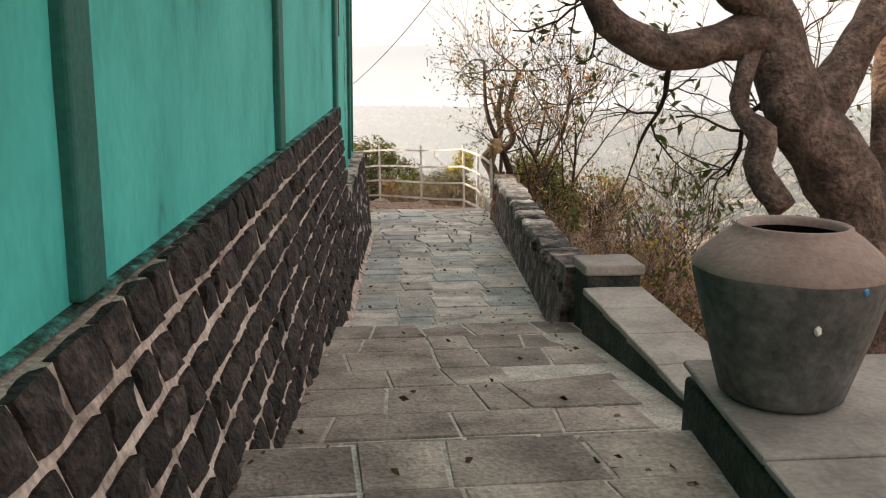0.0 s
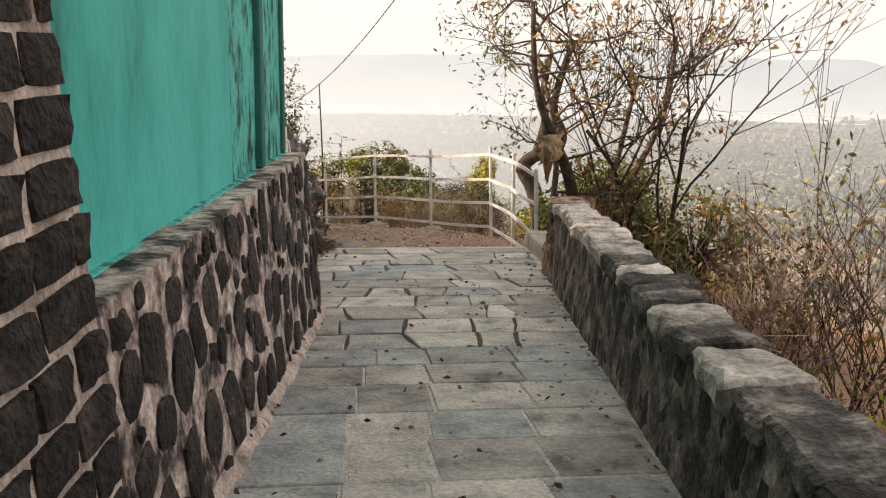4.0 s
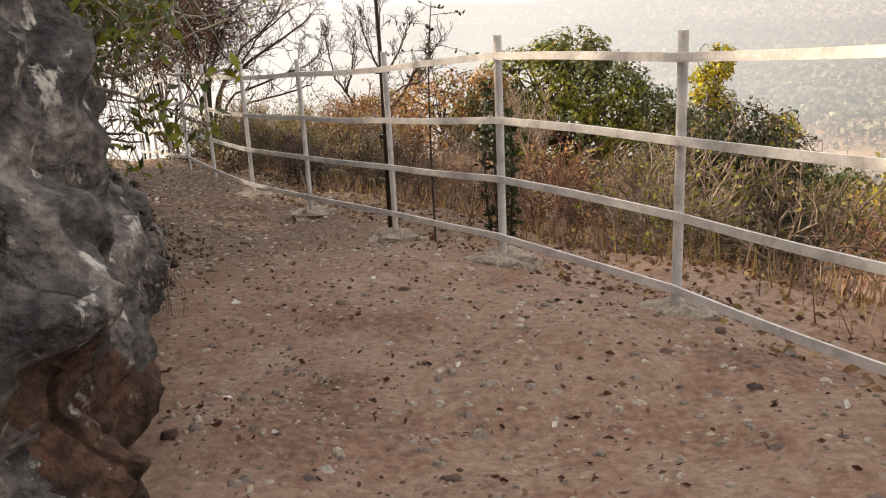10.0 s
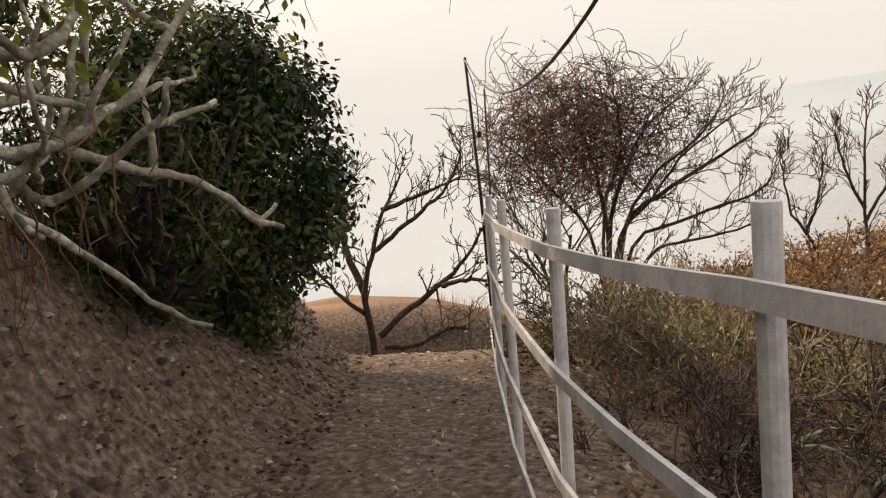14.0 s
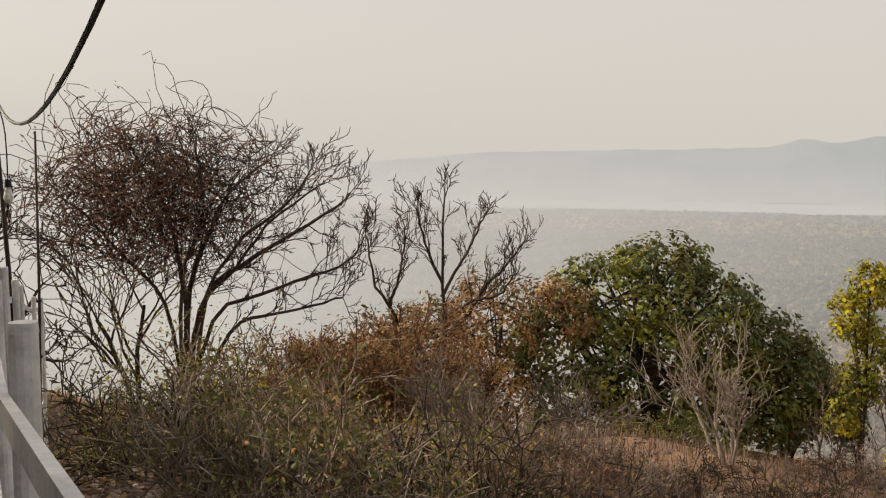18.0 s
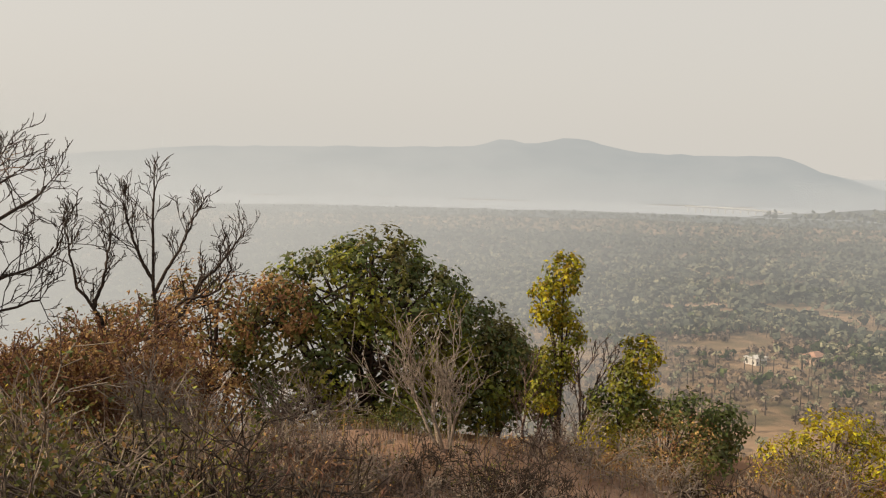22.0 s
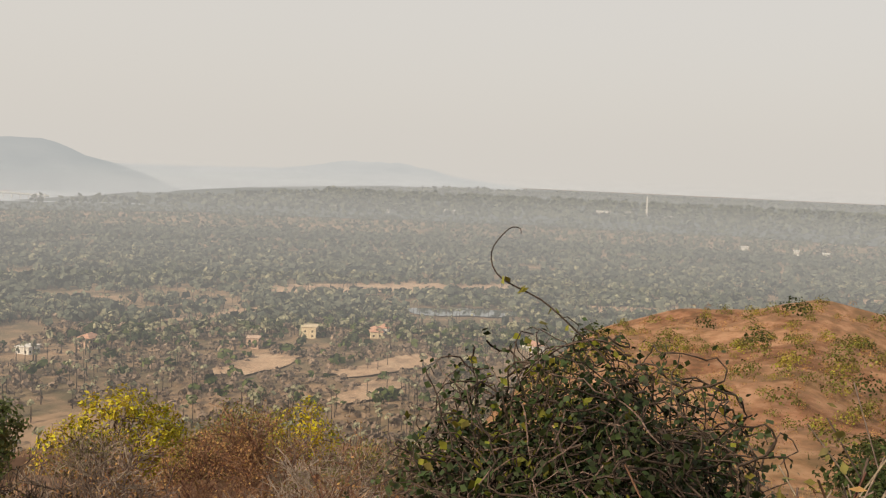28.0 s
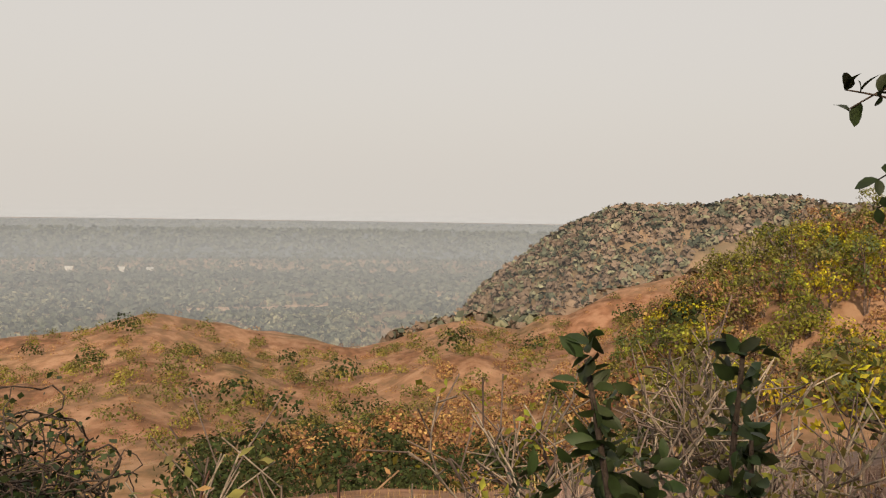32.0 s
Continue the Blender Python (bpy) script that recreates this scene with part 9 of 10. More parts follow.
def forest():
    rng = np.random.default_rng(41)
    for name, n, y0, y1, r0, r1, pw, rad, per, leaf, m, lab, clear in (
            ("forest", 7500, 45, -118, 540, 950, 0.8, (2.2, 4.6), 13, 0.54, 0, "dark green trees of the plain below the hill", 0.45),
            ("forest", 1500, 45, -118, 400, 760, 0.9, (2.0, 4.4), 13, 0.54, 4, "green trees of the plain below the hill", 0.52),
            ("forest", 15000, 45, -118, 215, 660, 0.75, (1.2, 2.8), 10, 0.50, 1, "leafless brown trees and scrub of the plain", 0.30),
            ("forest", 7000, 45, -118, 560, 1150, 0.9, (2.6, 5.0), 9, 0.6, 2, "grey-green palms and trees of the plain", 0.40),
            ("forest", 24000, 45, -118, 620, 1500, 0.9, (3.0, 5.6), 5, 0.74, 3, "far woods thinning into haze", 0.26),
            ("forest", 11000, 45, -120, 1350, 2150, 1.0, (4, 6.5), 5, 0.55, 3, "far woods thinning into haze", 0.0),
            ("forest", 11000, -30, -120, 2150, 4200, 0.9, (8, 14), 4, 0.6, 3, "far woods of the coast in haze", 0.15)):
        x, y, r = polar(rng, n, y0, y1, r0, r1, pw)
        keep = vnoise(x * 0.011, y * 0.011, 21) * 0.6 + vnoise(x * 0.03, y * 0.03, 22) * 0.4 > clear
        z = ground(x, y)
        keep &= (z < -70) | (r > 2000)
        if r1 > 4000:                                 # the coast draws back towards the river mouth
            yw = np.degrees(np.arctan2(-(x - VIEW[0]), y - VIEW[1]))
            keep &= r < 2240 + 2300 * np.clip((-31 - yw) / 26, 0, 1) ** 1.3
        for hx, hy, hr in OPEN:
            keep &= (np.abs(x - hx + (hx - VIEW[0]) * 0.03) + np.abs(y - hy + (hy - VIEW[1]) * 0.03)) > hr
        for hx, hy, le, wd, turn in FIELDS:
            c, q = math.cos(radians(turn)), math.sin(radians(turn))
            dx, dy = x - hx + (hx - VIEW[0]) * 0.012, y - hy + (hy - VIEW[1]) * 0.012
            keep &= ((dx * c + dy * q) / le) ** 4 + ((dy * c - dx * q) / wd) ** 4 > 0.06 * rng.uniform(0.7, 1.1, len(x))
        x, y, z = x[keep], y[keep], z[keep]
        R = rng.uniform(*rad, len(x))
        V, Q = clumps(rng, np.stack([x, y, z + R * 0.55], -1), R, per, leaf, 1.0)
        tagged(quads_mesh(name, V, Q, FOREST[m]), lab, "forest", kind="stuff")
    # toddy palms: trunk and round head
    x, y, r = polar(rng, 5200, 30, -118, 250, 900, 0.8)
    z = ground(x, y)
    k = (z < -75) & (vnoise(x * 0.015, y * 0.015, 33) > 0.42)
    x, y, z = x[k], y[k], z[k]
    h = rng.uniform(4.5, 10, len(x))
    P = np.stack([np.stack([x, y, z - 0.5], -1), np.stack([x + 0.1, y, z + h * 0.5], -1), np.stack([x, y, z + h], -1)], 1)
    V, Q = tubes(P, np.tile([0.30, 0.24, 0.22], (len(x), 1)), 4)
    tagged(quads_mesh("palm_trunks", V, Q, M["bark_dark"]), "thin dark trunks of toddy palms on the plain", "palms", kind="stuff")
    V, Q = clumps(rng, np.stack([x, y, z + h], -1), rng.uniform(1.5, 2.5, len(x)), 13, 0.42, 1.0)
    tagged(quads_mesh("palm_heads", V, Q, FOREST[2]), "round grey-green heads of toddy palms", "palms", kind="stuff")


forest()


def spur_scrub():
    rng = np.random.default_rng(43)
    SC = [mat("scrub_%s" % k, c, 0.3, 0.85, 0.0, 3, island=0.5, spec=0.15, trans=0.15) for k, c in (
        ("green", [(0.07, 0.075, 0.02), (0.17, 0.145, 0.04)]), ("lime", [(0.12, 0.115, 0.02), (0.27, 0.22, 0.045)]), ("rust", [(0.18, 0.095, 0.04), (0.36, 0.20, 0.09)]), ("dark", [(0.022, 0.035, 0.012), (0.05, 0.058, 0.018)]))]
    for n, y0, y1, r0, r1, rad, m, lab, per in ((330, -58, -108, 60, 164, (0.6, 1.6), 0, "low green scrub dotting the orange spur", 110), (170, -60, -112, 58, 160, (0.5, 1.3), 1, "yellow-green scrub dotting the orange spur", 110),
                                                (1300, -56, -125, 48, 166, (0.25, 0.9), 2, "rusty dry scrub over the orange spur", 48), (11000, -56, -125, 46, 166, (0.12, 0.42), 2, "tufts of rusty dry grass over the spur", 6), (3500, -56, -125, 46, 166, (0.15, 0.5), 0, "tufts of olive weeds over the spur", 9), (60, -60, -125, 58, 150, (1.0, 2.6), 3, "dark bushes on the orange spur", 110)):
        x, y, r = polar(rng, n, y0, y1, r0, r1, 0.8)
        R = rng.uniform(*rad, n) * np.clip(r / 75, 0.7, 1.3)
        V, Q = clumps(rng, np.stack([x, y, ground(x, y) + R * 0.3], -1), R, per, 0.088, 1.0)
        tagged(quads_mesh("hillside_scrub", V, Q, SC[m]), lab, "scrub", kind="stuff")
    # thick growth to the right, on the near shoulder of the spur
    # bushes below the terrace use the dark colour to paint the hill's shadow
    for n, y0, y1, r0, r1, rad, m, lab in ((70, -106, -130, 80, 125, (0.8, 1.9), 0, "green bushes crowding the shoulder of the spur"), (300, -94, -130, 46, 120, (0.5, 1.3), 2, "rusty bushes on the shoulder of the spur"), (130, -79, -110, 46, 74, (0.8, 2.3), 3, "bushes below the terrace with the hill's shade put into their dark colour"), (90, -84, -110, 60, 84, (0.8, 1.8), 2, "rusty thicket above the dark bushes")):
        x, y, r = polar(rng, n, y0, y1, r0, r1, 0.8)
        R = rng.uniform(*rad, n) * np.clip(r / 60, 0.55, 1.3)
        V, Q = clumps(rng, np.stack([x, y, ground(x, y) + R * 0.4], -1), R, 140, 0.092, 1.0)
        tagged(quads_mesh("shoulder_growth", V, Q, SC[m]), lab, "bushes", kind="stuff")
    for k in range(78):
        g = (k * 0.618) % 1
        a, r = radians(-106.5 - 17.5 * g), 54 + 34 * ((k * 0.37) % 1) - 4 * g
        x, y = VIEW[0] - r * math.sin(a), VIEW[1] + r * math.cos(a)
        h = rng.uniform(2.2, 4.4) * (0.7 + 0.5 * g)
        lob = [(rng.uniform(-1.2, 1.2), rng.uniform(-1.2, 1.2), h * rng.uniform(0.45, 1.0), rng.uniform(0.8, 1.7), rng.uniform(0.8, 1.5), rng.uniform(0.6, 1.2)) for _ in range(4)]
        kind = k % 5
        lobed_tree("tree", (x, y, gz(x, y) - 0.1), ("small olive tree on the shoulder of the hill", "small yellow-green tree in the sun on the shoulder of the hill", "bushy lime-green tree on the shoulder of the hill", "rusty half-dry tree on the shoulder of the hill", "dark green tree on the shoulder of the hill")[kind], "tree", 900 + k, lob, 0.24,
                   ((LO, LL), (LL, LY, LL), (LL, LO), (LR, LD, LO), (LG, LL))[kind], M["bark"], 0.06, 6.5, 10, 0.36, "trees on the shoulder", 0.6, 0.02)
    # woods on the far ridge
    x, y, r = polar(rng, 13000, -91, -127, 185, 450, 0.85)
    z = ground(x, y)
    k = (z > -95) & (vnoise(x * 0.03, y * 0.03, 55) > 0.16)
    x, y, z = x[k], y[k], z[k]
    R = rng.uniform(0.9, 2.7, len(x))
    pick = rng.integers(0, 5, len(x))
    for sel, m in ((pick == 0, 2), (pick == 1, 3), (pick > 1, 1)):
        V, Q = clumps(rng, np.stack([x, y, z + R * 0.4], -1)[sel], R[sel], 10, 0.45, 1.0)
        tagged(quads_mesh("ridge_woods", V, Q, FOREST[m]), "mixed woods over the far ridge", "woods", kind="stuff")


spur_scrub()


def villa(x, y, w, d, h, turn, wall, roof, storeys, label, hip=True):
    t = empty("house", (x, y, gz(x, y)), label=label, category="house", group="houses on the plain")
    t.rotation_euler = (0, 0, radians(turn))
    part("wall", block(-w / 2, w / 2, -d / 2, d / 2, -1, h, 0.1, 1), wall, t)
    if hip:
        bm = hull([(-w / 2 - 0.6, -d / 2 - 0.6, h), (w / 2 + 0.6, -d / 2 - 0.6, h), (w / 2 + 0.6, d / 2 + 0.6, h), (-w / 2 - 0.6, d / 2 + 0.6, h),
                   (-w / 2 + 2.2, -0.4, h + 2.2), (w / 2 - 2.2, -0.4, h + 2.2), (w / 2 - 2.2, 0.4, h + 2.2), (-w / 2 + 2.2, 0.4, h + 2.2)], 0.05, 1)
        part("roof", bm, roof, t)
    else:
        part("roof", block(-w / 2 - 0.5, w / 2 + 0.5, -d / 2 - 0.5, d / 2 + 0.5, h, h + 0.35, 0.05, 1), roof, t)
    dark = M["shade_in"]
    for s in range(storeys):
        for i in range(4):
            xx = -w / 2 + w * (i + 0.5) / 4
            for sy in (-1, 1):
                win = part("window", block(xx - 0.6, xx + 0.6, sy * d / 2 - 0.06, sy * d / 2 + 0.06, 0.9 + s * 3, 2.2 + s * 3, 0.02, 1), dark, t)
                part("sill", block(xx - 0.75, xx + 0.75, sy * d / 2 - 0.14, sy * d / 2 + 0.14, 0.78 + s * 3, 0.89 + s * 3, 0.02, 1), wall, win)
        for i in range(2):
            yy = -d / 2 + d * (i + 0.5) / 2
            for sx in (-1, 1):
                part("window", block(sx * w / 2 - 0.06, sx * w / 2 + 0.06, yy - 0.6, yy + 0.6, 0.9 + s * 3, 2.2 + s * 3, 0.02, 1), dark, t)


WHITE_W = mat("white_render", [(0.44, 0.43, 0.41), (0.6, 0.59, 0.56)], 0.4, 0.9, 0, 3, speck=0.05)
PEACH_W = mat("peach_render", [(0.38, 0.27, 0.20), (0.5, 0.36, 0.28)], 0.4, 0.9, 0, 3, speck=0.05)
CREAM_W = mat("cream_render", [(0.42, 0.35, 0.24), (0.54, 0.46, 0.33)], 0.4, 0.9, 0, 3, speck=0.05)
TILE_R = mat("clay_tiles", [(0.30, 0.17, 0.12), (0.44, 0.27, 0.2)], 0.6, 0.9, 0, 3, speck=0.15)
for x, y, w, d, h, tn, wl, rf, st, hip, lab in (
        (263, 485, 10, 8, 4, 25, WHITE_W, WHITE_W, 1, False, "low white flat-roofed house among trees"),
        (293, 475, 9, 8, 6.5, 20, PEACH_W, TILE_R, 2, True, "two-storey peach house with tiled roof"),
        (362, 417, 8, 7, 6, 40, PEACH_W, PEACH_W, 2, False, "small peach house among trees"),
        (412, 420, 12, 9, 7, 35, CREAM_W, CREAM_W, 2, False, "cream two-storey house beside a yellow tree"),
        (445, 394, 14, 8, 4, 45, CREAM_W, TILE_R, 1, True, "low cream house with tiled roof"),
        (458, 398, 8, 7, 4, 30, WHITE_W, TILE_R, 1, True, "small white house with tiled roof"),
        (482, 300, 16, 8, 4, 60, WHITE_W, TILE_R, 1, True, "long low white house near the pond"),
        (500, 268, 10, 7, 4, 60, CREAM_W, TILE_R, 1, True, "small cream house near the spur")):
    villa(x, y, w, d, h, tn, wl, rf, st, lab, hip)


def far_works():
    """White buildings and a chimney on the far coast."""
    for yaw, r, w, h, lab in ((-63.9, 2600, 40, 14, "white works building on the far coast"), (-65.3, 2640, 22, 12, "small white building on the far coast"), (-70.2, 2600, 34, 9, "long white shed on the far coast"),
                              (-67.7, 2580, 30, 9, "low white shed by the chimney"), (-54.5, 2300, 34, 10, "white building at the edge of the woods"), (-72.3, 1500, 10, 9, "white house in the far woods"),
                              (-75.2, 1500, 8, 8, "white house in the far woods"), (-76.8, 1480, 10, 8, "white house in the far woods"), (-47.2, 2300, 16, 9, "white house in the far woods"), (-50.5, 2250, 14, 8, "white house in the far woods")):
        a = radians(yaw)
        x, y = VIEW[0] - r * math.sin(a), VIEW[1] + r * math.cos(a)
        t = empty("building", (x, y, gz(x, y) + 2), label=lab, category="building", group="buildings on the far coast")
        t.rotation_euler = (0, 0, a)
        part("wall", block(-w / 2, w / 2, -8, 8, -4, h, 0.2, 1), WHITE_W, t)
        part("roof", block(-w / 2 - 1, w / 2 + 1, -9, 9, h, h + 1.2, 0.2, 1), WHITE_W, t)
        for i in range(4):
            part("window", block(-w / 2 + w * (i + 0.35) / 4, -w / 2 + w * (i + 0.65) / 4, -8.3, -7.9, h * 0.4, h * 0.7, 0.02, 1), M["shade_in"], t)
    a = radians(-66.5)
    x, y = VIEW[0] - 2600 * math.sin(a), VIEW[1] + 2600 * math.cos(a)
    t = empty("chimney", (x, y, gz(x, y)), label="tall slim chimney of the works in haze", category="chimney")
    part("shaft", tube_bm([(0, 0, -2), (0, 0, 30), (0, 0, 62)], [3.4, 2.6, 2.0], 12), WHITE_W, t)


far_works()


def bridge():
    a0, a1 = radians(-25.2), radians(-30.8)
    p, q = [Vector((VIEW[0] - 2380 * math.sin(a), VIEW[1] + 2380 * math.cos(a), 0)) for a in (a0, a1)]
    z = gz(p.x, p.y) + 17
    t = empty("bridge", (p.x, p.y, z), label="long white bridge across the river in haze", category="bridge")
    d = q - p
    part("deck", tube_bm([(0, 0, 0), d * 0.5 + Vector((0, 0, -2)), d + Vector((0, 0, -8))], [2.6, 2.6, 2.6], 6), WHITE_W, t)
    for i in range(13):
        c = d * ((i + 0.5) / 13)
        part("pier", tube_bm([c + Vector((0, 0, -16)), c + Vector((0, 0, -2))], [1.5, 1.5], 6), WHITE_W, t)


bridge()


def pond():
    m = bpy.data.materials.new("still_water")
    m.use_nodes = True
    b = m.node_tree.nodes["Principled BSDF"]
    b.inputs["Base Color"].default_value = (0.10, 0.115, 0.11, 1)
    b.inputs["Roughness"].default_value = 0.08
    a = np.linspace(0, 2 * np.pi, 40, endpoint=False)
    r = 1 + 0.25 * np.sin(a * 2 + 1) + 0.12 * np.sin(a * 5)
    cx, cy = 572, 412
    c, s = math.cos(radians(-54)), math.sin(radians(-54))
    X, Y = r * np.cos(a) * 40, r * np.sin(a) * 24
    x, y = cx + X * c - Y * s, cy + X * s + Y * c
    z = float(ground(x, y).max()) + 0.6
    link_mesh("water_pond", [(cx, cy, z)] + [(u, v, z) for u, v in zip(x, y)], [(0, 1 + k, 1 + (k + 1) % 40) for k in range(40)], m)
    tagged(bpy.data.objects["water_pond"], "still grey pond between trees on the plain", "pond", kind="structure")


pond()

# ---- small things of the path ----


def urn():
    t = empty("clay_urn", (-0.43, -3.78, 2.40), label="large round-shouldered clay urn with a bare terracotta rim", category="urn")
    bm, rings = lathe([(0.0, 0.004), (0.17, 0.0), (0.195, 0.02), (0.225, 0.12), (0.262, 0.25), (0.29, 0.36), (0.302, 0.41), (0.304, 0.43)], 64)
    for v in bm.verts:
        v.co *= 1 + 0.012 * noise.noise(v.co * 6)
    part("body", bm, M["clay"], t, "soot-grey belly of the urn", True)
    bm, rings = lathe([(0.304, 0.43), (0.302, 0.445), (0.262, 0.49), (0.21, 0.535), (0.178, 0.556), (0.176, 0.566), (0.168, 0.57), (0.155, 0.562), (0.15, 0.54)], 64)
    part("shoulder", bm, M["clay_rim"], t, "bare terracotta shoulder and rim", True)
    # lining coloured near-black for the shade in the urn's mouth
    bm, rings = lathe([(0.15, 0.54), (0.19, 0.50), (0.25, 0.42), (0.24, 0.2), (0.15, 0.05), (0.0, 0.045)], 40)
    part("inside", bm, M["shade_in"], t, "inside of the urn with its shade painted dark", True)
    for a, z, r, m in ((-100, 0.30, 0.012, "white_bit"), (-75, 0.418, 0.010, "blue")):
        bm = bmesh.new()
        bmesh.ops.create_icosphere(bm, subdivisions=1, radius=r)
        bmesh.ops.scale(bm, verts=bm.verts, vec=(1, 1, 1.4))
        rr = 0.278 if z < 0.4 else 0.303
        bmesh.ops.translate(bm, verts=bm.verts, vec=(rr * math.cos(radians(a)), rr * math.sin(radians(a)), z))
        part("paint_spot", bm, M["white_bit"] if m == "white_bit" else BLUE, t, "small paint spot")


BLUE = mat("blue_spot", [(0.05, 0.25, 0.5), (0.08, 0.32, 0.6)], 9, 0.7, 0)
urn()


def tap(loc, label, cloth):
    t = empty("water_tap", loc, label=label, category="tap", group="taps on the tank")
    part("pipe", tube_bm([(-0.1, 0, 0), (0.10, 0, 0)], [0.012, 0.012], 10), M["iron"], t, smooth=True)
    part("spout", tube_bm(spline([(0.08, 0, 0.004), (0.15, 0, 0.0), (0.175, 0, -0.02), (0.178, 0, -0.05)], 10), [0.013] * 10, 10), M["brass"], t, "worn brass spout", True)
    part("stem", tube_bm([(0.12, 0, 0.01), (0.12, 0, 0.05)], [0.008, 0.008], 8), M["brass"], t)
    part("handle", tube_bm([(0.12, -0.04, 0.055), (0.12, 0.04, 0.055)], [0.007, 0.007], 8), M["iron"], t)
    part("collar", tube_bm([(0.012, 0, 0), (0.03, 0, 0)], [0.024, 0.02], 12), M["iron"], t)
    if cloth:
        bm = bmesh.new()
        rows = []
        for i in range(9):
            u = i / 8
            rows.append([bm.verts.new((0.10 + 0.07 * u + 0.01 * math.sin(j + u * 4), (j / 6 - 0.5) * (0.05 + 0.05 * u), 0.012 + 0.02 * math.sin(u * 3.1) - 0.16 * u * u)) for j in range(7)])
        for a, b in zip(rows, rows[1:]):
            for j in range(6):
                bm.faces.new((a[j], a[j + 1], b[j + 1], b[j]))
        bmesh.ops.solidify(bm, geom=list(bm.faces), thickness=0.005)
        c = empty("rag", (loc[0] + 0.02, loc[1], loc[2] + 0.012), label=cloth, category="rag")
        part("cloth", bm, M["red_cloth"], c, smooth=True)


tap((-1.58, 8.78, 1.56), "old brass tap on the limewashed tank", "faded red rag hung over the tap")
tap((-1.58, 9.16, 1.70), "old tap with a rusty collar on the tank", "")
t_pipe = empty("wall_conduit", (-1.585, 8.95, 1.1), label="limewashed pipe running down the tank beside the taps", category="pipe")
part("pipe", tube_bm([(0.05, 0, -0.35), (0.02, 0, 0.2), (0.0, 0, 0.72)], [0.02, 0.02, 0.02], 10), M["tank_pale"], t_pipe, smooth=True)


def hose():
    P = spline([(-2.5, 11.12, 1.955), (-1.95, 11.13, 1.955), (-1.78, 11.14, 1.955), (-1.75, 11.15, 1.88), (-1.73, 11.22, 1.5), (-1.70, 11.31, 1.15), (-1.62, 11.25, 0.98), (-1.5, 11.0, 0.80), (-1.4, 10.78, 0.69), (-1.33, 10.62, 0.665)], 40)
    P = P + np.array([0.03, 0, 0.01])
    tagged(part("water_hose", tube_bm(P, [0.016] * 40, 10), M["pvc"], None, smooth=True), "white plastic pipe bent down the tank side to the step", "pipe")
    f = empty("pipe_stand", (-2.9, 11.2, 1.95), label="thin white pipe elbow standing on the tank top", category="pipe")
    part("riser", tube_bm([(0, 0, 0), (0, 0, 0.22)], [0.015, 0.015], 8), M["pvc"], f)
    part("arm", tube_bm([(0.01, 0, 0.215), (-0.35, -0.1, 0.20)], [0.015, 0.015], 8), M["pvc"], f)


hose()


def broom(name, top, foot, label):
    """Bundle of thin palm ribs, bound at the grip."""
    rng = np.random.default_rng(len(label))
    t = empty("broom", foot, label=label, category="broom", group="brooms by the tank")
    a, b = np.array(top) - np.array(foot), np.zeros(3)
    d = b - a
    L = np.linalg.norm(d)
    u = np.cross(d, (0, 0, 1))
    u /= np.linalg.norm(u)
    v = np.cross(d / L, u)
    lines = []
    for _ in range(220):
        ang, q = rng.uniform(0, 6.28), math.sqrt(rng.uniform(0, 1))
        o = (u * math.cos(ang) + v * math.sin(ang)) * q
        lines.append((np.array([a + o * 0.018, a + d * 0.35 + o * 0.022, a + d * 0.7 + o * 0.06, b + o * 0.10 - d / L * rng.uniform(-0.02, 0.06)]), np.array([0.003, 0.003, 0.0024, 0.0012])))
    lines_mesh("bristles", lines, M["broom"], t, 3, "reddish-brown ribs")
    for f in (0.04, 0.14, 0.24):
        c = a + d * f
        part("binding", tube_bm([c, c + d / L * 0.02], [0.024, 0.024], 10), M["straw"], t, "straw binding")


broom("broom", (-1.60, 9.40, 1.50), (-1.27, 9.28, 0.93), "palm-rib broom leaning against the tank")
broom("broom", (-1.66, 10.16, 0.84), (-1.16, 10.22, 0.825), "short palm-rib broom lying on the last step")


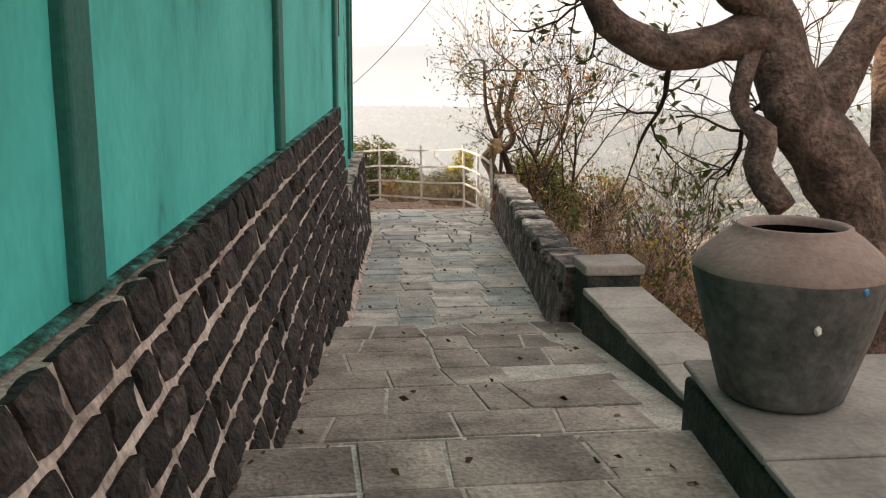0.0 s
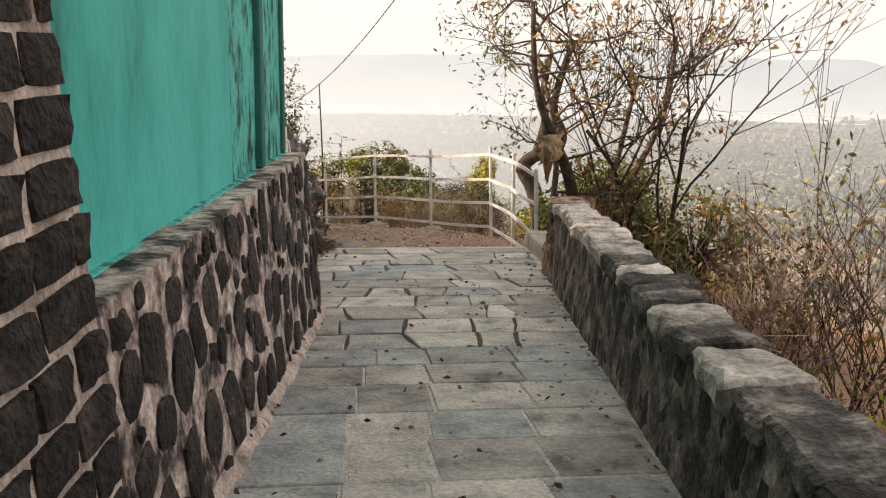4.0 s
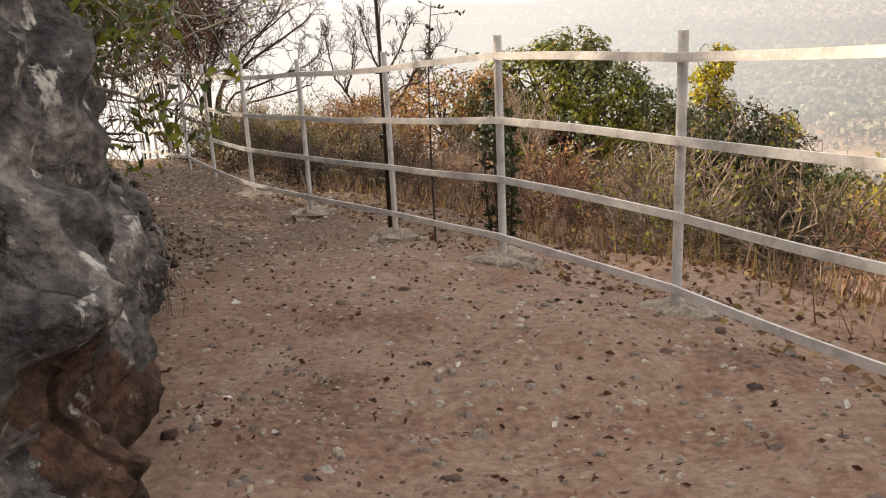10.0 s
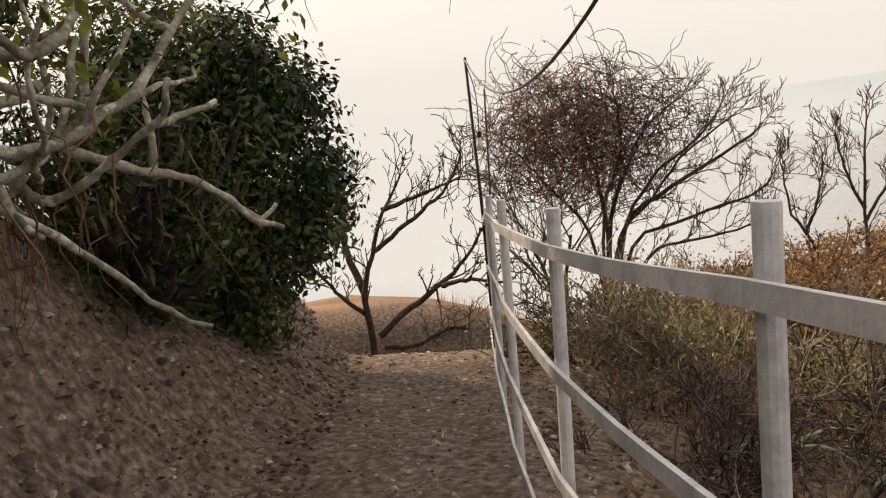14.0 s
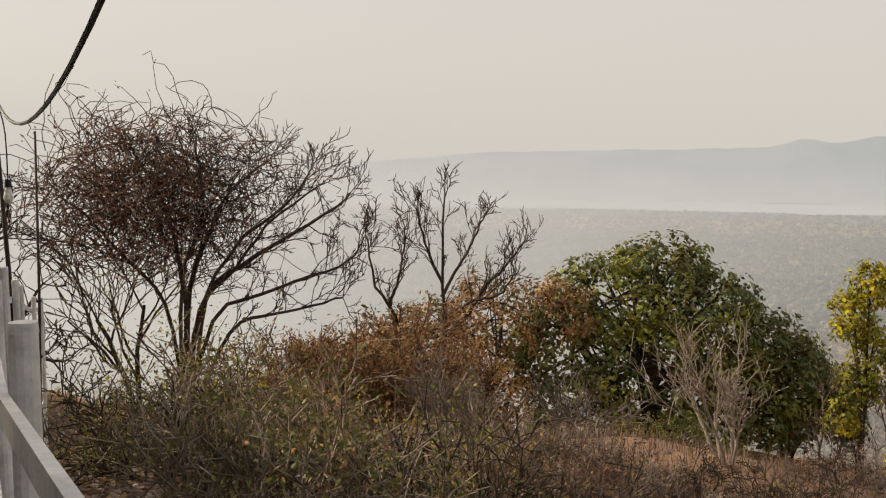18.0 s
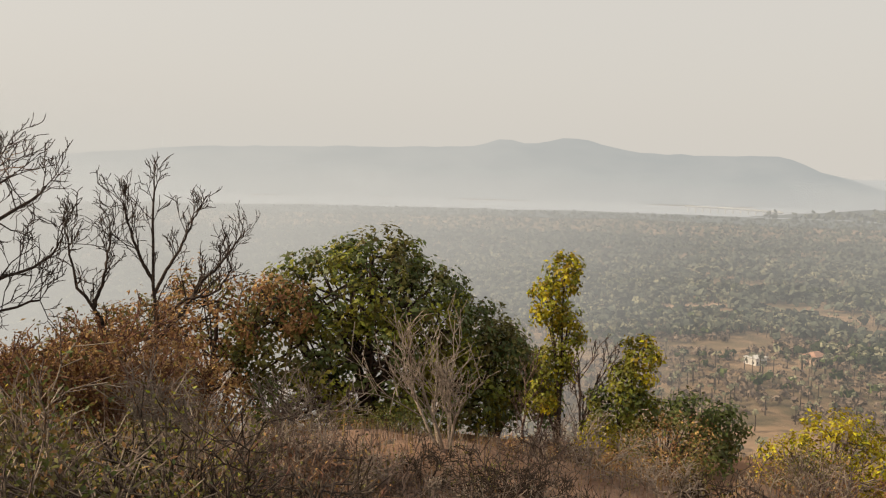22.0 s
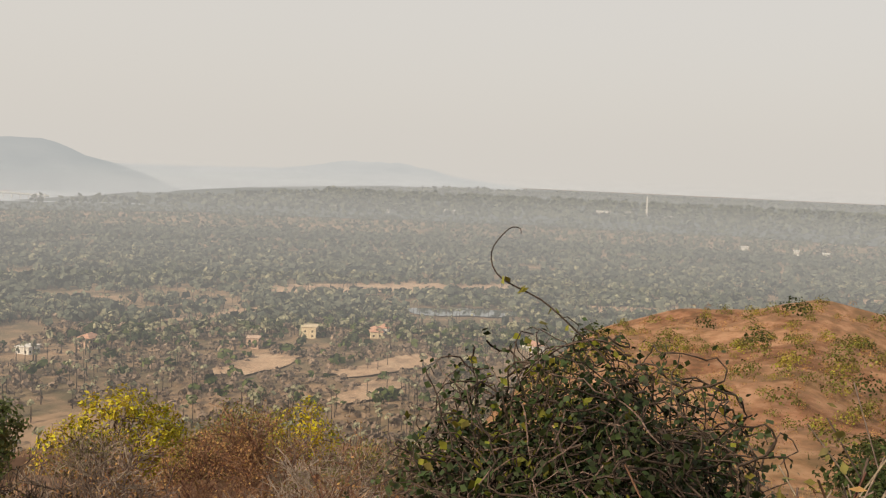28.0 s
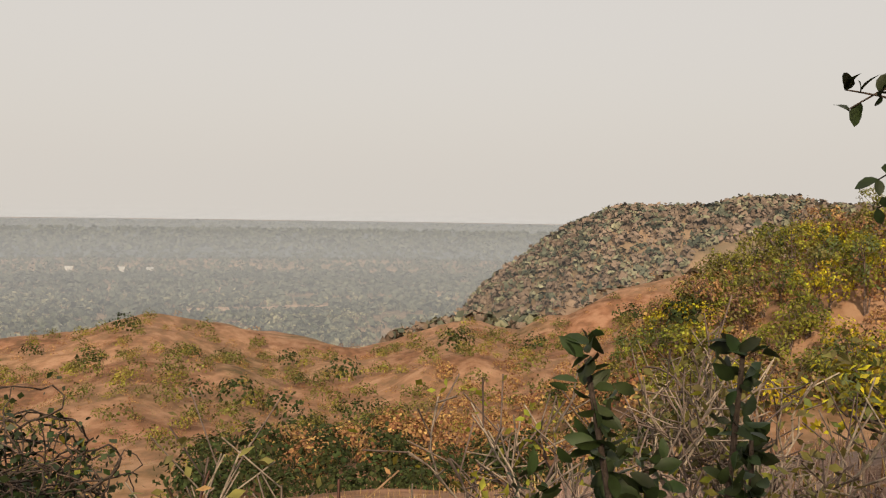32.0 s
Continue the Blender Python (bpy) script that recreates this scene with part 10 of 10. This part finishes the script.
def ground_bits():
    rng = np.random.default_rng(2)
    for x, y, s, n, lab in ((-1.37, 12.06, 0.075, 1, "large fallen yellow leaf on the dark stones"), (-0.79, 12.05, 0.03, 5, "small fallen yellow flower on the soil"), (-0.9, 12.78, 0.026, 5, "small pale fallen flower")):
        f = empty("fallen_flower" if n > 1 else "fallen_leaf", (x, y, gz(x, y) + 0.02), label=lab, category="flower" if n > 1 else "leaf")
        for k in range(n):
            bm = bmesh.new()
            a = 2 * math.pi * k / n
            pts = [(0.1, 0.0), (0.5, 0.32), (1.0, 0.3), (1.2, 0), (1.0, -0.3), (0.5, -0.32)]
            vs = [bm.verts.new((s * (p * math.cos(a) - q * math.sin(a)), s * (p * math.sin(a) + q * math.cos(a)), s * (0.1 + 0.25 * p * p))) for p, q in pts]
            bm.faces.new(vs)
            bmesh.ops.solidify(bm, geom=list(bm.faces), thickness=0.002)
            part("petal" if n > 1 else "blade", bm, M["petal"], f)
    for i, (x, y, s) in enumerate(((-1.34, 12.28, 0.17), (-1.2, 12.1, 0.13), (-1.36, 11.8, 0.14), (-1.2, 12.45, 0.14), (-1.12, 12.3, 0.11), (-1.3, 12.75, 0.10), (-1.33, 12.95, 0.07), (-1.33, 12.58, 0.045))):
        bm = bmesh.new()
        bmesh.ops.create_icosphere(bm, subdivisions=3, radius=1)
        for v in bm.verts:
            v.co = Vector((v.co.x * s, v.co.y * s * 0.8, v.co.z * s * (0.28 if s > 0.08 else 0.6))) * (0.9 + 0.45 * noise.noise(v.co * 1.8 + Vector((i * 3, 0, 0))) + 0.2 * noise.noise(v.co * 5))
        ob = part("loose_stone", bm, M["rock"] if i < 7 else M["white_bit"], None)
        ob.location = (x, y, gz(x, y) + s * 0.05)
        tagged(ob, "loose dark stone at the foot of the boulder" if i < 7 else "pale pebble at the foot of the boulder", "stone", "loose stones")
    # cement skirt at the foot of the steps
    pts = [(-1.5, 11.0), (0.1, 10.9), (-0.08, 11.1), (-0.24, 11.6), (-0.38, 12.3), (-0.6, 12.75), (-0.86, 12.93), (-1.18, 13.15), (-1.4, 13.1), (-1.6, 12.4)]
    bm = bmesh.new()
    V = [bm.verts.new((x, y, gz(x, y) + 0.03)) for x, y in pts]
    bm.faces.new(V)
    bmesh.ops.triangulate(bm, faces=bm.faces)
    bmesh.ops.subdivide_edges(bm, edges=list(bm.edges), cuts=6, use_grid_fill=True)
    for v in bm.verts:
        if v.is_boundary:
            v.co += Vector((noise.noise(v.co * 9), noise.noise(v.co * 9 + Vector((4, 4, 0))), 0)) * 0.09
        v.co.z = gz(v.co.x, v.co.y) + (0.004 if v.is_boundary else 0.016 + 0.014 * noise.noise(v.co * 4) + 0.008 * noise.noise(v.co * 14))
    tagged(part("trim_skirt", bm, M["earth_cement"], None, smooth=True), "thin crumbling cement skirt at the foot of the steps", "cement", kind="structure")
    b = empty("plastic_bag", (1.63, 12.1, gz(1.63, 12.1)), label="crumpled pale plastic bag by the fence foot", category="bag")
    bm = bmesh.new()
    bmesh.ops.create_icosphere(bm, subdivisions=3, radius=0.1)
    for v in bm.verts:
        v.co *= 1 + 0.5 * noise.noise(v.co * 14)
        v.co.z = max(v.co.z * 0.8 + 0.05, 0)
    part("film", bm, M["white_bit"], b)


ground_bits()
